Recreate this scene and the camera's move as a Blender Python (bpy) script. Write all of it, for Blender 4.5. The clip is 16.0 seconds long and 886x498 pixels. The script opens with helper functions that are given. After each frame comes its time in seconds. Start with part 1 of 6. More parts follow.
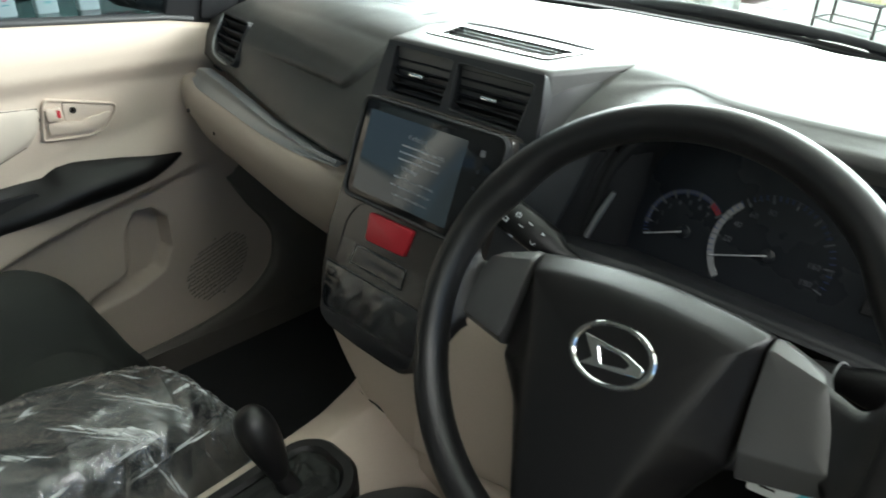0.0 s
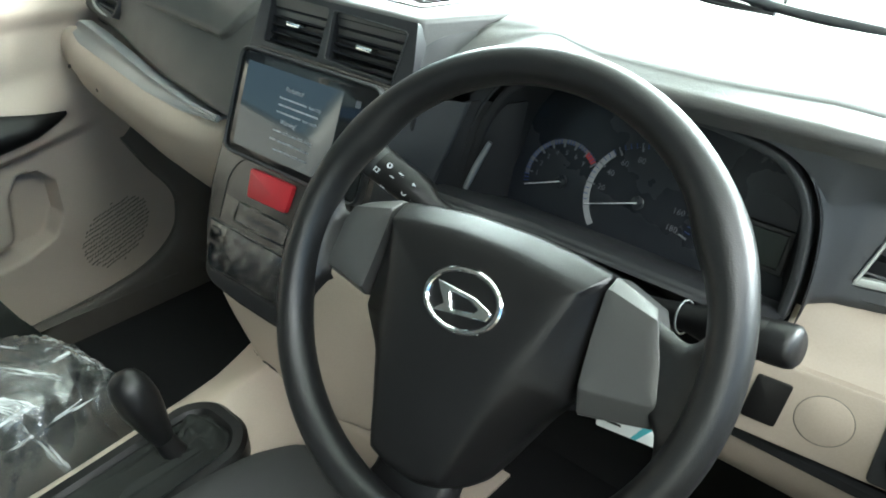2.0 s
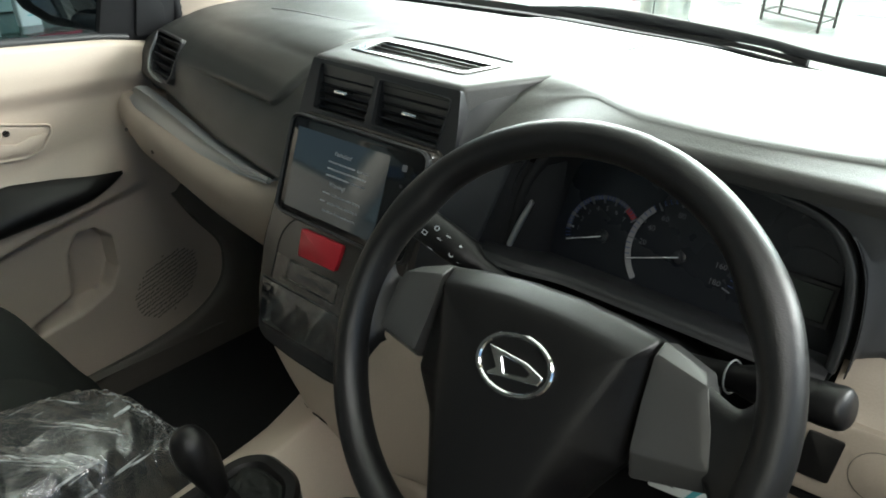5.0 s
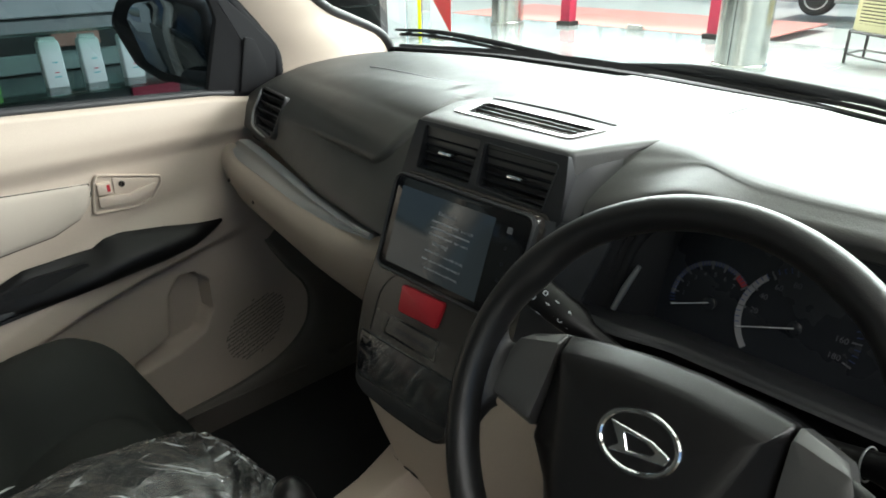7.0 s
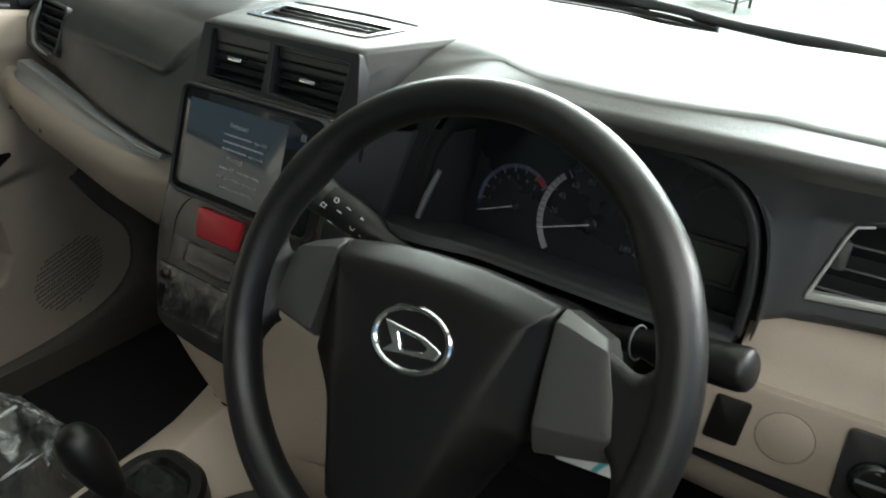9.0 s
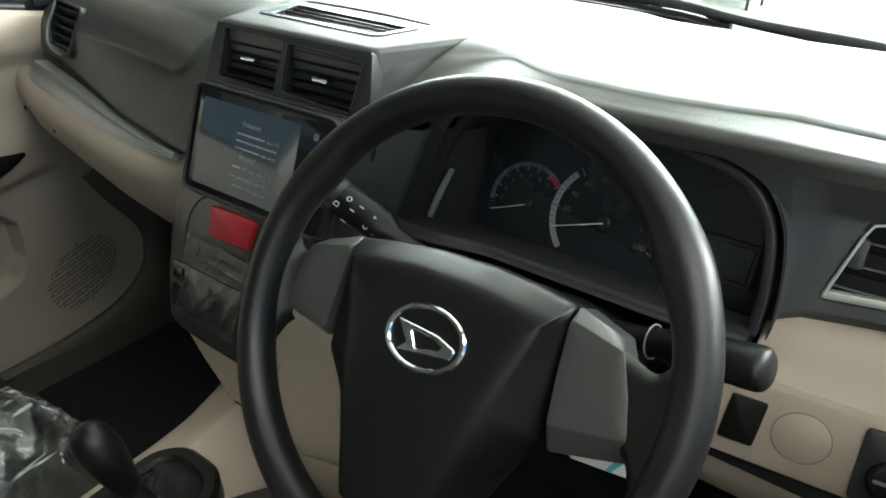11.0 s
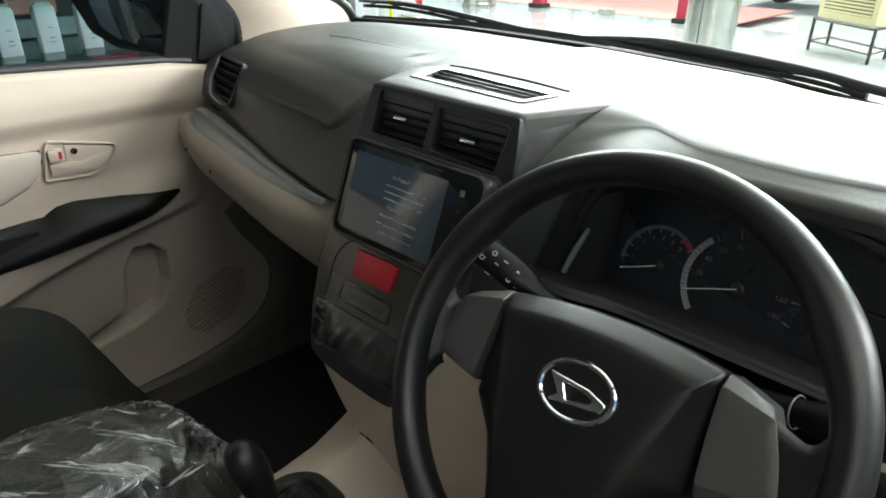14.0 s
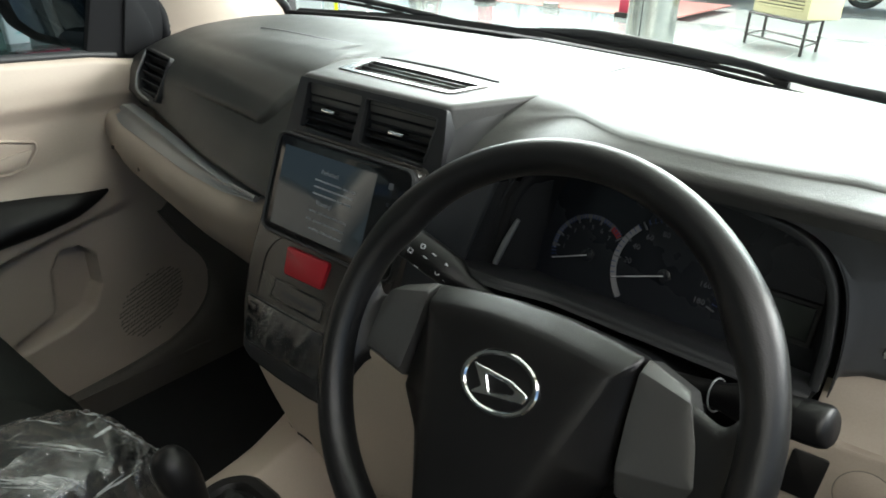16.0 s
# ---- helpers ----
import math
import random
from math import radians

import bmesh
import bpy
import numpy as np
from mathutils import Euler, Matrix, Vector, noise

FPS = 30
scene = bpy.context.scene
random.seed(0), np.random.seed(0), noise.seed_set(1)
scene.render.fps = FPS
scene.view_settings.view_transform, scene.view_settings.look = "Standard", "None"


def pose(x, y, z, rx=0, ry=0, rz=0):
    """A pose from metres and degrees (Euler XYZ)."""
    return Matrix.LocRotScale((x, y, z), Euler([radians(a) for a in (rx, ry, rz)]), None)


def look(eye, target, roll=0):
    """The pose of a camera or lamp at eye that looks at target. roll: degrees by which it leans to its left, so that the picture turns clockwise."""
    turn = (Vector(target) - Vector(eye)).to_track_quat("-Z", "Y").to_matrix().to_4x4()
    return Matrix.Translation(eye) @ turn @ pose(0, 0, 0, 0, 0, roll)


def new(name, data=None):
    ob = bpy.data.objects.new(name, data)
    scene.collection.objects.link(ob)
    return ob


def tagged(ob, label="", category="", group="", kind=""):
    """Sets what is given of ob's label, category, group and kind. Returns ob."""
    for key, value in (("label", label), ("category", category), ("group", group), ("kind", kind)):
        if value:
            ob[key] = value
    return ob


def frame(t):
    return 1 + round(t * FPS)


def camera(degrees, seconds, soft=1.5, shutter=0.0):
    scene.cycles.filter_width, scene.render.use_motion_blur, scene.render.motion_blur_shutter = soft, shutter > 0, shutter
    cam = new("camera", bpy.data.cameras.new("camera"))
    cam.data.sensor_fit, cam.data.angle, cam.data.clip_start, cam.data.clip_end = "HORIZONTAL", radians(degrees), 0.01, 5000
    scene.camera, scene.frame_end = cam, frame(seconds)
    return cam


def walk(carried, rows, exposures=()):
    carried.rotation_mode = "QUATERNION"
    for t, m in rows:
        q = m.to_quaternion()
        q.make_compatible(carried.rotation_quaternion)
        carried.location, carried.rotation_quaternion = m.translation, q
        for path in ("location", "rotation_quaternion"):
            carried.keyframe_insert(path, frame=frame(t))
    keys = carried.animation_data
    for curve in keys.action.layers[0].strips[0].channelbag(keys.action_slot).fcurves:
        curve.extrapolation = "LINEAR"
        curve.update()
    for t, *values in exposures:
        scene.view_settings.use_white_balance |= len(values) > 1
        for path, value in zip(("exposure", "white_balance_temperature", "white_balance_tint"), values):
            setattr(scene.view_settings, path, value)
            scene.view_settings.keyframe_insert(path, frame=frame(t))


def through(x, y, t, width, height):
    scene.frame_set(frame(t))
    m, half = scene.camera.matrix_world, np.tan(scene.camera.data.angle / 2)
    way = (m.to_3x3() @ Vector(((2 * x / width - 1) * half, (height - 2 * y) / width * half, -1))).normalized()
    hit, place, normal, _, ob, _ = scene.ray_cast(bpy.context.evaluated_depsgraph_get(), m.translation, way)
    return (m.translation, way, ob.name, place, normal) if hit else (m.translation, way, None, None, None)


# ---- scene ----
cam = camera(66.37, 16.0, soft=1.8, shutter=0.3)
# seconds, eye x y z, yaw to the left, pitch up, lean to the left
ROWS = [
    (0, 0.5458, -0.3635, 1.2662, 43.84, -27.91, 1.66),
    (0.5, 0.5843, -0.3425, 1.2576, 40.59, -29.31, 1.05),
    (1, 0.5863, -0.3407, 1.2580, 40.11, -30.18, 1.61),
    (1.5, 0.5857, -0.3311, 1.2515, 39.96, -31.36, 2.27),
    (2, 0.5902, -0.3224, 1.2549, 37.72, -30.68, 3.30),
    (2.5, 0.5934, -0.3192, 1.2640, 37.89, -29.30, 1.86),
    (3, 0.5956, -0.3168, 1.2725, 37.65, -28.77, 0.67),
    (5.5, 0.5777, -0.3401, 1.2855, 42.03, -27.62, 0.40),
    (6, 0.5678, -0.3417, 1.2859, 43.22, -27.49, -0.09),
    (6.5, 0.5590, -0.3528, 1.2975, 45.58, -26.11, -0.74),
    (7, 0.5527, -0.3657, 1.3095, 47.02, -24.44, -0.74),
    (7.5, 0.5414, -0.3696, 1.3089, 47.61, -24.84, -0.62),
    (8, 0.5440, -0.3698, 1.3100, 48.69, -24.93, -1.08),
    (8.5, 0.5653, -0.3297, 1.2869, 40.90, -26.81, 1.07),
    (9, 0.5938, -0.2989, 1.2614, 35.03, -29.13, 1.71),
    (9.2, 0.6088, -0.3031, 1.2565, 35.20, -29.62, 1.45),
    (11.3, 0.5902, -0.2997, 1.2631, 36.28, -28.98, 1.01),
    (11.5, 0.5919, -0.3059, 1.2710, 37.09, -27.87, 0.29),
    (12, 0.5963, -0.3224, 1.2827, 39.38, -26.44, -0.09),
    (12.5, 0.5930, -0.3300, 1.2867, 40.43, -26.31, -0.06),
    (13, 0.5866, -0.3389, 1.2854, 41.15, -26.33, 0.65),
    (13.5, 0.5799, -0.3479, 1.2876, 42.13, -26.06, 0.86),
    (14, 0.5745, -0.3582, 1.2900, 44.37, -25.85, 0.67),
    (14.5, 0.5731, -0.3533, 1.2846, 43.50, -26.40, 1.41),
    (15, 0.5765, -0.3470, 1.2840, 42.06, -26.39, 1.60),
    (15.5, 0.5825, -0.3397, 1.2868, 40.68, -26.12, 1.22),
    (16, 0.5876, -0.3360, 1.2846, 40.03, -26.18, 1.13),
]
walk(cam, [(t, pose(x, y, z, 90 + pitch, 0, yaw) @ pose(0, 0, 0, 0, 0, lean)) for t, x, y, z, yaw, pitch, lean in ROWS], exposures=[(0, 0.6, 6300, 3), (0.6, 1.15, 6000, 0), (1.5, 1.76, 5840, -1), (2.2, 1.42, 6100, -2), (2.6, 1.1, 6150, -2), (3.2, 0.95, 6200, -2), (5.3, 0.37, 6460, 4), (6.5, 0.38, 6440, 5), (7.0, 0.11, 6480, 6), (8.2, 0.0, 6500, 7), (9.0, 0.32, 6450, 5), (10.6, 0.5, 6450, 3), (11.5, 0.68, 6380, 1), (12.5, 0.13, 6500, 6), (16, 0.11, 6500, 6)])

# ---- world, sun and light ----
world = bpy.data.worlds.new("sky")
scene.world = world
world.use_nodes = True
_n, _l = world.node_tree.nodes, world.node_tree.links
_sky = _n.new("ShaderNodeTexSky")
_sky.sky_type = "NISHITA"
_sky.sun_disc = False
_sky.sun_elevation, _sky.sun_rotation = radians(58), radians(-25)
_l.new(_sky.outputs[0], _n["Background"].inputs[0])
_n["Background"].inputs[1].default_value = 0.15


def lamp(name, kind, m, energy, color, **more):
    data = bpy.data.lights.new(name, kind)
    data.energy, data.color = energy, color
    if kind == "SUN":
        data.angle = more["angle"]
    else:
        data.shape, data.size, data.size_y = "RECTANGLE", more["size"][0], more["size"][1]
    ob = new(name, data)
    ob.matrix_world = m
    return ob


lamp("sun", "SUN", look((-3.0, 12, 14), (0, 6, 0)), 4.0, (1, 0.96, 0.9), angle=radians(0.6))
# area lamp above the view stands for daylight through the glass front
lamp("front_daylight", "AREA", look((0.0, 9.2, 4.2), (0.0, 0, 1.2)), 4500, (0.94, 1.0, 0.985), size=(19, 3.9))
# unseen lamp added at the side to brighten the passenger door
lamp("side_fill", "AREA", look((6.6, 4.5, 4.6), (-0.7, -0.3, 0.9)), 640, (1, 0.98, 0.97), size=(4, 2.2))
# unseen lamp added to lift the knee panels and hub; no fitting known
lamp("aisle_fill", "AREA", look((2.5, -1.2, 3.6), (0.4, 0.1, 0.8)), 45, (1, 0.95, 0.965), size=(3, 0.9))

# ---- materials ----


def _mat(name):
    m = bpy.data.materials.new(name)
    m.use_nodes = True
    return m, m.node_tree.nodes, m.node_tree.links, m.node_tree.nodes["Principled BSDF"]


def surface(name, color, rough=0.5, metal=0.0, grain=0.0, grain_size=900.0, vary=0.12, vary_size=9.0, rough_vary=0.08, spec=0.5, emit=None, coat=0.0):
    """A node material: colour that varies at two scales, uneven roughness and a fine grain."""
    m, n, l, p = _mat(name)
    co = n.new("ShaderNodeTexCoord")
    big = n.new("ShaderNodeTexNoise")
    big.inputs["Scale"].default_value, big.inputs["Detail"].default_value = vary_size, 5
    fine = n.new("ShaderNodeTexNoise")
    fine.inputs["Scale"].default_value, fine.inputs["Detail"].default_value = grain_size, 3
    l.new(co.outputs["Object"], big.inputs["Vector"])
    l.new(co.outputs["Object"], fine.inputs["Vector"])
    mix = n.new("ShaderNodeMix")
    mix.data_type = "RGBA"
    mix.inputs["A"].default_value = (*[c * (1 - vary) for c in color], 1)
    mix.inputs["B"].default_value = (*[min(1, c * (1 + vary)) for c in color], 1)
    l.new(big.outputs["Fac"], mix.inputs["Factor"])
    mix2 = n.new("ShaderNodeMix")
    mix2.data_type, mix2.blend_type = "RGBA", "OVERLAY"
    mix2.inputs["Factor"].default_value = 0.09 if grain else 0.06
    l.new(mix.outputs["Result"], mix2.inputs["A"])
    l.new(fine.outputs["Fac"], mix2.inputs["B"])
    l.new(mix2.outputs["Result"], p.inputs["Base Color"])
    mr = n.new("ShaderNodeMapRange")
    mr.inputs["To Min"].default_value, mr.inputs["To Max"].default_value = max(0.02, rough - rough_vary), min(1, rough + rough_vary)
    l.new(big.outputs["Fac"], mr.inputs["Value"])
    l.new(mr.outputs["Result"], p.inputs["Roughness"])
    p.inputs["Metallic"].default_value = metal
    p.inputs["Specular IOR Level"].default_value = spec
    p.inputs["Coat Weight"].default_value = coat
    p.inputs["Coat Roughness"].default_value = 0.08
    if grain:
        b = n.new("ShaderNodeBump")
        b.inputs["Strength"].default_value, b.inputs["Distance"].default_value = grain, 0.0006
        l.new(fine.outputs["Fac"], b.inputs["Height"])
        l.new(b.outputs["Normal"], p.inputs["Normal"])
    if emit:
        p.inputs["Emission Color"].default_value = (*emit[:3], 1)
        p.inputs["Emission Strength"].default_value = emit[3]
    return m


def clear(name, tint, gloss=0.06, rough=0.02, wrinkle=0.0, wrinkle_size=30.0, ior=1.45, milk=0.0, streaks=0.0, fine=1.0, haze=0.35):
    """Thin clear sheet: what lies behind it shows, tinted, under a Fresnel gloss."""
    m, n, l, p = _mat(name)
    out = n["Material Output"]
    tr, gl, mx, fr = n.new("ShaderNodeBsdfTransparent"), n.new("ShaderNodeBsdfGlossy"), n.new("ShaderNodeMixShader"), n.new("ShaderNodeLayerWeight")
    fr.inputs["Blend"].default_value = 0.5
    pw = n.new("ShaderNodeMath")
    pw.operation = "POWER"
    pw.inputs[1].default_value = 5.0
    l.new(fr.outputs["Facing"], pw.inputs[0])
    tr.inputs[0].default_value = (*tint, 1)
    gl.inputs["Roughness"].default_value = rough
    ad = n.new("ShaderNodeMath")
    ad.operation = "ADD"
    ad.use_clamp = True
    ad.inputs[1].default_value = gloss + ((ior - 1) / (ior + 1)) ** 2
    l.new(pw.outputs[0], ad.inputs[0])
    l.new(ad.outputs[0], mx.inputs[0])
    l.new(tr.outputs[0], mx.inputs[1])
    l.new(gl.outputs[0], mx.inputs[2])
    last = mx
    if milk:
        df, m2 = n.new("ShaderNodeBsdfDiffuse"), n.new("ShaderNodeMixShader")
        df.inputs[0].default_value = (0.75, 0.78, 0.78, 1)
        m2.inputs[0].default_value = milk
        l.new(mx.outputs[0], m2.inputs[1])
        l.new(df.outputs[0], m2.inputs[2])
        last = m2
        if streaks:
            # white streaks in two directions painted for glints on creases, with milky hazy patches
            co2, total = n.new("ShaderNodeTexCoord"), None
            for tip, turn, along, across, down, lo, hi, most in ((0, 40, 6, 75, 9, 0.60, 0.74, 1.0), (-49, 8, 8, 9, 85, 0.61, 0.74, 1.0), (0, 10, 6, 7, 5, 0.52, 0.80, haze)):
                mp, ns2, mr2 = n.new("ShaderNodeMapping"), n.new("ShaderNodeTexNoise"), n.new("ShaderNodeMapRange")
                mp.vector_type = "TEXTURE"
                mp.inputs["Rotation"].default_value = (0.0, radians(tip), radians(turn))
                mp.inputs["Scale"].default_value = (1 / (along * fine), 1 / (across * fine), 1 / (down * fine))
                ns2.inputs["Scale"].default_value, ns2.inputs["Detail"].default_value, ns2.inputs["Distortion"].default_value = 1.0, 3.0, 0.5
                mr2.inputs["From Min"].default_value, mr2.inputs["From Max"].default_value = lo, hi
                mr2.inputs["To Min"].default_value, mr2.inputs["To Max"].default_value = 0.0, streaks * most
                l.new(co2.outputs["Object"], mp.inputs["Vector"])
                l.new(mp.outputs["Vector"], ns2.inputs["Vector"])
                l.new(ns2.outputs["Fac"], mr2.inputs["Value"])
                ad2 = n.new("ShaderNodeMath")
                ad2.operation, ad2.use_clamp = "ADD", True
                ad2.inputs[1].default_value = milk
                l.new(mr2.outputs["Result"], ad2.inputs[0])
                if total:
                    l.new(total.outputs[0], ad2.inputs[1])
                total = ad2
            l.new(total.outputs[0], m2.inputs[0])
    if wrinkle:
        co, ns, b = n.new("ShaderNodeTexCoord"), n.new("ShaderNodeTexNoise"), n.new("ShaderNodeBump")
        ns.inputs["Scale"].default_value, ns.inputs["Detail"].default_value, ns.inputs["Distortion"].default_value = wrinkle_size, 4, 1.5
        b.inputs["Strength"].default_value, b.inputs["Distance"].default_value = wrinkle, 0.01
        l.new(co.outputs["Object"], ns.inputs["Vector"])
        l.new(ns.outputs["Fac"], b.inputs["Height"])
        l.new(b.outputs["Normal"], gl.inputs["Normal"])
        l.new(b.outputs["Normal"], fr.inputs["Normal"])
    l.new(last.outputs[0], out.inputs["Surface"])
    n.remove(p)
    return m


def frosted(name, color, through):
    """A pale sheet that lets light through."""
    m, n, l, p = _mat(name)
    tl, mx = n.new("ShaderNodeBsdfTranslucent"), n.new("ShaderNodeMixShader")
    tl.inputs[0].default_value = (*color, 1)
    p.inputs["Base Color"].default_value, p.inputs["Roughness"].default_value = (*color, 1), 0.4
    mx.inputs[0].default_value = through
    l.new(p.outputs[0], mx.inputs[1])
    l.new(tl.outputs[0], mx.inputs[2])
    l.new(mx.outputs[0], n["Material Output"].inputs["Surface"])
    return m


FROST = frosted("frosted_board", (0.8, 0.82, 0.83), 0.6)
YELLOWGLOW = frosted("yellow_acrylic_edge", (0.9, 0.95, 0.03), 0.7)
REDSHEET = frosted("red_banner_print", (0.75, 0.12, 0.12), 0.6)
DASH = surface("dash_grained_plastic", (0.069, 0.0685, 0.067), 0.45, grain=0.45, grain_size=620, vary=0.16, vary_size=22, rough_vary=0.12)
# the same dash plastic, darkened to paint shade on pad and passenger fascia
DASH_SHADE = surface("dash_shade_plastic", (0.039, 0.0395, 0.0375), 0.48, grain=0.45, grain_size=620, vary=0.14, vary_size=22, rough_vary=0.10)
FASCIA = surface("fascia_grained_plastic", (0.043, 0.0455, 0.049), 0.52, grain=0.3, grain_size=800, spec=0.35)
STACK = surface("stack_satin_plastic", (0.050, 0.045, 0.041), 0.24, grain=0.06, vary=0.06)
BEIGE = surface("beige_grained_plastic", (0.525, 0.443, 0.367), 0.5, grain=0.3, grain_size=650, vary=0.05)
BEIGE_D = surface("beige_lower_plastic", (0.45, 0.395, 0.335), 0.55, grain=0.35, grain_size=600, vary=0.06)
FABRIC_B = surface("beige_door_fabric", (0.47, 0.42, 0.36), 0.85, grain=0.5, grain_size=1500, vary=0.05, spec=0.2)
# beige trim low in the cabin; its dimness is put into the colour
BEIGE_SHADE = surface("beige_shade_plastic", (0.13, 0.118, 0.102), 0.6, grain=0.35, grain_size=600, vary=0.1)
BLACK = surface("black_grained_plastic", (0.023, 0.024, 0.026), 0.48, grain=0.25, grain_size=900)
SLAT = surface("vent_slat_plastic", (0.008, 0.009, 0.0115), 0.6, vary=0.08, spec=0.14)
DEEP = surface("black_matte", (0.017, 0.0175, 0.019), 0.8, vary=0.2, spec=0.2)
WHEEL = surface("wheel_moulded_skin", (0.0074, 0.0073, 0.0078), 0.37, grain=0.3, grain_size=1100, vary=0.06, spec=0.45)
HUB = surface("hub_soft_plastic", (0.0060, 0.0057, 0.0060), 0.38, grain=0.25, grain_size=1000, vary=0.06, spec=0.32)
SPOKE = surface("spoke_satin_trim", (0.054, 0.054, 0.053), 0.32, grain=0.08, vary=0.05)
VENTP = surface("vent_panel_plastic", (0.012, 0.0127, 0.0152), 0.45, grain=0.15, vary=0.06)
PALETRIM = surface("pale_satin_trim", (0.42, 0.44, 0.42), 0.35, metal=0.3, vary=0.05)
# same beige as the other trim, darkened to paint shade on the lower panels
BEIGE_DIMMED = surface("beige_dimmed_plastic", (0.33, 0.28, 0.232), 0.52, grain=0.35, grain_size=620, vary=0.06)
GLOSS = surface("gloss_black", (0.009, 0.0095, 0.011), 0.09, rough_vary=0.03, vary=0.1)
SCREEN = surface("screen_glass", (0.014, 0.017, 0.02), 0.06, rough_vary=0.02, emit=(0.45, 0.6, 0.68, 0.022))
SILVER = surface("silver_paint_trim", (0.30, 0.315, 0.32), 0.36, metal=0.5, vary=0.06)
CHROME = surface("chrome", (0.85, 0.86, 0.87), 0.09, metal=1.0, vary=0.03, rough_vary=0.03)
RED = surface("red_plastic", (0.42, 0.018, 0.03), 0.38, vary=0.08, grain=0.05)
GREY_F = surface("grey_seat_fabric", (0.055, 0.055, 0.056), 0.9, grain=0.8, grain_size=1400, spec=0.15)
BLACK_F = surface("black_seat_fabric", (0.027, 0.029, 0.027), 0.92, grain=0.8, grain_size=1400, spec=0.15)
CARPET = surface("black_carpet", (0.030, 0.031, 0.032), 0.97, grain=1.0, grain_size=1800, spec=0.05)
# streaks in both films are glints on the folds, painted white
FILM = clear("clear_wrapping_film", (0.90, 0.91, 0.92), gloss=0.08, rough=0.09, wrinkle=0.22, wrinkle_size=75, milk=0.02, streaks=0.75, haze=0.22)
THINFILM = clear("protective_film", (0.98, 0.98, 0.985), gloss=0.015, rough=0.06, wrinkle=0.4, wrinkle_size=60, milk=0.002, streaks=0.2, fine=2.4, haze=0.03)
GLASS = clear("windscreen_glass", (0.93, 0.97, 0.95), gloss=0.0, ior=1.4)
TINT = clear("tinted_glass", (0.25, 0.30, 0.33), gloss=0.01)
SHELFGLASS = clear("shelf_glass", (0.72, 0.88, 0.83), gloss=0.02)
CLEARGLASS = clear("door_glass", (0.9, 0.98, 0.96), gloss=0.02)
MIRROR = surface("mirror_glass", (0.24, 0.28, 0.31), 0.03, metal=1.0, rough_vary=0.01, vary=0.01)
WHITE = surface("white_print", (0.72, 0.74, 0.74), 0.5)
# white stalk symbols, given a slight glow though they are print
GLYPH = surface("glowing_symbol_print", (0.6, 0.62, 0.64), 0.5, emit=(0.8, 0.88, 0.95, 0.05))
NOTICE = surface("screen_notice", (0.27, 0.28, 0.3), 0.5, emit=(0.8, 0.88, 0.95, 0.02))
DIAL = surface("dial_print", (0.14, 0.145, 0.16), 0.5)
BAND = surface("dial_pale_band", (0.30, 0.30, 0.31), 0.5)
BLUE = surface("dial_blue_print", (0.03, 0.06, 0.2), 0.5)
DIALRED = surface("dial_red_print", (0.4, 0.03, 0.03), 0.5)
FACE = surface("dial_face", (0.017, 0.0195, 0.024), 0.28, rough_vary=0.05)
LCD = surface("lcd_window", (0.045, 0.055, 0.05), 0.25)
STEEL = surface("brushed_steel", (0.62, 0.61, 0.57), 0.22, metal=1.0, vary=0.1)
TILE = surface("polished_tile", (0.30, 0.32, 0.31), 0.08, vary=0.08, vary_size=1.5, rough_vary=0.05)
RAIL = surface("grey_shelf_rail", (0.3, 0.33, 0.34), 0.5)
WALL = surface("showroom_wall_paint", (0.62, 0.6, 0.56), 0.7, vary=0.06, vary_size=2)
DARKWALL = surface("dark_cabinet_laminate", (0.035, 0.032, 0.035), 0.45, vary=0.2, vary_size=3)
REDPAINT = surface("red_painted_metal", (0.55, 0.03, 0.08), 0.35, vary=0.08)
# red is paled to carry the strong outdoor light on the ramp
REDCLOTH = surface("red_ramp", (0.68, 0.30, 0.26), 0.75, vary=0.12, vary_size=4)
CREAM = surface("cream_enamel", (0.62, 0.56, 0.33), 0.45, vary=0.08)
IRON = surface("dark_iron", (0.035, 0.03, 0.028), 0.5, metal=0.3)
PAVE = surface("pale_paving", (0.5, 0.5, 0.48), 0.8, vary=0.15, vary_size=2, grain=0.2, grain_size=60)
LEAF = surface("foliage", (0.06, 0.12, 0.04), 0.7, vary=0.5, vary_size=8)
CARPAINT = surface("silver_car_paint", (0.5, 0.52, 0.52), 0.25, metal=0.3, coat=0.6)
RUBBER = surface("rubber", (0.014, 0.014, 0.014), 0.7)
TAG = surface("white_tag_card", (0.75, 0.77, 0.75), 0.35)
TEAL = surface("teal_print", (0.1, 0.45, 0.5), 0.4)
GREEN = surface("green_packet", (0.2, 0.6, 0.1), 0.45)

# ---- builders ----
ORIGIN = {}


def thing(name, at, label, category, group="", kind=""):
    ob = new(name)
    ob.location, ob.empty_display_size = at, 0.05
    ORIGIN[ob] = Vector(at)
    return tagged(ob, label, category, group, kind)


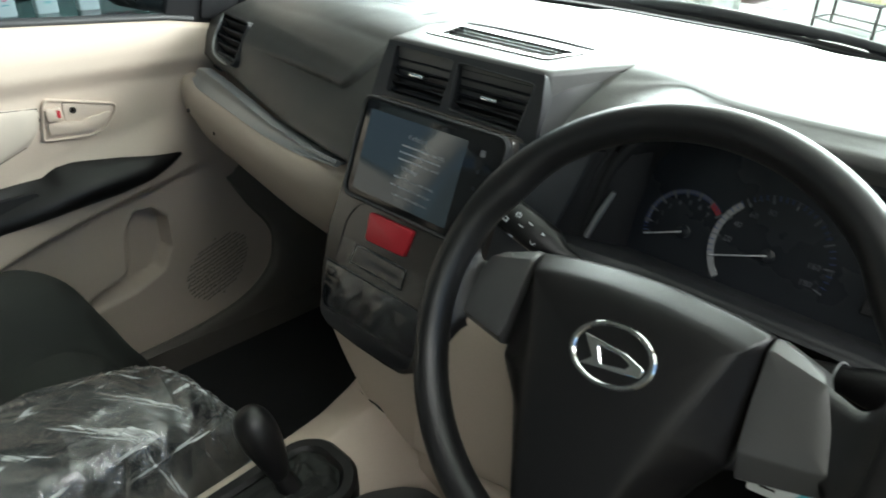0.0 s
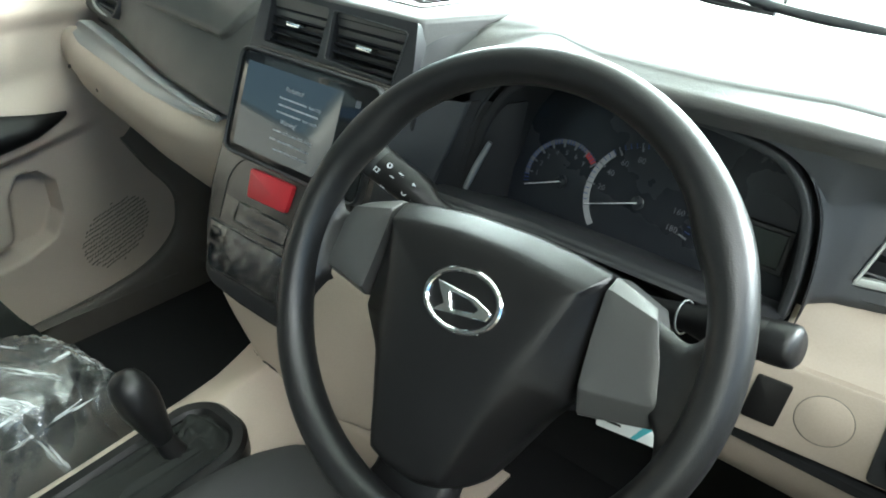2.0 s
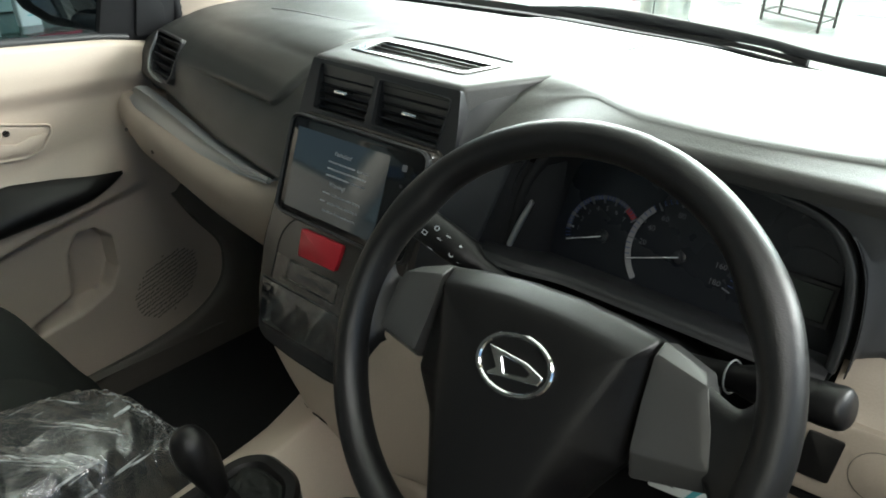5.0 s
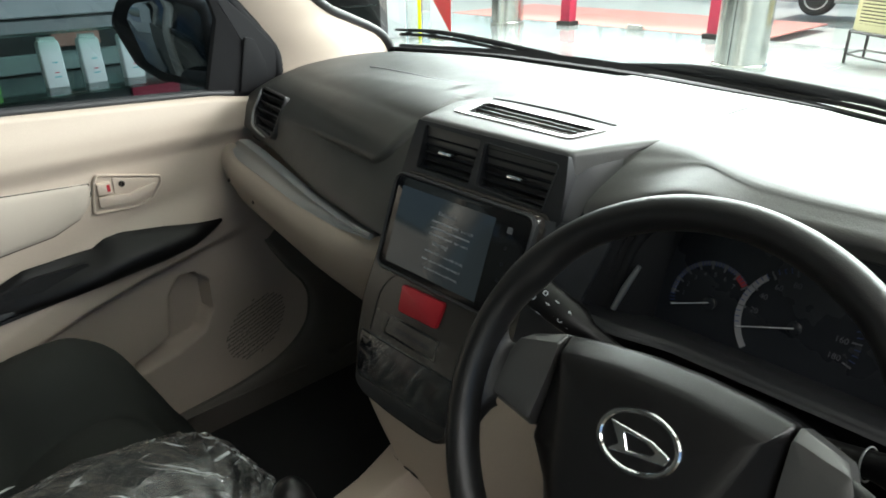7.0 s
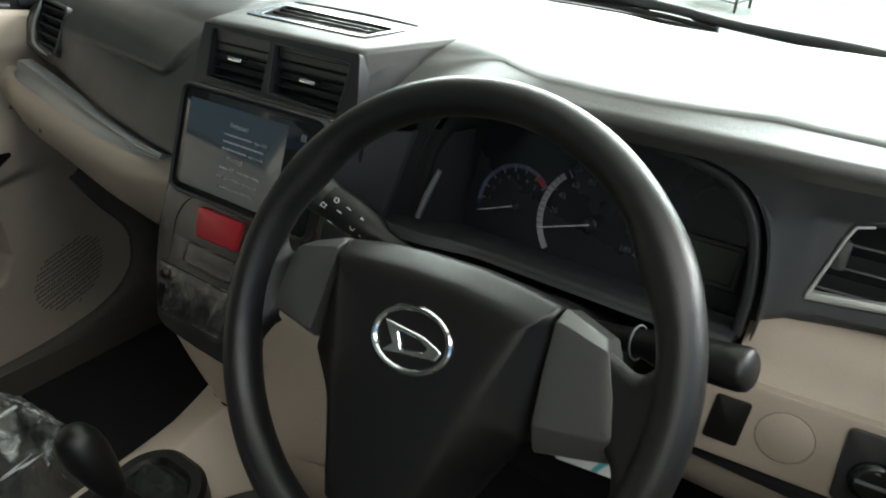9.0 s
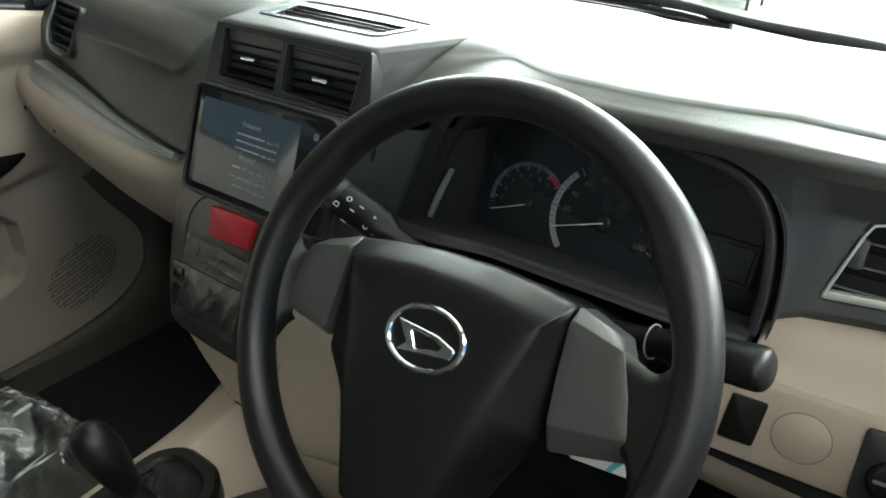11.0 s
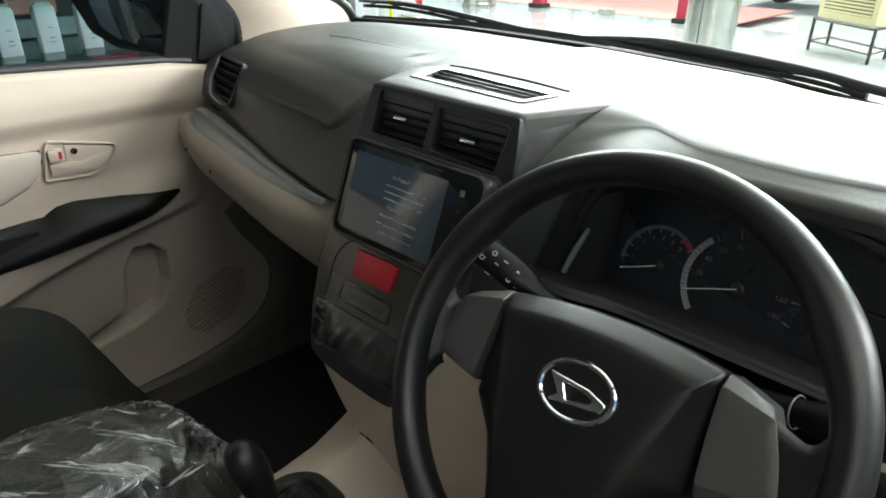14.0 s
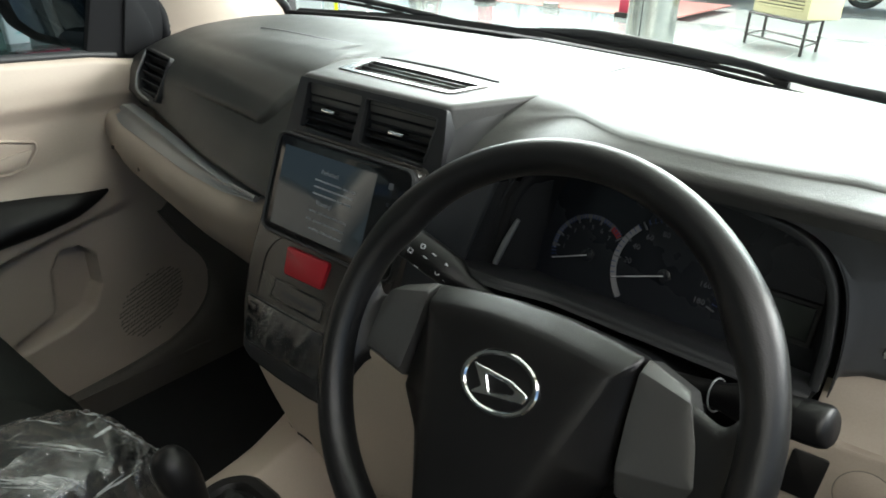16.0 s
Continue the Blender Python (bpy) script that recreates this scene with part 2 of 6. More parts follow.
def mesh(name, verts, faces, material, parent=None, label="", smooth=38.0, shadow=True):
    """One mesh object; its corners are given in the world."""
    o = ORIGIN.get(parent, Vector((0, 0, 0)))
    me = bpy.data.meshes.new(name)
    me.from_pydata([Vector(v) - o for v in verts], [], faces)
    bm = bmesh.new()
    bm.from_mesh(me)
    bmesh.ops.remove_doubles(bm, verts=bm.verts, dist=1e-6)
    bmesh.ops.recalc_face_normals(bm, faces=bm.faces)
    bm.to_mesh(me)
    bm.free()
    me.materials.append(material)
    me.polygons.foreach_set("use_smooth", [True] * len(me.polygons))
    me.set_sharp_from_angle(angle=radians(smooth))
    ob = new(name, me)
    ob.parent = parent
    ORIGIN[ob] = o
    ob.visible_shadow = shadow
    if label:
        ob["label"] = label
    return ob


class Frame:
    """A place with its own right (u), up (v) and outward (n) directions."""

    def __init__(self, o, u, v, turn=0.0):
        self.o, u, v = Vector(o), Vector(u).normalized(), Vector(v).normalized()
        n = u.cross(v).normalized()
        v = n.cross(u)
        c, s = math.cos(radians(turn)), math.sin(radians(turn))
        self.u, self.v, self.n = u * c + v * s, v * c - u * s, n

    def at(self, u, v, h=0.0):
        return self.o + self.u * u + self.v * v + self.n * h


def rounded(points, r, k=5):
    """The outline with its corners rounded; r is one radius or one for each corner."""
    out, m = [], len(points)
    rs = r if isinstance(r, (list, tuple)) else [r] * m
    for i, p in enumerate(points):
        p, a, b = Vector(p), Vector(points[i - 1]), Vector(points[(i + 1) % m])
        da, db = (a - p), (b - p)
        if rs[i] <= 0 or da.length < 1e-7 or db.length < 1e-7:
            out.append(tuple(p))
            continue
        half = max(0.05, da.angle(db) / 2)
        d = min(rs[i] / math.tan(half), da.length * 0.48, db.length * 0.48)
        s, e = p + da.normalized() * d, p + db.normalized() * d
        for j in range(k + 1):
            t = j / k
            out.append(tuple(s * (1 - t) ** 2 + p * 2 * t * (1 - t) + e * t * t))
    return out


def box2(u0, u1, v0, v1):
    return [(u0, v0), (u1, v0), (u1, v1), (u0, v1)]


def inset(outline, d):
    """The outline moved inward by d (counter-clockwise or not)."""
    m = len(outline)
    area = sum(outline[i - 1][0] * outline[i][1] - outline[i][0] * outline[i - 1][1] for i in range(m))
    sign, out = (1 if area > 0 else -1), []
    for i in range(m):
        p, a, b = Vector(outline[i]), Vector(outline[i - 1]), Vector(outline[(i + 1) % m])
        e1, e2 = (p - a), (b - p)
        if e1.length < 1e-9:
            e1 = e2
        if e2.length < 1e-9:
            e2 = e1
        n1, n2 = Vector((-e1.y, e1.x)).normalized(), Vector((-e2.y, e2.x)).normalized()
        n = n1 + n2
        n = n.normalized() if n.length > 1e-6 else n1
        out.append(tuple(p + n * sign * d / max(0.5, n.dot(n1))))
    return out


def stack_rings(rings, cap0=True, cap1=True):
    m = len(rings[0])
    verts = [p for r in rings for p in r]
    faces = []
    for a in range(len(rings) - 1):
        for i in range(m):
            j = (i + 1) % m
            faces.append((a * m + i, a * m + j, (a + 1) * m + j, (a + 1) * m + i))
    if cap0:
        faces.append(tuple(range(m))[::-1])
    if cap1:
        faces.append(tuple((len(rings) - 1) * m + i for i in range(m)))
    return verts, faces


def slab(name, outline, fr, h0, h1, material, parent=None, label="", bevel=0.0015, smooth=38.0, shadow=True):
    """A plate with this outline in the frame, from height h0 to h1, its upper edge rounded."""
    b = bevel
    rings = [[fr.at(u, v, h0) for u, v in outline], [fr.at(u, v, h1 - b) for u, v in outline]]
    if b:
        rings.append([fr.at(u, v, h1 - b * 0.3) for u, v in inset(outline, b * 0.3)])
        rings.append([fr.at(u, v, h1) for u, v in inset(outline, b)])
    return mesh(name, *stack_rings(rings), material, parent, label, smooth, shadow)


def dome(name, outline, fr, levels, material, parent=None, label="", smooth=50.0):
    """Rings of the outline, each (inset, height), closed above and below."""
    rings = [[fr.at(u, v, h) for u, v in (inset(outline, d) if d else outline)] for d, h in levels]
    return mesh(name, *stack_rings(rings), material, parent, label, smooth)


def frame_ring(name, outer, inner, fr, h0, h1, material, parent=None, label="", bevel=0.0015):
    """A frame between two outlines with the same number of corners."""
    b = bevel
    rings = [[fr.at(*p, h0) for p in outer], [fr.at(*p, h1 - b) for p in outer], [fr.at(*p, h1) for p in inset(outer, b)],
             [fr.at(*p, h1) for p in inset(inner, -b)], [fr.at(*p, h1 - b) for p in inner], [fr.at(*p, h0) for p in inner]]
    v, f = stack_rings(rings, False, False)
    m = len(outer)
    f += [(5 * m + i, 5 * m + (i + 1) % m, (i + 1) % m, i) for i in range(m)]
    return mesh(name, v, f, material, parent, label, 40)


def smooth_line(points, n):
    """n points along a smooth line through the given ones (any dimension)."""
    p = [np.array(q, float) for q in points]
    p = [2 * p[0] - p[1], *p, 2 * p[-1] - p[-2]]
    out, segs = [], len(p) - 3
    for k in range(n):
        s = k / (n - 1) * segs
        i = min(int(s), segs - 1)
        t = s - i
        a, b, c, d = p[i:i + 4]
        out.append(0.5 * (2 * b + (c - a) * t + (2 * a - 5 * b + 4 * c - d) * t * t + (3 * b - a - 3 * c + d) * t ** 3))
    return out


def tube(name, path, radius, material, parent=None, label="", seg=12, closed=False, flat=1.0, up=(0, 0, 1)):
    """A round bar along a line of points; radius is one number or one for each point; flat squeezes it along up."""
    pts = [Vector(p) for p in path]
    m, rings = len(pts), []
    for i, p in enumerate(pts):
        a, b = (pts[i - 1] if i or closed else p), (pts[(i + 1) % m] if i < m - 1 or closed else p)
        d = (b - a).normalized()
        side = d.cross(Vector(up))
        side = side.normalized() if side.length > 1e-4 else d.orthogonal().normalized()
        top = side.cross(d).normalized()
        r = radius[i] if isinstance(radius, (list, tuple)) else radius
        rings.append([p + side * r * math.cos(2 * math.pi * k / seg) + top * r * flat * math.sin(2 * math.pi * k / seg) for k in range(seg)])
    if closed:
        rings.append(rings[0])
    return mesh(name, *stack_rings(rings, not closed, not closed), material, parent, label, 60)


def sheet(name, rows, material, parent=None, label="", thick=0.0, smooth=60.0, shadow=True):
    """A surface through rows of points, with a thickness to its underside."""
    m, n = len(rows), len(rows[0])
    verts = [Vector(p) for r in rows for p in r]
    faces = [(i * n + j, i * n + j + 1, (i + 1) * n + j + 1, (i + 1) * n + j) for i in range(m - 1) for j in range(n - 1)]
    if thick:
        normals = [Vector((0, 0, 0)) for _ in verts]
        for f in faces:
            q = (verts[f[2]] - verts[f[0]]).cross(verts[f[3]] - verts[f[1]])
            for i in f:
                normals[i] += q
        k = len(verts)
        verts += [v - nn.normalized() * thick for v, nn in zip(verts, normals)]
        faces += [tuple(k + i for i in f[::-1]) for f in list(faces)]
        edge = [j for j in range(n)] + [i * n + n - 1 for i in range(1, m)] + [(m - 1) * n + j for j in range(n - 2, -1, -1)] + [i * n for i in range(m - 2, 0, -1)]
        faces += [(edge[i], edge[(i + 1) % len(edge)], k + edge[(i + 1) % len(edge)], k + edge[i]) for i in range(len(edge))]
    return mesh(name, verts, faces, material, parent, label, smooth, shadow)


def block(name, lo, hi, material, parent=None, label="", bevel=0.004):
    """A box with eased edges."""
    fr = Frame((0, 0, lo[2]), (1, 0, 0), (0, 1, 0))
    b = min(bevel, 0.3 * min(hi[i] - lo[i] for i in range(3)))
    o = box2(lo[0], hi[0], lo[1], hi[1])
    H = hi[2] - lo[2]
    return dome(name, o, fr, [(b, 0), (0, b), (0, H - b), (b, H)], material, parent, label, 30)


def writing(name, text, size, fr, u, v, h, material, parent=None, turn=0.0, align="LEFT"):
    """Letters in the built-in font, lying in the frame."""
    cu = bpy.data.curves.new(name, "FONT")
    cu.body, cu.size, cu.align_x, cu.align_y, cu.resolution_u, cu.extrude = text, size, align, "CENTER", 2, 0.00015
    tmp = bpy.data.objects.new(name, cu)
    me = bpy.data.meshes.new_from_object(tmp)
    bpy.data.objects.remove(tmp)
    bpy.data.curves.remove(cu)
    c, s = math.cos(radians(turn)), math.sin(radians(turn))
    o = ORIGIN.get(parent, Vector((0, 0, 0)))
    for q in me.vertices:
        x, y, z = q.co
        q.co = fr.at(u + x * c - y * s, v + x * s + y * c, h + z) - o
    me.materials.clear()
    me.materials.append(material)
    ob = new(name, me)
    ob.parent = parent
    ORIGIN[ob] = o
    return ob


def ring2(cu, cv, r, k=40, squash=1.0):
    return [(cu + r * math.cos(2 * math.pi * i / k), cv + r * squash * math.sin(2 * math.pi * i / k)) for i in range(k)]


def arc_band(name, fr, cu, cv, r0, r1, a0, a1, h0, h1, material, parent, label="", k=28):
    """A curved bar between two radii and two angles."""
    A = [radians(a0 + (a1 - a0) * i / k) for i in range(k + 1)]
    o = [(cu + r1 * math.cos(a), cv + r1 * math.sin(a)) for a in A] + [(cu + r0 * math.cos(a), cv + r0 * math.sin(a)) for a in A[::-1]]
    top, bot = [fr.at(u, v, h1) for u, v in o], [fr.at(u, v, h0) for u, v in o]
    m, n = len(o), k + 1
    faces = [(i, i + 1, m - 2 - i, m - 1 - i) for i in range(k)]
    faces += [(i, (i + 1) % m, m + (i + 1) % m, m + i) for i in range(m)]
    return mesh(name, top + bot, faces, material, parent, label)


def step(e0, e1, x):
    t = min(1.0, max(0.0, (x - e0) / (e1 - e0)))
    return t * t * (3 - 2 * t)


def lerp(table, x):
    """Piecewise-linear values by the first column."""
    xs = [r[0] for r in table]
    return [float(np.interp(x, xs, [r[k] for r in table])) for k in range(1, len(table[0]))]

# ---- car: shell and panels that close it ----
body = thing("car_body", (0, 0, 0.3), "cabin shell of a parked car with beige trimmed pillars", "car body", kind="structure")
mesh("floor_pan", [(-0.74, -1.4, 0.33), (0.74, -1.4, 0.33), (0.74, 0.5, 0.33), (-0.74, 0.5, 0.33), (-0.74, 0.75, 0.55), (0.74, 0.75, 0.55), (0.74, 0.75, 1.06), (-0.74, 0.75, 1.06)],
     [(0, 1, 2, 3), (3, 2, 5, 4), (4, 5, 6, 7)], CARPET, body, "black carpet of the footwell")
block("roof", (-0.66, -2.2, 1.60), (0.66, -0.10, 1.64), WALL, body, "pale headlining")
block("rear_wall", (-0.74, -2.25, 0.3), (0.74, -2.2, 1.64), BLACK_F, body)
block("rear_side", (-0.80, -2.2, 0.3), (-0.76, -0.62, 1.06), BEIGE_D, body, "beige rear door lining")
tube("centre_pillar", [(-0.74, -0.66, 0.4), (-0.735, -0.68, 1.05), (-0.62, -0.74, 1.6)], [0.06, 0.055, 0.05], BEIGE, body, "beige centre pillar lining", 10)
tube("rear_pillar", [(-0.74, -1.55, 1.05), (-0.62, -1.62, 1.6)], 0.06, BEIGE, body, "beige rear pillar lining", 10)
# unseen wall added to keep low side light out of the cabin
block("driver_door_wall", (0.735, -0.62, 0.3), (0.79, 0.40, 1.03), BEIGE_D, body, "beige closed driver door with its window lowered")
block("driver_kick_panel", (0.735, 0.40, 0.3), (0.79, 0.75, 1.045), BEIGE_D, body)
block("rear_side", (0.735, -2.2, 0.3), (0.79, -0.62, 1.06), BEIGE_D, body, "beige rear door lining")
tube("centre_pillar", [(0.74, -0.66, 0.4), (0.735, -0.68, 1.05), (0.62, -0.74, 1.6)], [0.06, 0.055, 0.05], BEIGE, body, "beige centre pillar lining", 10)
for x in (-0.742, 0.742):
    sheet("rear_window_pane", [[(x * (1 - 0.28 * (z - 1.06)), y, z) for y in (-2.18, -1.6, -0.72)] for z in (1.05, 1.3, 1.61)], TINT, body, "smoked rear door window")
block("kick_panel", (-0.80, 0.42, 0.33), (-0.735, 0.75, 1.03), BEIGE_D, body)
block("sill_step", (-0.78, -0.6, 0.30), (-0.672, 0.62, 0.392), BEIGE_SHADE, body, "beige scuff plate along the door opening")
# bonnet, nose and wheels that carry the cabin
rows = []
for k in range(13):
    t = k / 12
    y = 0.98 + 0.86 * t
    zc = 0.985 - 0.10 * t - 0.16 * t ** 3
    rows.append([(x, y - 0.10 * (x / 0.78) ** 2 * t, zc - 0.05 * (x / 0.78) ** 2 - 0.10 * max(0.0, abs(x / 0.78) - 0.8) / 0.2) for x in [-0.78 + 1.56 * i / 20 for i in range(21)]])
rows.append([(x, y - 0.02, 0.25) for x, y, z in rows[-1]])
sheet("bonnet", rows, CARPAINT, body, "silver painted bonnet and nose", 0.01)
for x in (-0.80, 0.76):
    block("front_wing", (x, 0.76, 0.30), (x + 0.04, 1.74, 0.80), CARPAINT, body, "silver painted front wing", 0.015)
for x in (-0.72, 0.72):
    for y in (1.28, -1.45):
        wfr = Frame((x, y, 0.30), (0, math.copysign(1, x), 0), (0, 0, 1))
        wl_ = dome("road_wheel", ring2(0, 0, 0.30, 36), wfr, [(0.03, -0.09), (0, -0.07), (0, 0.07), (0.03, 0.09), (0.11, 0.085)], RUBBER, body, "black road wheel")
        dome("wheel_rim", ring2(0, 0, 0.19, 28), wfr, [(0, 0.08), (0, 0.092), (0.02, 0.095), (0.05, 0.085)], CARPAINT, wl_, "silver wheel rim")
# front pillar lining: a curved strip from the corner of the dash up to the roof
PIL_IN = [(-0.705, 0.345, 1.045), (-0.705, 0.350, 1.08), (-0.70, 0.335, 1.125), (-0.69, 0.275, 1.185), (-0.665, 0.19, 1.27), (-0.63, 0.02, 1.40), (-0.60, -0.16, 1.53), (-0.57, -0.28, 1.6)]
PIL_OUT = [(-0.72, 0.665, 1.055), (-0.71, 0.62, 1.115), (-0.69, 0.52, 1.158), (-0.67, 0.44, 1.192), (-0.65, 0.325, 1.28), (-0.62, 0.16, 1.41), (-0.59, -0.02, 1.53), (-0.56, -0.12, 1.6)]
a, b = smooth_line(PIL_IN, 24), smooth_line(PIL_OUT, 24)
rows = []
for p, q in zip(a, b):
    p, q = Vector(p), Vector(q)
    mid = (p + q) / 2 + Vector((0.03 + 0.08 * max(0.0, (1.16 - p.z) / 0.115), 0, 0.004))
    rows.append([p * (1 - t) ** 2 + mid * 2 * t * (1 - t) + q * t * t for t in [i / 8 for i in range(9)]])
sheet("pillar_lining", rows, BEIGE, body, "beige front pillar lining", 0.012)
sheet("pillar_lining", [[Vector((-p.x, p.y, p.z)) for p in r] for r in rows], BEIGE, body, "beige front pillar lining", 0.012)
# outer skin of the front pillar: dark edge strip beside the glass
tube("pillar_edge", [Vector(q) + Vector((-0.004, 0.012, 0.004)) for q in b], 0.010, BLACK, body, "black seal beside the windscreen", 8)

# windscreen and cowl


def base_y(x):
    return float(np.interp(x, [-0.80, -0.64, -0.385, -0.11, 0.08, 0.20, 0.39, 0.565, 0.7], [0.68, 0.69, 0.73, 0.715, 0.678, 0.66, 0.588, 0.53, 0.47]))


ws = thing("windscreen", (0, 0.62, 1.1), "clear curved car windscreen with a black lower band", "windscreen")
cols = [-0.72 + 1.42 * i / 26 for i in range(27)]
rows = []
for k in range(13):
    t = k / 12
    rows.append([(x * (1 - 0.14 * t), (base_y(x) + 0.012) * (1 - t) + (-0.06 - 0.08 * x * x) * t, 1.108 - 0.03 * x * x + (1.59 - 1.10) * t + 0.03 * math.sin(math.pi * t)) for x in cols])
pane = sheet("pane", rows, GLASS, ws, "clear laminated pane", 0.0, shadow=False)
rows = []
for f, lift in ((0.0, 0.003), (0.03, 0.008), (0.5, 0.009)):
    row = []
    for x in cols:
        by = base_y(x) - 0.012
        y = min(by - 0.001, lerp([(-0.72, 0.655), (-0.41, 0.670), (-0.21, 0.655), (-0.05, 0.650), (0.09, 0.632), (0.21, 0.625), (0.31, 0.615), (0.72, 0.60)], x)[0])
        y += (by - y) * f
        row.append((x, y, 1.108 - (y - 0.5) / (base_y(x) - 0.505) * (0.016 + 0.03 * x * x) + lift))
    rows.append(row)
for d, z in ((-0.012, -0.014), (-0.008, -0.008), (-0.002, 0.000), (0.004, 0.008), (0.009, 0.014)):
    rows.append([(x, base_y(x) + d, 1.100 - 0.03 * x * x - float(np.interp(x, [-0.2, 0.25, 0.7], [0.0, 0.010, 0.012])) + z * float(np.interp(x, [-0.7, 0.0, 0.3, 0.7], [0.45, 0.55, 0.7, 0.8]))) for x in cols])
sheet("lower_band", rows, DEEP, ws, "black ceramic band", 0.003)
rows = [[(x * 1.02, base_y(x) + d, 1.085 - 0.03 * x * x + z) for x in cols] for d, z in ((0.008, 0.0), (0.03, -0.010), (0.07, -0.04), (0.13, -0.08), (0.20, -0.14), (0.25, -0.25))]
sheet("cowl", rows, DEEP, ws, "black plastic cowl below the glass", 0.004)


def wiper(name, line, radii, blade, label):
    """A steel frame along the line, with a rubber blade hung below it from small yokes."""
    w = thing(name, (line[0][0], 0.745, 1.1), label, "wiper", "wipers on the windscreen")
    pts = smooth_line([(x, 0.745, z) for x, z in line], 41)
    rr = [float(np.interp(i / 40, [k / (len(radii) - 1) for k in range(len(radii))], radii)) for i in range(41)]
    tube("spine", pts, rr, BLACK, w, "black steel frame and arm", 10)
    x0, x1, drop = blade
    px, pz = [p[0] for p in pts], [p[2] for p in pts]
    low = [(x, 0.742, float(np.interp(x, px, pz)) - drop) for x in np.linspace(x0, x1, 21)]
    tube("rubber_edge", low, 0.0026, RUBBER, w, "", 6, flat=1.6)
    for f in (0.13, 0.50, 0.86):
        xm, h = x0 + (x1 - x0) * f, (x1 - x0) * 0.115
        arch = []
        for i in range(9):
            x = xm - h + 2 * h * i / 8
            zt = float(np.interp(x, px, pz))
            arch.append((x, 0.744, zt - drop + (drop - 0.001) * math.sin(math.pi * i / 8)))
        tube("yoke", arch, 0.0024, BLACK, w, "", 6)
    return w


wiper("wiper", [(-0.80, 1.112), (-0.66, 1.118), (-0.508, 1.113), (-0.323, 1.100), (-0.192, 1.092), (-0.10, 1.086)], (0.003, 0.005, 0.006, 0.006, 0.004, 0.003), (-0.78, -0.22, 0.010), "black wiper with a slim spring frame below the glass")
arm = wiper("wiper", [(-0.19, 1.093), (-0.13, 1.098), (0.006, 1.106), (0.147, 1.100), (0.26, 1.094), (0.354, 1.082), (0.503, 1.072), (0.60, 1.062)], (0.004, 0.007, 0.010, 0.010, 0.007, 0.007, 0.009, 0.010), (-0.16, 0.33, 0.012), "black driver-side wiper with a broad frame and arm")
tube("pivot", [(0.60, 0.75, 1.03), (0.60, 0.75, 1.066)], 0.014, BLACK, arm, "", 12)
noz = thing("washer_nozzle", (0.318, 0.755, 1.07), "small black washer nozzle on the cowl", "washer nozzle")
dome("jet_body", ring2(0, 0, 0.012, 16, 0.7), Frame((0.318, 0.755, 1.076), (1, 0, 0), (0, 1, 0)), [(0, -0.02), (0, 0.006), (0.003, 0.011), (0.007, 0.013)], BLACK, noz)

# ---- dashboard ----
dash = thing("dashboard", (0, 0.4, 0.8), "dark grey grained dashboard over beige lower panels", "dashboard")
# the passenger side in section: x, then (y, z) from the lower edge of the fascia over the roll to the crown
SECTION = [
    (-0.72, ((0.262, 0.985), (0.266, 1.000), (0.274, 1.018), (0.288, 1.032), (0.304, 1.042), (0.338, 1.054), (0.38, 1.066), (0.44, 1.076), (0.55, 1.080))),
    (-0.62, ((0.238, 0.975), (0.240, 1.000), (0.244, 1.025), (0.252, 1.043), (0.265, 1.055), (0.290, 1.069), (0.33, 1.081), (0.39, 1.093), (0.53, 1.098))),
    (-0.53, ((0.222, 0.972), (0.2245, 1.000), (0.2275, 1.026), (0.234, 1.043), (0.245, 1.056), (0.266, 1.071), (0.302, 1.085), (0.37, 1.099), (0.53, 1.106))),
    (-0.40, ((0.189, 0.966), (0.196, 0.995), (0.206, 1.022), (0.215, 1.040), (0.226, 1.054), (0.243, 1.070), (0.275, 1.086), (0.34, 1.102), (0.53, 1.109))),
    (-0.28, ((0.159, 0.963), (0.170, 0.992), (0.183, 1.018), (0.194, 1.035), (0.206, 1.050), (0.220, 1.066), (0.250, 1.084), (0.32, 1.100), (0.53, 1.108))),
    (-0.20, ((0.143, 0.964), (0.155, 0.990), (0.169, 1.015), (0.181, 1.032), (0.193, 1.048), (0.207, 1.064), (0.237, 1.083), (0.30, 1.099), (0.53, 1.108))),
    (-0.14, ((0.130, 0.965), (0.143, 0.990), (0.157, 1.014), (0.169, 1.031), (0.181, 1.047), (0.196, 1.063), (0.227, 1.082), (0.29, 1.099), (0.53, 1.108))),
    (-0.06, ((0.118, 0.967), (0.131, 0.990), (0.144, 1.014), (0.156, 1.031), (0.169, 1.047), (0.185, 1.063), (0.218, 1.083), (0.29, 1.100), (0.53, 1.108))),
]
SECT = np.array([[v for p in pts for v in p] for x, pts in SECTION])
SECX = smooth_line([np.concatenate(([x], row)) for (x, pts), row in zip(SECTION, SECT)], 141)


def section(x):
    """The passenger-side section at x, its points smoothed along the car."""
    xs_ = [r[0] for r in SECX]
    return [(float(np.interp(x, xs_, [r[1 + 2 * k] for r in SECX])), float(np.interp(x, xs_, [r[2 + 2 * k] for r in SECX]))) for k in range(9)]


def section_line(x):
    """The whole section at x, from below the fascia to the windscreen."""
    pts = section(x)
    return smooth_line([(pts[0][0] + 0.025, pts[0][1] - 0.0015)] + pts + [(base_y(x) - 0.005, 1.092 - 0.03 * x * x)], 151)


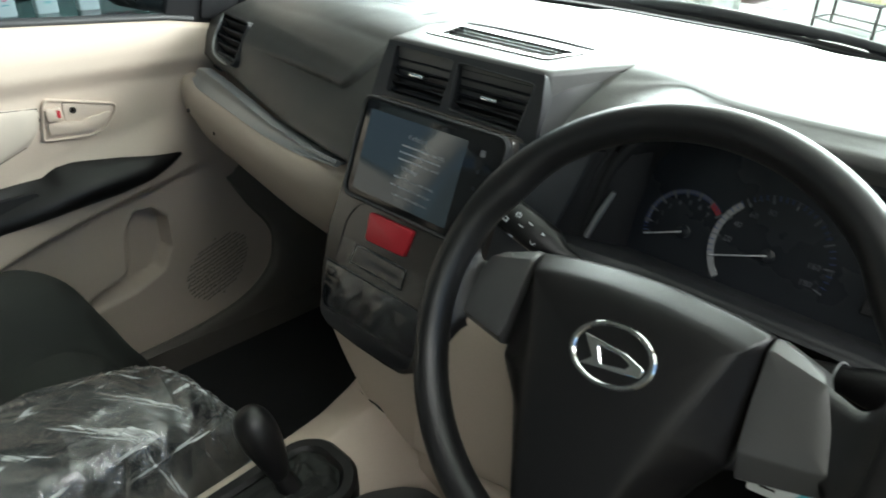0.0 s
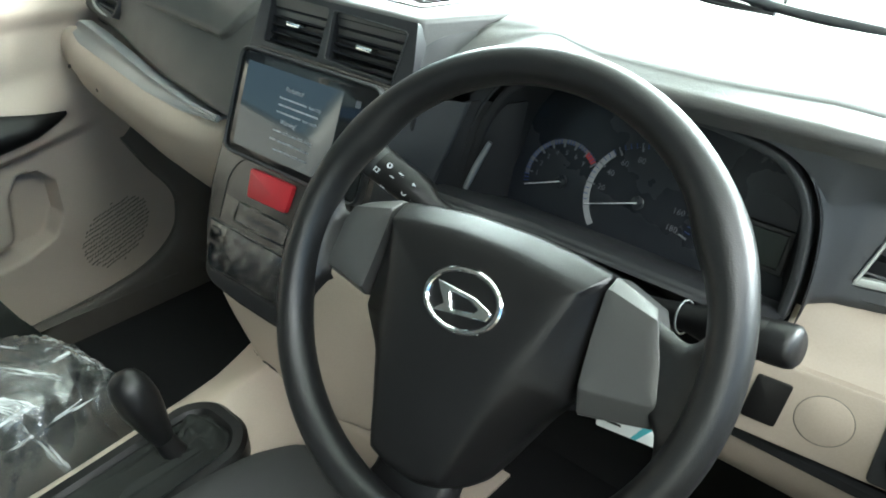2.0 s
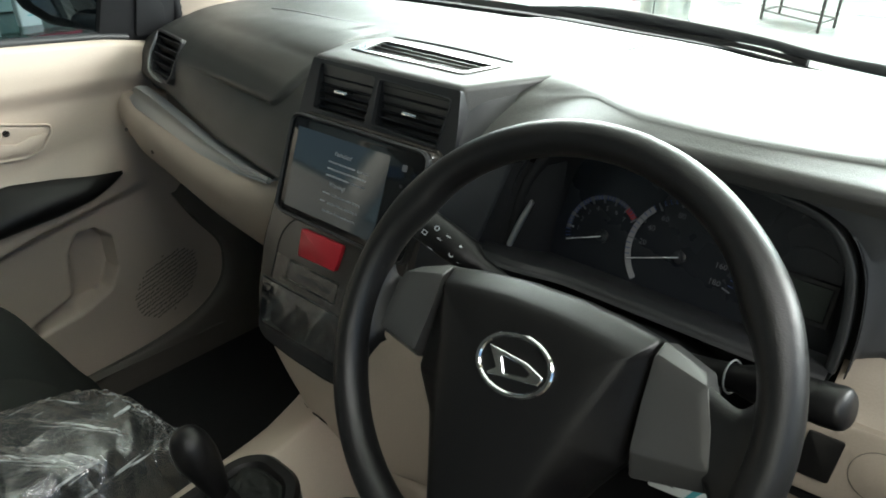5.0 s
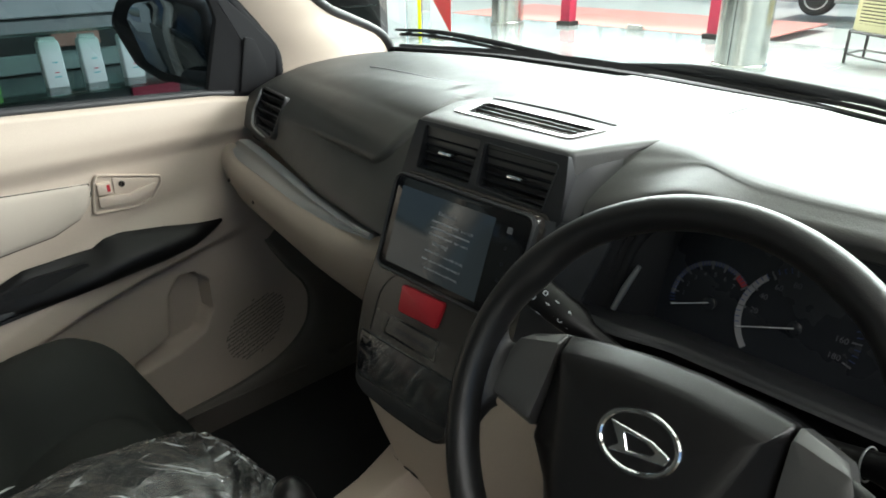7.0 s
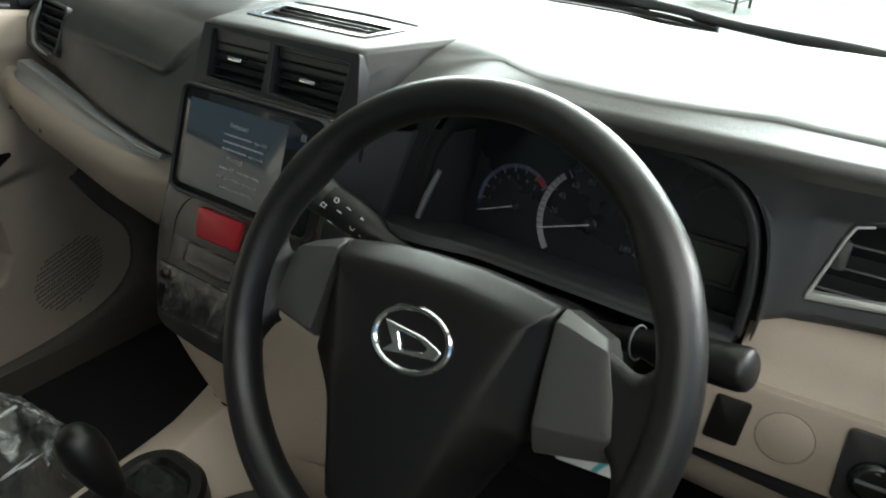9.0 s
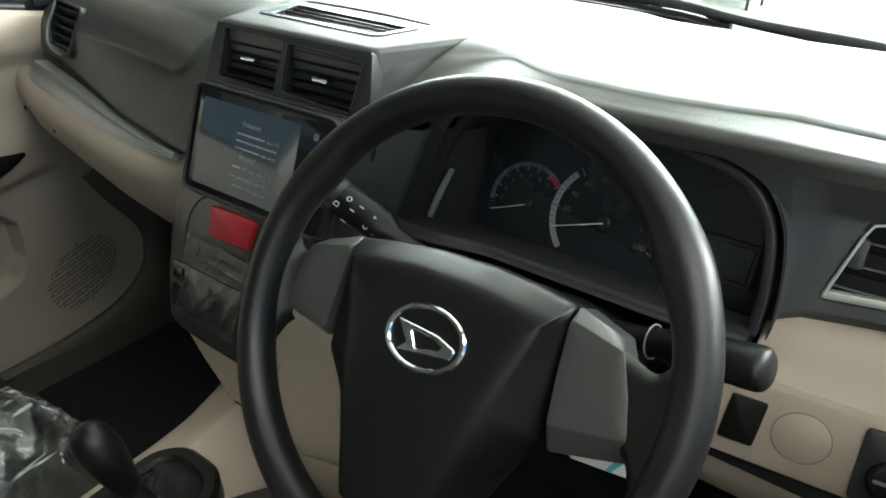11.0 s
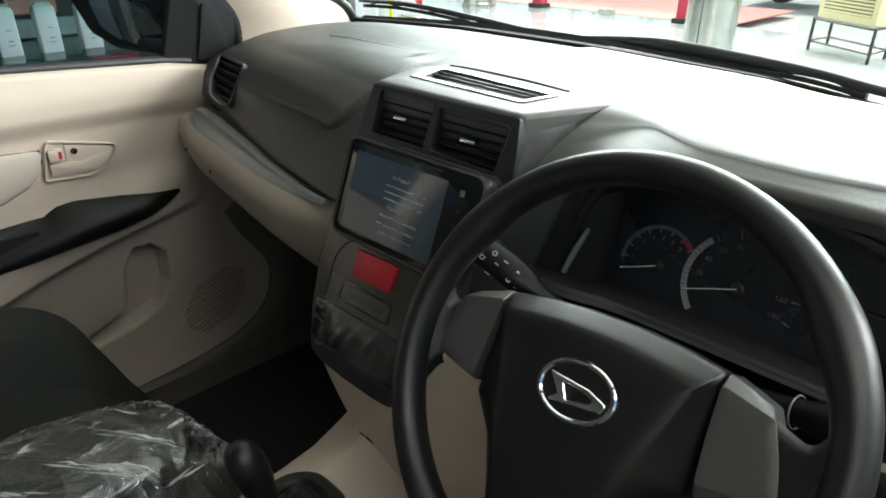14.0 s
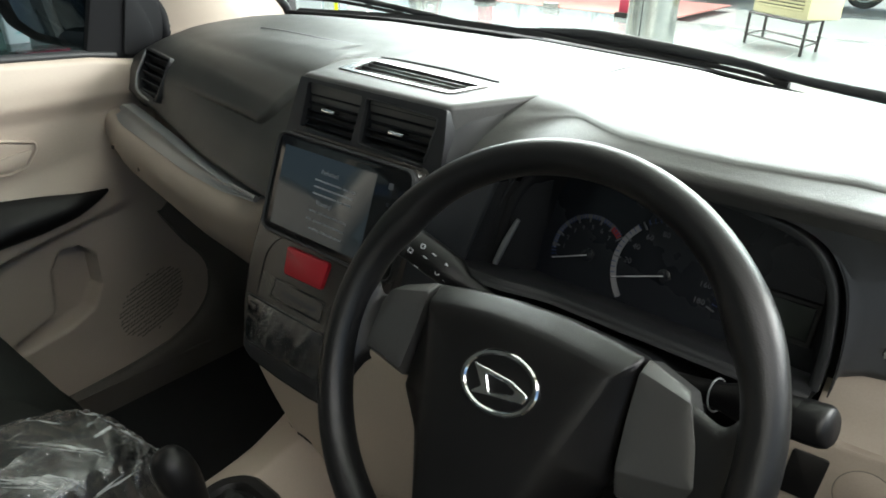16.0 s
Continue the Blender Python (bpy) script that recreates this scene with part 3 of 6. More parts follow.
def holed(name, rows, fr, outline, material, parent, label, thick=0.004):
    """A sheet through rows of points, left open where the outline in the frame lies over it."""
    m, n = len(rows), len(rows[0])
    verts = [Vector(p) for r in rows for p in r]
    faces = []
    for i in range(m - 1):
        for j in range(n - 1):
            f = (i * n + j, i * n + j + 1, (i + 1) * n + j + 1, (i + 1) * n + j)
            d = sum((verts[k] for k in f), Vector()) / 4 - fr.o
            if abs(d.dot(fr.n)) < 0.06 and in_poly(d.dot(fr.u), d.dot(fr.v), outline):
                continue
            faces.append(f)
    return mesh(name, verts, faces, material, parent, label, 60)


def in_poly(y, z, poly):
    c = False
    for i in range(len(poly)):
        (ya, za), (yb2, zb2) = poly[i - 1], poly[i]
        if (za > z) != (zb2 > z) and y < (yb2 - ya) * (z - za) / (zb2 - za) + ya:
            c = not c
    return c


# opening of the left vent at the end of the fascia
lv = Frame((-0.552, 0.2345, 1.030), (1, -0.2, 0.03), (0.05, 0.50, 1))
LV_POINTS = [(-0.066, -0.003), (-0.036, -0.028), (0.046, -0.034), (0.055, -0.024), (0.0585, 0.035), (-0.064, 0.0385)]
LV = rounded(LV_POINTS, [0.016, 0.014, 0.006, 0.003, 0.004, 0.010])


def pad_edge(y):
    """The pad's right edge in plan: from the front corner round to its rear tip."""
    return float(np.interp(y, [0.165, 0.172, 0.178, 0.186, 0.196, 0.212, 0.228, 0.255, 0.31, 0.374, 0.40], [-0.168, -0.152, -0.142, -0.132, -0.125, -0.118, -0.114, -0.112, -0.130, -0.156, -0.158]))


def puff(x, y, from_front):
    """How far the airbag pad stands over the dash: full inside, rounded off at its front and right edges."""
    df, dr, r = from_front, pad_edge(min(y, 0.40)) - x, 0.022
    d = r - math.hypot(r - df, r - dr) if df < r and dr < r else min(df, dr)
    t = min(1.0, max(0.0, d / 0.011))
    grow = min(1.0, max(0.0, (x + 0.50) / 0.26))
    fade = min(1.0, max(0.0, (0.392 - y) / 0.07))
    right = 1.0 if dr > 0.04 else fade
    return 0.0085 * math.sqrt(1 - (1 - t) ** 2) * grow * grow * (3 - 2 * grow) * (0.15 + 0.85 * fade if y < 0.392 else 0.15 * max(0.0, (0.40 - y) / 0.008)) * right


xs = [-0.715 + 0.465 * i / 110 for i in range(111)] + [-0.25 + 0.186 * i / 120 for i in range(1, 121)]
grid = np.array([[(x, y, z) for y, z in section_line(x)] for x in xs])
away = np.cross(np.gradient(grid, axis=1), np.gradient(grid, axis=0))
away /= np.linalg.norm(away, axis=2, keepdims=True)
away *= np.sign(away[60, 140, 2])
rows = []
for line, nrm in zip(grid, away):
    arc = np.concatenate(([0], np.cumsum(np.linalg.norm(np.diff(line, axis=0), axis=1))))
    start = float(np.interp(1.034, line[:90, 2], arc[:90]))
    rows.append([tuple(p + m * puff(p[0], p[1], a - start)) for p, m, a in zip(line, nrm, arc)])
holed("passenger_panel", rows, lv, inset(LV, -0.002), DASH_SHADE, dash, "dark grey grained fascia and airbag pad")
# moulded seam on the pad; its silver paints the light on the ridge
seam = []
for x in np.linspace(-0.443, -0.205, 14):
    line = section_line(x)[40:]
    seam.append((x, 0.390, float(np.interp(0.390, [p[0] for p in line], [p[1] for p in line])) + 0.0004))
tube("pad_seam", seam, 0.0015, SILVER, dash, "", 8)
# dash top between the pod and the right side
LIP_R = [(0.19, 0.200, 1.088), (0.24, 0.203, 1.091), (0.29, 0.198, 1.0955), (0.33, 0.193, 1.0966), (0.38, 0.190, 1.0972), (0.44, 0.190, 1.0980), (0.48, 0.190, 1.0984), (0.52, 0.191, 1.0988), (0.56, 0.200, 1.0960), (0.60, 0.226, 1.088), (0.715, 0.322, 1.063)]
# where the flat top turns down into the brow
BROW = [(0.19, 0.27), (0.24, 0.262), (0.273, 0.248), (0.304, 0.2285), (0.333, 0.215), (0.387, 0.2105), (0.43, 0.2105), (0.47, 0.217), (0.506, 0.224), (0.53, 0.232), (0.60, 0.274), (0.715, 0.358)]


def top_profile_r(x, ly, lz):
    by, ty = base_y(x) - 0.005, lerp(BROW, x)[0]
    drop = 0.02 * max(0.0, x - 0.52) / 0.1
    return smooth_line([(ly + 0.010, lz - 0.014), (ly + 0.002, lz - 0.004), (ly, lz), (ly * 0.5 + (ty - 0.003) * 0.5, lz * 0.48 + (1.1040 - drop) * 0.52), (ty - 0.002, 1.1043 - drop), (ty + 0.003, 1.1064 - drop), (ty + 0.010, 1.1079 - drop), (ty + 0.03, 1.1088 - drop), (ty * 0.5 + 0.23, 1.1092 - 0.5 * drop), (0.5, 1.108), (by, 1.092 - 0.03 * x * x)], 64)


# the cover's left edge runs down the groove beside the centre pod
groove_line = smooth_line([(0.186, 1.052), (0.190, 1.062), (0.212, 1.078), (0.250, 1.096), (0.31, 1.1095), (0.5, 1.108), (base_y(0.195) - 0.005, 1.091)], 64)
xs = [0.1955 + 0.5195 * (i / 52) ** 1.7 for i in range(53)]
rows = []
for x in xs:
    w = min(1.0, (x - 0.1955) / 0.085)
    w = w * w * (3 - 2 * w)
    rows.append([(x - 0.018 * (1 - w) * max(0.0, (0.300 - a[0]) / 0.114) ** 1.4, a[0] + (y - a[0]) * w, a[1] + (z - a[1]) * w) for a, (y, z) in zip(groove_line, top_profile_r(x, *lerp(LIP_R, x)))])
sheet("top_cover", rows, DASH, dash, "dark grey grained cover over the instruments", 0.005)
rows = []
for i in range(26):
    t = i / 25
    by = base_y(-0.166 + 0.362 * t) - 0.005
    row = []
    for y, z in smooth_line([(0.22, 1.064), (0.25, 1.091), (0.28, 1.1005), (0.31, 1.1045), (0.345, 1.1065), (0.39, 1.109), (0.5, 1.108), (by, 1.091)], 26):
        lo = -0.0665
        row.append((lo + (0.196 - lo) * t, y, z))
    rows.append(row)
sheet("rear_cover", rows, DASH, dash, "dark grey grained cover behind the centre pod", 0.006)
# silver strip, tapering to a tip at the stack
STRIP = [(-0.645, 0.212, 0.962, 0.204, 0.950), (-0.62, 0.208, 0.975, 0.196, 0.940), (-0.53, 0.196, 0.968, 0.184, 0.936), (-0.33, 0.160, 0.955, 0.150, 0.934), (-0.2, 0.135, 0.955, 0.128, 0.943), (-0.108, 0.119, 0.960, 0.117, 0.957)]
rows = []
for i in range(31):
    x = -0.645 + 0.537 * i / 30
    y0, z0, y1, z1 = lerp(STRIP, x)
    rows.append([(x, y, z) for y, z in smooth_line([(y0 + 0.016, z0 - 0.001), (y0 - 0.002, z0), ((y0 + y1) / 2 + 0.004, (z0 + z1) / 2), (y1 - 0.002, z1), (y1 + 0.01, z1 - 0.002)], 12)])
# black sheet paints the shade between fascia and trim strip
gap = []
for i in range(31):
    x = -0.700 + 0.600 * i / 30
    y0, z0, y1, z1 = lerp(STRIP, max(x, -0.645))
    fy, fz = section(x)[0]
    gap.append([(x, max(y0, fy) + 0.020, z0 - 0.010), (x, max(y0, fy) + 0.022, (z0 + fz) / 2), (x, max(y0, fy) + 0.022, fz + 0.012)])
sheet("shadow_gap", gap, DEEP, dash, "black sheet for the shaded gap over the trim strip", 0.002)
sheet("trim_strip", rows, SILVER, dash, "brushed silver trim strip", 0.004)
# beige lower panel with the glovebox


def low_profile(x):
    y0, z0, y, z = lerp(STRIP, x)
    y, z = y - 0.002, z - 0.001
    return smooth_line([(y + 0.02, z + 0.002), (y - 0.001, z), (y - 0.013, z - 0.014), (y - 0.016, z - 0.036), (y - 0.004, z - 0.074), (y + 0.03, z - 0.120), (y + 0.085, z - 0.163), (y + 0.25, z - 0.195)], 26)


rows = []
for i in range(33):
    x = -0.705 + 0.614 * (i / 32) ** 1.25
    pr = low_profile(max(x, -0.645))
    e = min(1.0, max(0.0, (x + 0.645) / -0.060)) ** 1.4
    cy, cz = pr[6][0] + 0.05, pr[8][1] + 0.012
    back = 0.03 * min(1.0, max(0.0, (x + 0.20) / 0.11)) ** 2
    rows.append([(x, back + cy + (y - cy) * (1 - 0.55 * e * e), cz + (z - cz) * (1 - 0.45 * e * e)) for y, z in pr])
sheet("lower_panel", rows, BEIGE_DIMMED, dash, "beige grained lower panel with glovebox", 0.006)
for sx, sy, sz in ((-0.612, 0.170, 0.905), (-0.515, 0.165, 0.888)):
    dome("screw_cap", ring2(0, 0, 0.0035, 10), Frame((sx, sy - 0.004, sz), (1, 0, 0), (0, 0.2, 1)), [(0, -0.006), (0, -0.0035), (0.001, -0.003)], STACK, dash)
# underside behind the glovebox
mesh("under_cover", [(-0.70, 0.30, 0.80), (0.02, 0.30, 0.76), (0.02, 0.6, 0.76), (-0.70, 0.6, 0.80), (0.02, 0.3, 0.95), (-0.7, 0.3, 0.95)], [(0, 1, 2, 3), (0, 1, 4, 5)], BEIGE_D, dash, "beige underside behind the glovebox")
mesh("under_cover", [(0.02, 0.30, 0.76), (0.70, 0.30, 0.72), (0.70, 0.6, 0.72), (0.02, 0.6, 0.76), (0.70, 0.3, 0.95), (0.02, 0.3, 0.95)], [(0, 1, 2, 3), (0, 1, 4, 5)], DEEP, dash, "black underside round the column")


def vent(name, fr, outline, slats, parent, knob=None, depth=0.03, tilt=0.006, material=None, back=0.005):
    """An air vent: dark well, slats one by one, and a knob."""
    v = mesh(name, *stack_rings([[fr.at(u, w, 0.0) for u, w in outline], [fr.at(u, w, -depth) for u, w in inset(outline, 0.002)]], False, True), DEEP, parent, "black air vent")
    us, ws_ = [p[0] for p in outline], [p[1] for p in outline]
    lo, hi = min(ws_), max(ws_)
    for i in range(slats):
        w = lo + (hi - lo) * (i + 0.5) / slats
        # where this height cuts the outline
        cut = []
        for j in range(len(outline)):
            (ua, wa), (ub, wb) = outline[j - 1], outline[j]
            if (wa - w) * (wb - w) < 0:
                cut.append(ua + (ub - ua) * (w - wa) / (wb - wa))
        if len(cut) < 2:
            continue
        u0, u1 = min(cut) + 0.001, max(cut) - 0.001
        sec = [(0.0, -0.0008), (-0.014, -0.0008 - tilt), (-0.014, 0.0006 - tilt), (-0.001, 0.0008)]
        sec = [(h - back, dz) for h, dz in sec]
        mesh("slat", *stack_rings([[fr.at(u, w + dz, h) for h, dz in sec] for u in (u0, u1)]), material or SLAT, v)
    if knob:
        ku, kv, kw = knob
        slab("knob", rounded(box2(ku - kw / 2, ku + kw / 2, kv - 0.0022, kv + 0.0022), 0.0015, 3), fr, -0.006, 0.004, CHROME, v, "small chrome knob", 0.001)
    return v


# left vent, at the end of the fascia
frame_ring("vent_surround", inset(LV, -0.005), LV, lv, -0.04, 0.0015, BLACK, dash, "charcoal vent surround")
vent("side_vent", lv, LV, 5, dash, tilt=0.009, material=BLACK, back=0.002)
tube("vent_trim", smooth_line([lv.at(*LV_POINTS[5], 0.002), lv.at(-0.060, 0.018, 0.003), lv.at(-0.066, -0.004, 0.003), lv.at(-0.056, -0.022, 0.003), lv.at(-0.040, -0.033, 0.003), lv.at(0.0, -0.0385, 0.003), lv.at(0.030, -0.040, 0.002)], 22), [0.0008, 0.0016] + [0.0024] * 17 + [0.002, 0.0015, 0.001], SILVER, dash, "thin chrome crescent", 8)

# ---- centre pod, vents and stack ----
def pierced(name, outer, holes, fr, h, back, material, parent, label):
    """A plate with holes cut through it."""
    bm = bmesh.new()
    es = []
    for o in (outer, *holes):
        vs = [bm.verts.new(fr.at(u, v, h)) for u, v in o]
        es += [bm.edges.new((vs[i - 1], vs[i])) for i in range(len(vs))]
    bmesh.ops.triangle_fill(bm, edges=es, use_beauty=True, normal=fr.n)
    geo = bmesh.ops.extrude_face_region(bm, geom=list(bm.faces))
    bmesh.ops.translate(bm, vec=fr.n * (back - h), verts=[g for g in geo["geom"] if isinstance(g, bmesh.types.BMVert)])
    verts, faces = [v.co.copy() for v in bm.verts], []
    bm.verts.index_update()
    faces = [tuple(v.index for v in f.verts) for f in bm.faces]
    bm.free()
    return mesh(name, verts, faces, material, parent, label)


POD = [(-0.078, 0.1852), (0.154, 0.1852), (0.198, 0.301), (0.114, 0.3215), (0.0175, 0.3355), (-0.089, 0.3385), (-0.112, 0.280)]


def pod_ring(d, z):
    return [Vector((u, v, z)) for u, v in rounded(inset(POD, d), [0.008, 0.010, 0.002, 0.03, 0.03, 0.006, 0.02], 6)]


rings = [pod_ring(0.0, 1.045), pod_ring(0.0, 1.1060), pod_ring(0.0005, 1.1080), pod_ring(0.0018, 1.1098), pod_ring(0.004, 1.1110), pod_ring(0.009, 1.1118), pod_ring(0.026, 1.1125)]
mesh("centre_pod", *stack_rings(rings, False, False), DASH, dash, "dark grey centre pod", 60)
# flank of the pod: from its right edge out to the groove
FA = smooth_line([(0.160, 0.164, 1.038), (0.156, 0.174, 1.075), (0.1505, 0.190, 1.098), (0.158, 0.207, 1.1035), (0.177, 0.252, 1.104), (0.1975, 0.2995, 1.1045)], 30)
FB = smooth_line([(0.169, 0.160, 1.010), (0.172, 0.168, 1.035), (0.1765, 0.187, 1.056), (0.1850, 0.225, 1.080), (0.1915, 0.265, 1.097), (0.1985, 0.301, 1.1035)], 30)
# vent plastic is darker than the pod's and paints the flank's shade
sheet("pod_flank", [[(1 - t) * p + t * q + np.array((-0.003, 0.0, -0.002)) * math.sin(math.pi * t) for t in [k / 8 for k in range(9)]] for p, q in zip(FA, FB)], VENTP, dash, "dark grey flank of the centre pod", 0.003)
# dark tube paints the shadow line along the groove
tube("groove_shadow", [p + np.array((0.0006, 0.0, 0.0006)) for p in FB], 0.0011, DEEP, dash, "dark groove beside the pod", 6)
fl = Frame((0, 0, 1.1125), (1, 0, 0), (0, 1, 0))
TV = rounded([(-0.047, 0.2385), (0.117, 0.2325), (0.1235, 0.274), (-0.0625, 0.290)], 0.004, 3)
pierced("pod_top", [(p.x, p.y) for p in pod_ring(0.026, 0)], [TV], fl, 0.0, -0.003, DASH, dash, "dark grey top of the pod")
frame_ring("top_vent_frame", rounded([(-0.064, 0.2275), (0.124, 0.2210), (0.134, 0.286), (-0.080, 0.304)], 0.010, 3), TV, fl, -0.004, 0.0016, STACK, dash, "satin grey demister surround", 0.0012)
tvent = mesh("top_vent", *stack_rings([[fl.at(u, w, 0.0012) for u, w in TV], [fl.at(u, w, -0.035) for u, w in TV]], False, True), DEEP, dash, "black demister vent")
for f in (0.16, 0.46, 0.76):
    a, b = (-0.047 - 0.0155 * f + 0.0005, 0.2385 + 0.0515 * f), (0.117 + 0.0065 * f - 0.0005, 0.2325 + 0.0415 * f)
    slab("slat", [(a[0], a[1] - 0.0008), (b[0], b[1] - 0.0008), (b[0], b[1] + 0.0008), (a[0], a[1] + 0.0008)], fl, -0.004, 0.0006, STACK, tvent, "", 0.0005)
tube("rear_slit", smooth_line([(-0.079, 0.3215, 1.1125), (-0.03, 0.3235, 1.1128), (0.05, 0.3195, 1.1128), (0.124, 0.310, 1.1122)], 20), 0.0022, DEEP, dash, "dark slit behind the pod", 6, flat=0.5)

vf = Frame((0.037, 0.1745, 1.077), (1, 0, 0), (0, 0.28, 0.96))
FACE_O = rounded([(-0.128, -0.042), (0.126, -0.042), (0.122, 0.0), (0.117, 0.0325), (-0.1135, 0.0325), (-0.121, 0.0)], [0.006, 0.008, 0.0, 0.003, 0.003, 0.0], 5)
LVT = rounded([(-0.103, -0.0258), (-0.0115, -0.0268), (-0.0045, 0.0265), (-0.0995, 0.0280)], [0.004] * 4, 3)
RVT = rounded([(0.0010, -0.0255), (0.0990, -0.0288), (0.1075, 0.0215), (0.0025, 0.0245)], [0.004] * 4, 3)


pierced("vent_panel", FACE_O, [LVT, RVT], vf, 0.0012, -0.05, VENTP, dash, "satin dark vent panel")
vent("centre_vent", vf, LVT, 6, dash, (-0.0553, 0.0, 0.022))
frame_ring("vent_rim", inset(RVT, -0.0016), inset(RVT, 0.0002), vf, -0.003, 0.0028, BLACK, dash, "thin raised vent rim", 0.0007)
vent("centre_vent", vf, RVT, 6, dash, (0.0558, -0.004, 0.022))

sf = Frame((0.037, 0.148, 1.047), (1, 0, 0), (0, 0.349, 0.937))
stack = thing("centre_stack", (0.037, 0.1, 0.9), "glossy dark centre console stack with film still on it", "console")
PANEL = rounded([(-0.088, -0.287), (-0.030, -0.290), (0.024, -0.290), (0.050, -0.288), (0.066, -0.280), (0.076, -0.230), (0.096, -0.160), (0.112, 0.004), (-0.112, 0.004), (-0.129, -0.165), (-0.122, -0.222), (-0.105, -0.279)], [0.02, 0.03, 0.03, 0.02, 0.02, 0.05, 0.05, 0.012, 0.012, 0.05, 0.05, 0.02], 6)
slab("panel", PANEL, sf, -0.03, 0.0, STACK, stack, "satin brown-black panel", 0.004)
slab("edge_rim", inset(PANEL, -0.003), sf, -0.06, -0.012, STACK, stack, "dark edge around the panel", 0.004)
LOWERP = rounded([(-0.086, -0.285), (-0.030, -0.288), (0.024, -0.287), (0.050, -0.285), (0.064, -0.277), (0.076, -0.2045), (-0.118, -0.2045), (-0.105, -0.277)], [0.02, 0.03, 0.03, 0.02, 0.02, 0.006, 0.006, 0.02], 6)
slab("lower_face", inset(LOWERP, 0.002), sf, 0.0, 0.0016, VENTP, stack, "black lower face of the stack", 0.001)
CLIM = rounded([(-0.0955, -0.2650), (0.061, -0.2615), (0.070, -0.2080), (-0.1125, -0.2080), (-0.1045, -0.2570)], [0.008, 0.004, 0.004, 0.003, 0.008], 4)
frame_ring("panel_groove", inset(CLIM, -0.0012), CLIM, sf, 0.0010, 0.0018, DEEP, stack, "thin dark joint", 0.0)
climate = slab("climate_panel", CLIM, sf, 0.0, 0.0028, GLOSS, stack, "gloss black climate control panel", 0.001)
for o in ([(-0.1050, -0.2253), (-0.0860, -0.2250), (-0.0895, -0.2140), (-0.1085, -0.2145)], [(-0.082, -0.2550), (-0.034, -0.2545), (-0.036, -0.2200), (-0.085, -0.2200)], [(-0.031, -0.2545), (0.014, -0.2535), (0.014, -0.2200), (-0.033, -0.2200)], [(0.018, -0.2535), (0.058, -0.2525), (0.060, -0.2200), (0.018, -0.2200)]):
    slab("button", rounded(o, 0.003, 3), sf, 0.0026, 0.0042, GLOSS, climate, "", 0.001)
# faint joint that sweeps from the screen to the lower face
tube("sweep_joint", smooth_line([sf.at(-0.062, -0.118, 0.0), sf.at(-0.082, -0.128, 0.0002), sf.at(-0.096, -0.150, 0.0002), sf.at(-0.098, -0.180, 0.0002), sf.at(-0.099, -0.204, 0.0002)], 18), 0.0007, DEEP, stack, "", 6)
HZ = rounded([(-0.053, -0.161), (0.013, -0.159), (0.018, -0.126), (-0.056, -0.1275)], 0.004, 4)
slab("hazard_button", HZ, sf, -0.002, 0.0055, RED, stack, "plain red hazard button", 0.0012)
CD = rounded([(-0.073, -0.198), (0.021, -0.198), (0.0215, -0.171), (-0.069, -0.171)], 0.003, 3)
frame_ring("disc_slot_frame", CD, inset(CD, 0.003), sf, -0.001, 0.003, GLOSS, stack)
slab("disc_slot_face", inset(CD, 0.003), sf, -0.001, 0.0012, STACK, stack, "", 0.0)
slab("disc_slot", rounded(box2(-0.052, 0.01, -0.1885, -0.1825), 0.002, 3), sf, 0.0, 0.0016, DEEP, stack, "black slot", 0.0)
# thin film still stuck over the lower controls
rows = []
for i in range(25):
    v = -0.168 - 0.098 * i / 24
    rows.append([sf.at(-0.088 + 0.170 * j / 40, v, 0.0075 + 0.0010 * noise.noise(Vector((j * 0.22, i * 0.2, 2.0))) + 0.0035 * max(0.0, noise.noise(Vector((j * 0.30, i * 0.10, 5.0)))) * max(0.0, 1 - 3 * abs(noise.noise(Vector((j * 0.7 + i * 0.2, i * 0.28, 7.0)))))) for j in range(41)])
sheet("protective_film", rows, THINFILM, stack, "crumpled clear protective film", shadow=False)
# beige foot of the stack
rows = []
for i in range(17):
    t = i / 16
    v = -0.268 - 0.160 * t
    wl, wr = 0.106 - 0.070 * t ** 1.2, 0.082 - 0.04 * t
    h = -0.010 - 0.095 * t ** 1.2
    rows.append([sf.at(u, v, hh) for u, hh in smooth_line([(-wl - 0.004, h - 0.12), (-wl - 0.001, h - 0.03), (-wl + 0.004, h - 0.006), (-wl + 0.02, h), (0.02, h + 0.004), (wr - 0.012, h), (wr, h - 0.02), (wr + 0.012, h - 0.10)], 24)])
sheet("foot_panel", rows, BEIGE, stack, "beige tapering foot panel", 0.004)

# head unit
hu = thing("head_unit", sf.at(0, -0.06, 0), "touch-screen head unit showing a warning notice", "screen")
HUO = rounded(box2(-0.111, 0.107, -0.117, -0.001), 0.012, 6)
frame_ring("surround", inset(HUO, -0.004), HUO, sf, -0.004, 0.006, BLACK, hu, "black plastic surround", 0.002)
slab("front_glass", HUO, sf, -0.004, 0.0035, GLOSS, hu, "gloss black glass", 0.001)
scr = slab("display", box2(-0.097, 0.058, -0.109, -0.0125), sf, 0.0, 0.0041, SCREEN, hu, "dim lit display", 0.0)
for text, v, size in (("Perhatian!", -0.030, 0.0088), ("Warning!", -0.0655, 0.0088)):
    writing("heading", text, size * 0.8, sf, -0.012, v, 0.0044, NOTICE, scr, align="CENTER")
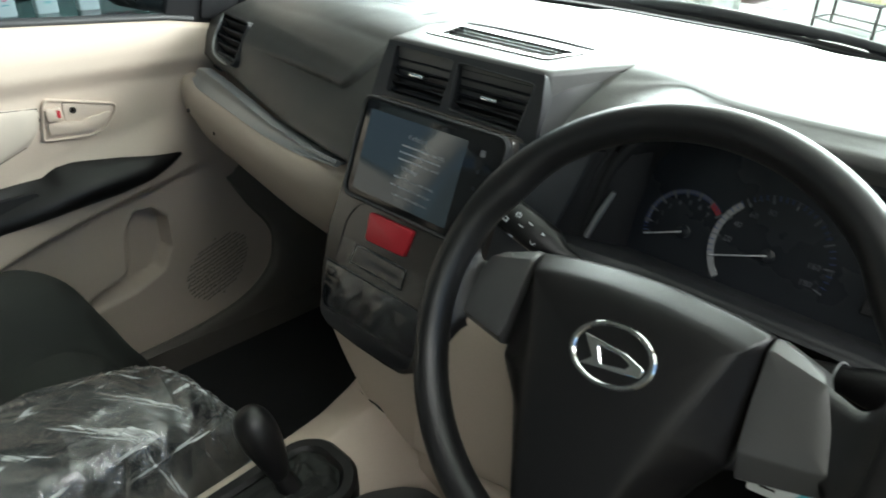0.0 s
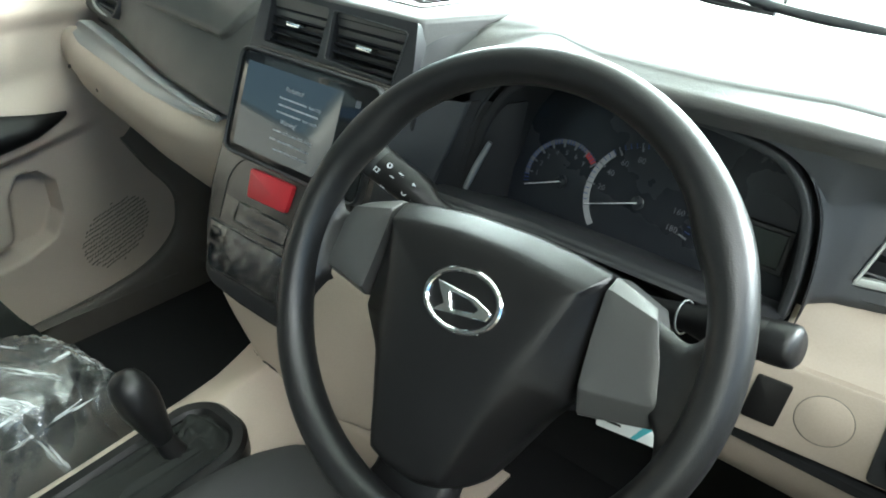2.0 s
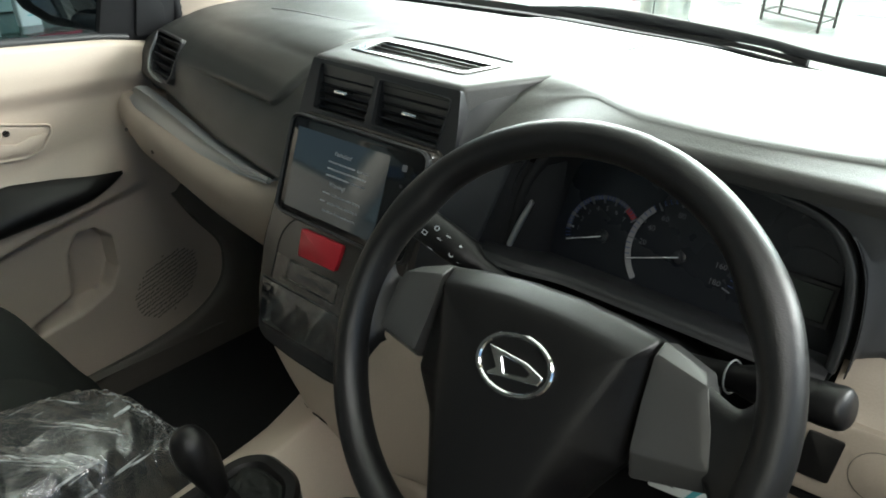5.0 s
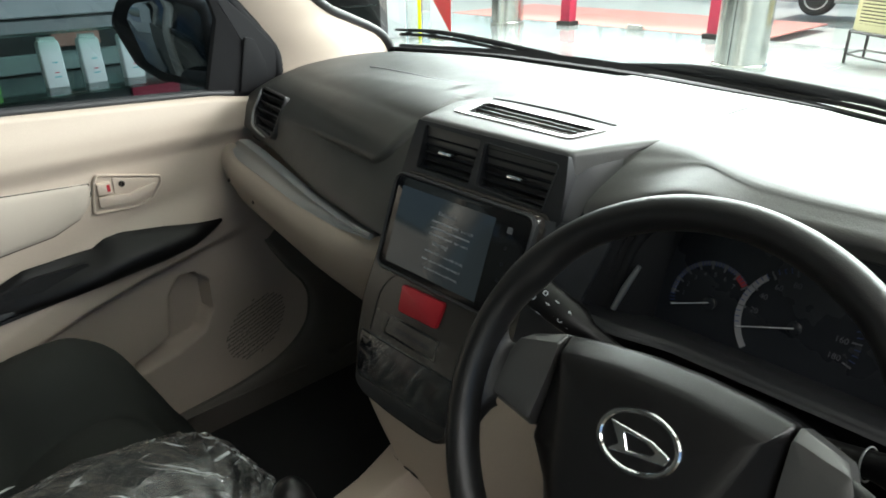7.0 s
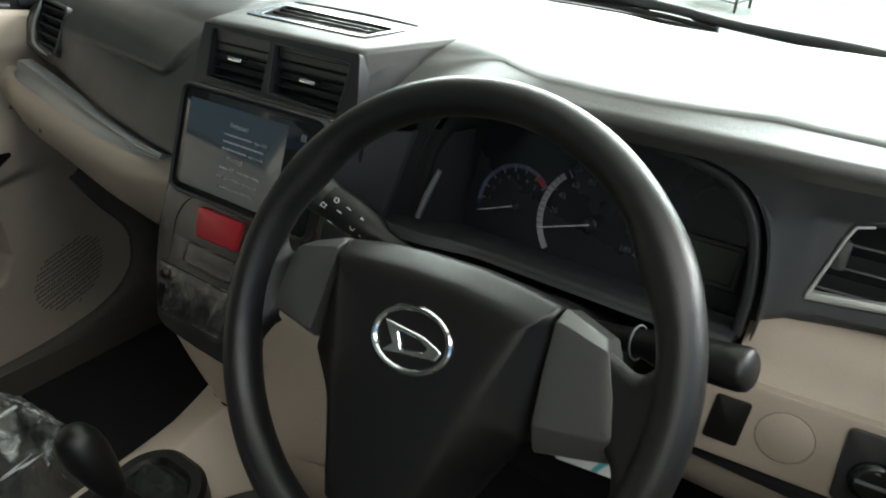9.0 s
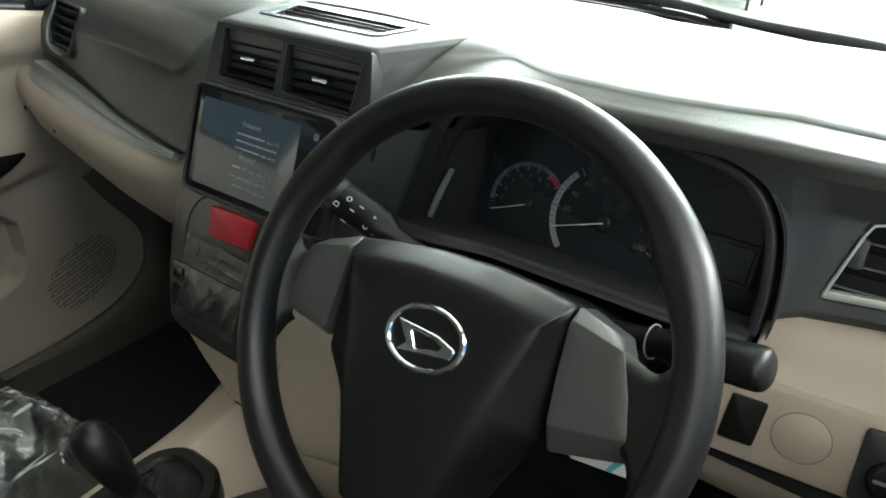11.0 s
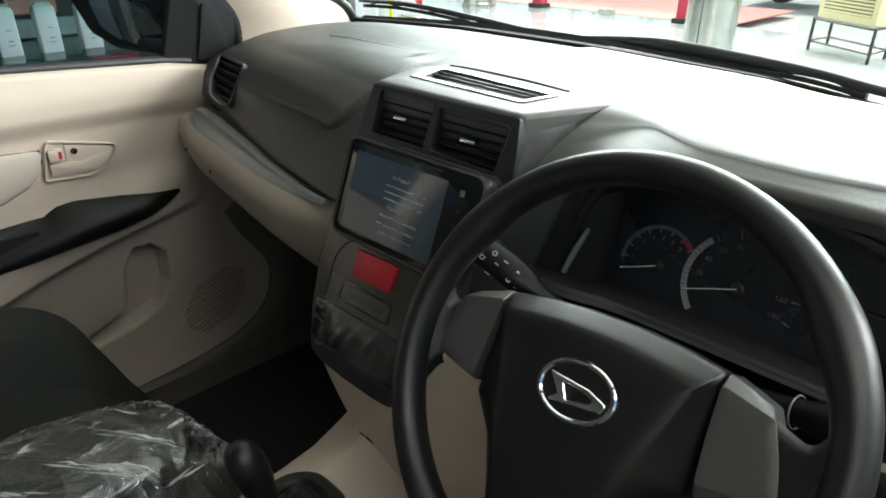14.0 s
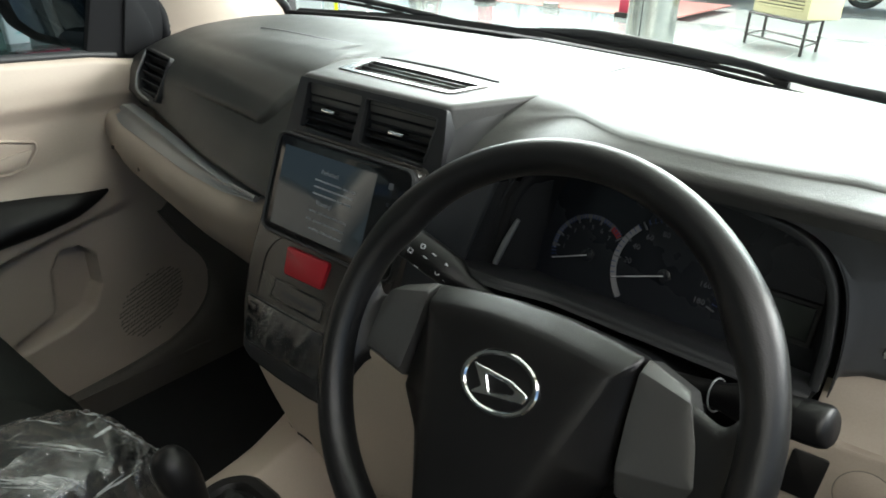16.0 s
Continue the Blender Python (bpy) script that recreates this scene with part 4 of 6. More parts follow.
for text, u, v in (("layar LCD", 0.014, -0.0405), ("layar sentuh", 0.008, -0.056), ("LCD screen while driving", -0.018, -0.0765), ("operate before operating as", -0.024, -0.0865), ("sensitivity of the touch screen", -0.029, -0.0965)):
    writing("notice_line", text, 0.0046, sf, u, v, 0.0044, NOTICE, scr)
for u0, u1, v in ((-0.034, 0.010, -0.0405), (-0.034, 0.03, -0.0482), (-0.034, 0.005, -0.056), (-0.034, -0.021, -0.0765), (-0.036, -0.027, -0.0865)):
    slab("notice_bar", box2(u0, u1, v - 0.0009, v + 0.0009), sf, 0.004, 0.0044, NOTICE, scr, "", 0.0)
slab("home_key", rounded(box2(0.077, 0.084, -0.024, -0.017), 0.001, 2), sf, 0.0032, 0.0039, DIAL, hu, "pale key mark", 0.0)
for v in (-0.04, -0.058, -0.076, -0.094):
    slab("key_mark", ring2(0.0805, v, 0.002, 10), sf, 0.0032, 0.0038, FACE, hu, "", 0.0)

# ---- instrument binnacle ----
bin_ = thing("instrument_cluster", (0.375, 0.26, 0.95), "instrument cluster with two dials under a dark hood", "instrument cluster")
# edge of the fascia round the cluster
GAP = [(0.196, 0.942), (0.204, 0.985), (0.220, 1.038), (0.258, 1.080), (0.33, 1.0925), (0.39, 1.0912), (0.4383, 1.0875), (0.4815, 1.0805), (0.5035, 1.0725), (0.5205, 1.0578), (0.5325, 1.0380), (0.5388, 1.0155), (0.5424, 0.990), (0.5436, 0.968), (0.5432, 0.944)]
GN = 90
GAPL = [tuple(p) for p in smooth_line(GAP, GN)]


def drawn_in(d):
    """The cluster's edge moved inwards by d."""
    out = []
    for i, p in enumerate(GAPL):
        a, b = Vector(GAPL[max(0, i - 1)]), Vector(GAPL[min(GN - 1, i + 1)])
        t = (b - a).normalized()
        out.append((p[0] + t.y * d, p[1] - t.x * d))
    return out


def lip_y(z):
    return 0.205 - (1.08 - z) * 0.06


g1, g2, g3 = drawn_in(0.0068), drawn_in(0.0085), drawn_in(0.0140)
# the recess round the cluster is lined black to paint its shade
rows = [[(p[0], lip_y(p[1]) + 0.001, p[1]), (p[0], lip_y(p[1]) + 0.022, p[1]), (q[0], lip_y(q[1]) + 0.022, q[1]), (q[0], lip_y(q[1]) + 0.006, q[1])] for p, q in zip(GAPL, g1)]
sheet("shadow_gap", rows, DEEP, bin_, "black lining for the shaded gap round the cluster", 0.001)
rows = []
for q, r, w in zip(g1, g2, g3):
    rows.append([(x, y, z) for x, y, z in smooth_line([(q[0], lip_y(q[1]) + 0.012, q[1]), (q[0], lip_y(q[1]) + 0.004, q[1]), (r[0], lip_y(r[1]) + 0.002, r[1]), (w[0], lip_y(w[1]) + 0.0045, w[1]), (w[0] + (0.372 - w[0]) * 0.01, lip_y(w[1]) + 0.010, w[1] + (0.985 - w[1]) * 0.01)], 15)])
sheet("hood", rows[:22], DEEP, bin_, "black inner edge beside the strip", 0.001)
sheet("hood", rows[21:], FASCIA, bin_, "charcoal bezel round the dials", 0.001)
rows = []
for w in g3:
    x0_, z0_ = w[0] + (0.372 - w[0]) * 0.01, w[1] + (0.985 - w[1]) * 0.01
    rows.append([(x0_ + (0.372 - x0_) * f, lip_y(z0_) + 0.009 + (0.272 - lip_y(z0_) - 0.009) * g, z0_ + (0.985 - z0_) * f) for f, g in ((0, 0), (0.02, 0.3), (0.05, 0.65), (0.09, 1.0))])
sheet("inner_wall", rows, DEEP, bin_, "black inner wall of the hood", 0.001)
gf = Frame((0.368, 0.262, 0.948), (1, 0, 0), (0, 0.30, 0.95))
slab("dial_panel", rounded([(-0.175, -0.04), (0.165, -0.04), (0.165, 0.06), (0.12, 0.13), (-0.07, 0.13), (-0.15, 0.09)], 0.02), gf, -0.01, -0.0015, FACE, bin_, "black dial panel", 0.0)
# lower cowl in front of the dials
rows = []
for i in range(33):
    x = 0.185 + 0.347 * i / 32
    # broad beside the wiper stalk, narrow under the speedometer
    w = 1 - step(0.225, 0.300, x)
    yf, zf = 0.188 - 0.022 * w, 0.9435 + 0.006 * w
    rows.append([(x, y, zz) for y, zz in smooth_line([(0.268, 0.918), (0.232, 0.936), (0.208, 0.9445), (yf + 0.008, zf + 0.0005), (yf + 0.003, zf - 0.001), (yf, zf - 0.005), (yf + 0.002, zf - 0.010), (0.26, 0.915)], 26)])
sheet("lower_cowl", rows, BLACK, bin_, "black ledge below the dials", 0.002)
tube("strip", [(0.217, 0.192, 0.953), (0.226, 0.196, 0.980), (0.236, 0.202, 1.006)], [0.0030, 0.0036, 0.0026], SILVER, bin_, "silver strip beside the dials", 8)


def dial(name, cu, cv, r, a0, a1, labels, majors, minors, needle, red=None, bright=None, label=""):
    d = arc_band(name, gf, cu, cv, r - 0.0035, r, a0 - 14, a1 + 6, -0.0012, 0.0006, DIAL if bright is None else FACE, bin_, label)
    if bright:
        arc_band("scale_band", gf, cu, cv, r - 0.0062, r, *bright, 0.0, 0.0012, BAND, d, "pale lit band")
    for i in range(minors + 1):
        a = radians(a0 + (a1 - a0) * i / minors)
        big = i % (minors // majors) == 0
        l, w = (0.008 if big else 0.0045), (0.0007 if big else 0.0004)
        c, s = math.cos(a), math.sin(a)
        q = [(cu + c * (r + 0.0005) - s * w, cv + s * (r + 0.0005) + c * w), (cu + c * (r + 0.0005) + s * w, cv + s * (r + 0.0005) - c * w),
             (cu + c * (r - l) + s * w, cv + s * (r - l) - c * w), (cu + c * (r - l) - s * w, cv + s * (r - l) + c * w)]
        slab("tick", q, gf, -0.001, 0.0014, DIAL if big else BLUE, d, "", 0.0)
    for text, f in labels:
        a = radians(a0 + (a1 - a0) * f)
        inner = 0.0135 if bright is None else 0.0165
        writing("number", text, 0.0072 if bright is None else 0.0082, gf, cu + math.cos(a) * (r - inner), cv + math.sin(a) * (r - inner), 0.0004, DIAL, d, align="CENTER")
    if red:
        arc_band("red_zone", gf, cu, cv, r - 0.006, r - 0.0005, *red, 0.0, 0.0011, DIALRED, d, "red zone")
    a = radians(needle)
    c, s = math.cos(a), math.sin(a)
    q = [(cu - s * 0.0006, cv + c * 0.0006), (cu + c * r * 0.95 - s * 0.0004, cv + s * r * 0.95 + c * 0.0004), (cu + c * r * 0.95 + s * 0.0004, cv + s * r * 0.95 - c * 0.0004), (cu + s * 0.0006, cv - c * 0.0006)]
    slab("needle", q, gf, 0.003, 0.0042, WHITE, d, "white needle", 0.0)
    dome("needle_cap", ring2(cu, cv, 0.007, 20), gf, [(0, -0.001), (0, 0.0025), (0.002, 0.0035)], FACE, d)
    return d


dial("rev_counter", -0.0815, 0.012, 0.0435, 200, 42, [(str(i), i / 7.5) for i in range(1, 8)], 8, 32, 201, red=(62, 44), label="rev counter with small white figures")
dial("speedometer", 0.004, 0.017, 0.0575, 200, -18, [("20", 1 / 9), ("40", 2 / 9), ("60", 3 / 9), ("80", 4 / 9), ("160", 8 / 9), ("180", 1.0)], 9, 36, 199, bright=(222, 134), label="speedometer with white figures and pale band")
arc_band("fuel_arc", gf, 0.115, 0.02, 0.040, 0.0425, 25, 110, 0.0, 0.001, FACE, bin_)
LC = box2(0.092, 0.147, -0.004, 0.038)
frame_ring("lcd_frame", LC, inset(LC, 0.006), gf, -0.001, 0.002, BLACK, bin_)
slab("lcd", inset(LC, 0.006), gf, -0.001, 0.0006, LCD, bin_, "grey-green display window", 0.0)
# wall between the stack and the binnacle
rows, dark = [], []
for i in range(14):
    z = 0.875 + 0.168 * i / 13
    t = (z - 0.875) / 0.19
    xe, ye = 0.160 + 0.060 * t, 0.163 + 0.030 * t
    x0, y0 = 0.120 + 0.029 * t, 0.160 - (1.047 - z) * 0.372
    rows.append([(x, y, z) for x, y in smooth_line([(x0, y0), ((x0 + xe) / 2, (y0 + ye) / 2 - 0.002), (xe - 0.006, ye - 0.004), (xe, ye), (xe + 0.001, ye + 0.006)], 14)])
    dark.append([(xe - 0.001, ye + 0.003, z), (xe + 0.006, ye + 0.018, z), (0.224 + 0.022 * t, 0.206 + 0.012 * t, z), (0.232 + 0.022 * t, 0.24, z)])
sheet("side_wall", rows, FASCIA, dash, "dark grey wall beside the instruments", 0.003)
sheet("side_return", dark, DEEP, dash, "black return between wall and dials", 0.002)

# ---- right end of the dash ----
rv = Frame((0.6365, 0.254, 0.998), (1, 0.12, -0.03), (0.1, 0.30, 1))
RV = rounded([(-0.069, -0.0265), (0.062, -0.012), (0.062, 0.052), (-0.0535, 0.0380)], [0.004, 0.01, 0.01, 0.010])
RV_OUT = rounded([(-0.0865, -0.0425), (0.076, -0.028), (0.076, 0.064), (-0.0600, 0.0462)], [0.002, 0.01, 0.01, 0.016])


def right_face(x, z):
    """How far back the driver-side fascia lies."""
    ly = lerp(LIP_R, x)[0]
    yt, yb_ = lerp([(0.20, 0.206, 0.197), (0.50, 0.208, 0.199), (0.535, 0.214, 0.203), (0.56, 0.245, 0.226), (0.64, 0.273, 0.25), (0.715, 0.33, 0.28)], x)
    return float(np.interp(z, [0.945, 0.955, 0.963, 0.99, 1.04, 1.085, 1.10], [yb_ + 0.02, yb_ + 0.004, yb_, yb_ * 0.6 + yt * 0.4, yt, ly + 0.005, ly + 0.004]))


RIM = smooth_line([(0.205, 1.046), (0.235, 1.070), (0.275, 1.086), (0.33, 1.0950), (0.40, 1.0935), (0.44, 1.0930), (0.485, 1.0935), (0.53, 1.0938), (0.60, 1.0830), (0.712, 1.060)], 70) + [np.array((0.714, 1.06 - 0.102 * k / 9)) for k in range(10)] + [np.array((0.714 - 0.171 * k / 14, 0.958 - 0.005 * k / 14)) for k in range(1, 15)]
rows = []
edge_pts = [GAPL[3 + round(i * (GN - 4) / (len(RIM) - 1))] for i in range(len(RIM))]
# the outer edge is met at even angles
for p, q in zip(smooth_line(edge_pts[::4] + [edge_pts[-1]], len(RIM)), RIM):
    rows.append([(p[0] + (q[0] - p[0]) * f, right_face(p[0] + (q[0] - p[0]) * f, p[1] + (q[1] - p[1]) * f) if f else lip_y(p[1]), p[1] + (q[1] - p[1]) * f) for f in [k / 40 for k in range(41)]])
holed("right_fascia", rows, rv, inset(RV, -0.004), FASCIA, dash, "charcoal driver-side fascia")
frame_ring("vent_surround", RV_OUT, RV, rv, -0.03, 0.005, FASCIA, dash, "charcoal vent surround", 0.003)
v = vent("side_vent", rv, RV, 4, dash, tilt=0.009, material=BLACK, back=0.002)
slab("knob", rounded(box2(-0.060, -0.049, 0.000, 0.024), 0.003, 3), rv, -0.012, 0.000, BLACK, v, "black thumb wheel", 0.001)
tube("vent_trim", [rv.at(-0.040, 0.0395, 0.005), rv.at(-0.0515, 0.0365, 0.0055), rv.at(-0.0555, 0.028, 0.006), rv.at(-0.0625, 0.000, 0.006), rv.at(-0.0685, -0.024, 0.006)], [0.0012, 0.0014, 0.0015, 0.0015, 0.0018], PALETRIM, dash, "thin chrome edge", 8)
slab("vent_trim", rounded([(-0.0700, -0.0275), (0.064, -0.0125), (0.064, -0.0065), (-0.0680, -0.0205)], 0.001, 3), rv, -0.004, 0.0065, PALETRIM, dash, "pale satin lower edge", 0.001)
# beige driver-side lower panels
rows = []
for i in range(25):
    x = 0.538 + 0.177 * i / 24
    d = 0.10 * max(0, x - 0.56)
    rows.append([(x, y + d, z) for y, z in smooth_line([(0.26, 0.958), (0.232, 0.956), (0.215, 0.946), (0.200, 0.925), (0.186, 0.9135)], 14)])
sheet("upper_knee_panel", rows, BEIGE_DIMMED, dash, "beige knee panel", 0.005)
kf = Frame((0.604, 0.176, 0.883), (1, 0.10, 0), (0, 0.22, 1))
KN = rounded(box2(-0.098, 0.115, -0.034, 0.036), [0.012, 0.004, 0.004, 0.004])
slab("switch_panel", KN, kf, -0.03, 0.0, BEIGE_DIMMED, dash, "beige switch panel", 0.003)
slab("blank_switch", rounded([(-0.072, -0.019), (-0.045, -0.019), (-0.042, 0.021), (-0.069, 0.021)], 0.003, 4), kf, -0.002, 0.002, HUB, dash, "charcoal blank switch cover", 0.001)
# thin dark ring paints the shaded groove round the blank
frame_ring("round_blank", ring2(-0.0145, 0.002, 0.0216, 48), ring2(-0.0145, 0.002, 0.0206, 48), kf, -0.001, 0.0002, BEIGE_SHADE, dash, "beige round blanking plate", 0.0003)
dome("round_blank_face", ring2(-0.0145, 0.002, 0.0205, 40), kf, [(0, -0.001), (0, 0.0004), (0.001, 0.001)], BEIGE_DIMMED, dash)
ms = slab("mirror_switch", rounded([(0.025, -0.031), (0.072, -0.031), (0.070, 0.030), (0.023, 0.030)], 0.005, 4), kf, -0.002, 0.003, BLACK, dash, "black mirror adjuster switch", 0.0015)
dome("knob", ring2(0.048, -0.006, 0.0165, 32), kf, [(0, 0.002), (0, 0.006), (0.002, 0.009), (0.005, 0.0095)], GLOSS, ms, "black round adjuster knob")
slab("selector", rounded(box2(0.050, 0.068, 0.013, 0.025), 0.005, 4), kf, 0.002, 0.008, GLOSS, ms, "", 0.002)
slab("label_bar", box2(0.036, 0.060, -0.0075, -0.0045), kf, 0.009, 0.0099, DIAL, ms, "", 0.0)
for v0 in (0.004, -0.018):
    slab("arrow_mark", [(0.046, v0), (0.050, v0), (0.048, v0 + 0.002)], kf, 0.009, 0.0099, DIAL, ms, "", 0.0)
block("panel_gap", (0.50, 0.176, 0.826), (0.715, 0.23, 0.842), DEEP, dash, "dark gap under the switches")
rows = []
for i in range(22):
    x = 0.44 + 0.275 * i / 21
    rows.append([(x, y, z) for y, z in smooth_line([(0.24, 0.835), (0.188, 0.834), (0.180, 0.824), (0.190, 0.79), (0.215, 0.765), (0.27, 0.755)], 14)])
sheet("lower_knee_panel", rows, BEIGE_DIMMED, dash, "beige lower knee panel", 0.005)
# left knee panel between stack and steering column
rows = []
for i in range(19):
    x = 0.106 + 0.179 * i / 18
    d = -0.032 * max(0.0, 1 - (x - 0.106) / 0.11)
    rows.append([(x, y + d, z) for k, (y, z) in enumerate(smooth_line([(0.20, 0.898), (0.148, 0.894), (0.116, 0.878), (0.099, 0.84), (0.091, 0.76), (0.086, 0.68), (0.094, 0.667)], 22))])
sheet("knee_panel", rows, BEIGE, dash, "beige knee panel beside the stack", 0.005)
rows = []
for i in range(13):
    x = 0.09 + 0.195 * i / 12
    rows.append([(x, y, z) for y, z in smooth_line([(0.12, 0.666), (0.088, 0.662), (0.078, 0.650), (0.082, 0.60), (0.11, 0.54), (0.25, 0.52)], 14)])
sheet("knee_panel_lower", rows, BEIGE, dash, "beige lower cover", 0.005)

# ---- steering wheel ----
TH = 0.5533
wf = Frame((0.368, 0.001, 0.982), (1, 0, 0), (0, math.sin(TH), math.cos(TH)), 3.0)
sw = thing("steering_wheel", wf.at(0, 0, 0), "black moulded steering wheel with three spokes", "steering wheel")
K, S = 120, 20
# the rim stands proud of the hub
RIM_U, RIM_V, RIM_H = 0.0092, 0.0043, 0.0135
rings = []
for i in range(K):
    a = 2 * math.pi * i / K
    deg = math.degrees(a) % 360
    # thumb swells above the side spokes
    swell = sum(math.exp(-((deg - c + 180) % 360 - 180) ** 2 / 90.0) for c in (32, 148))
    rc, rt, hh = 0.1630 - 0.0015 * swell, 0.0133 + 0.0028 * swell, 0.0163
    rings.append([wf.at(RIM_U + (rc + rt * math.cos(t)) * math.cos(a), RIM_V + (rc + rt * math.cos(t)) * math.sin(a), RIM_H + hh * math.sin(t)) for t in [2 * math.pi * k / S for k in range(S)]])
rings.append(rings[0])
mesh("rim", *stack_rings(rings, False, False), WHEEL, sw, "black grained rim", 60)
HUB_HALF = [(0.014, -0.1335), (0.036, -0.1270), (0.047, -0.1165), (0.0560, -0.0965), (0.0705, -0.0650), (0.0885, -0.0370), (0.0885, 0.040), (0.0865, 0.0502), (0.058, 0.0550), (0.022, 0.0583)]
HUBO = rounded(HUB_HALF + [(-u, v) for u, v in HUB_HALF[::-1]], [0.02, 0.03, 0.04, 0.06, 0.06, 0.010, 0.006, 0.004, 0.08, 0.10] + [0.10, 0.08, 0.004, 0.006, 0.010, 0.06, 0.06, 0.04, 0.03, 0.02], 5)


def hub_ring(f, h, bow=0.0, shrink=0.0):
    """The hub's outline drawn in by f towards the wedge-shaped front face."""
    out = []
    for u, v in HUBO:
        hw = float(np.interp(v, [-0.13, -0.04, 0.05, 0.06], [0.030, 0.052, 0.079, 0.079]))
        ui = math.copysign(min(abs(u) * 0.95, hw), u)
        vi = v - 0.016 * min(1.0, max(0.0, (v - 0.02) / 0.03)) if v > 0 else v + 0.004
        uu, vv = u + (ui - u) * f, v + (vi - v) * f
        uu, vv = uu * (1 - shrink), (vv + 0.02) * (1 - shrink) - 0.02
        h2 = h - 0.012 * (1 - f) ** 2 * min(1.0, max(0.0, (-0.025 - v) / 0.035))
        out.append(wf.at(uu, vv, h2 - bow * (vv + 0.02) ** 2 / 0.01 - bow * 0.4 * uu * uu / 0.005 - 0.007 * max(0.0, (vv - 0.006) / 0.046) ** 2))
    return out


rings = [hub_ring(0.0, -0.045, 0, 0.05), hub_ring(0.0, -0.02), hub_ring(0.0, -0.003, 0.001), hub_ring(0.03, 0.0002, 0.0015), hub_ring(0.10, 0.0030, 0.002), hub_ring(0.22, 0.0060, 0.003), hub_ring(0.42, 0.0098, 0.0038), hub_ring(0.66, 0.0140, 0.004), hub_ring(0.86, 0.0172, 0.004), hub_ring(0.97, 0.0190, 0.004, 0.01), hub_ring(1.0, 0.0199, 0.004, 0.06), hub_ring(1.0, 0.0204, 0.004, 0.16), hub_ring(1.0, 0.0208, 0.004, 0.4), hub_ring(1.0, 0.0212, 0.003, 0.7)]
mesh("airbag_cover", *stack_rings(rings), HUB, sw, "black soft airbag cover", 75)
for sgn in (-1, 1):
    # face ring, its crease, and the foot that slopes away from it
    FR = [(0.0893, 0.0412), (0.1258, 0.0328), (0.1352, 0.0090), (0.1418, -0.0156), (0.0932, -0.0244), (0.0905, 0.0080)]
    FT = [(0.0890, 0.0508), (0.1212, 0.0398), (0.1362, 0.0085), (0.1440, -0.0300), (0.0945, -0.0425), (0.0905, 0.0080)]

    if sgn < 0:
        FT[3:5] = [(0.1425, -0.0210), (0.0940, -0.0305)]

    def trim_ring(f, h, d=0.0):
        pts = rounded([(a[0] + (b[0] - a[0]) * f, a[1] + (b[1] - a[1]) * f) for a, b in zip(FR, FT)], [0.003, 0.004, 0.03, 0.004, 0.003, 0.02], 4)
        pts = inset(pts, d) if d else pts
        return [wf.at(sgn * u, v, h) for u, v in pts]
    rings = [trim_ring(1.06, -0.032), trim_ring(1.0, -0.0085), trim_ring(0.97, -0.0072), trim_ring(0.12, 0.0022), trim_ring(0.03, 0.0030), trim_ring(0.0, 0.0033, 0.0006), [p.lerp(wf.at(sgn * 0.113, 0.008, 0.0040), 0.4) for p in trim_ring(0.0, 0.0036)], [p.lerp(wf.at(sgn * 0.113, 0.008, 0.0041), 0.8) for p in trim_ring(0.0, 0.0040)]]
    mesh("spoke_trim", *stack_rings(rings), SPOKE, sw, "satin dark grey spoke trim", 24)
    # moulded web that flows from the trim into the rim
    top = smooth_line([(0.117, 0.036), (0.131, 0.0300), (0.1425, 0.0262), (0.1495, 0.034), (0.1515, 0.047), (0.1525, 0.0655)], 22)
    low = smooth_line([(0.141, -0.029), (0.1445, -0.033), (0.1462, -0.040), (0.1470, -0.048), (0.1480, -0.060), (0.1505, -0.070)], 22)
    rows = []
    for i, (a, b) in enumerate(zip(top, low)):
        q = i / 21
        row = []
        for k in range(23):
            w = k / 22
            u, v = (1 - w) * a + w * b
            u = sgn * (u if sgn > 0 else 0.117 + (u - 0.117) * 0.62)
            du, dv = u - RIM_U, v - RIM_V
            r = math.hypot(du, dv)
            g = 1 - q * q + q * q * 0.1555 / r
            h = 0.0005 + (RIM_H + 0.0010) * q ** 1.2 - 0.009 * abs(2 * w - 1) ** 8 * (1 - 0.5 * q)
            row.append(wf.at(RIM_U + du * g, RIM_V + dv * g, h))
        rows.append(row if sgn > 0 else row[::-1])
    sheet("spoke_root", rows, WHEEL, sw, "", 0.012, 75)
LS = rounded([(-0.034, -0.105), (0.034, -0.105), (0.034, -0.140), (0.046, -0.165), (-0.046, -0.165), (-0.034, -0.140)], [0.0, 0.0, 0.012, 0.004, 0.004, 0.012], 6)
dome("lower_spoke", LS, wf, [(0.002, -0.024), (0, -0.012), (0.002, -0.004), (0.008, 0.0)], WHEEL, sw)
dome("back_cover", rounded([(-0.06, -0.07), (0.06, -0.07), (0.08, 0.04), (-0.08, 0.04)], 0.03), wf, [(0.035, -0.06), (0.012, -0.045), (0.006, -0.02)], BLACK, sw)
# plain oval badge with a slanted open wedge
ef = Frame(wf.at(0.0045, -0.0008, 0.0), wf.u, wf.v - wf.n * 0.04, 2.0)
EO, EI = ring2(0.0, 0.0, 0.0315, 56, 0.72), ring2(0.0, 0.0, 0.0268, 56, 0.70)
eh = 0.0205
em = frame_ring("badge", EO, EI, ef, eh - 0.006, eh + 0.0028, CHROME, sw, "chrome oval badge with a slanted wedge", 0.0012)
slab("badge_ground", ring2(0, 0, 0.027, 40, 0.70), ef, eh - 0.004, eh - 0.0002, HUB, em, "", 0.0)
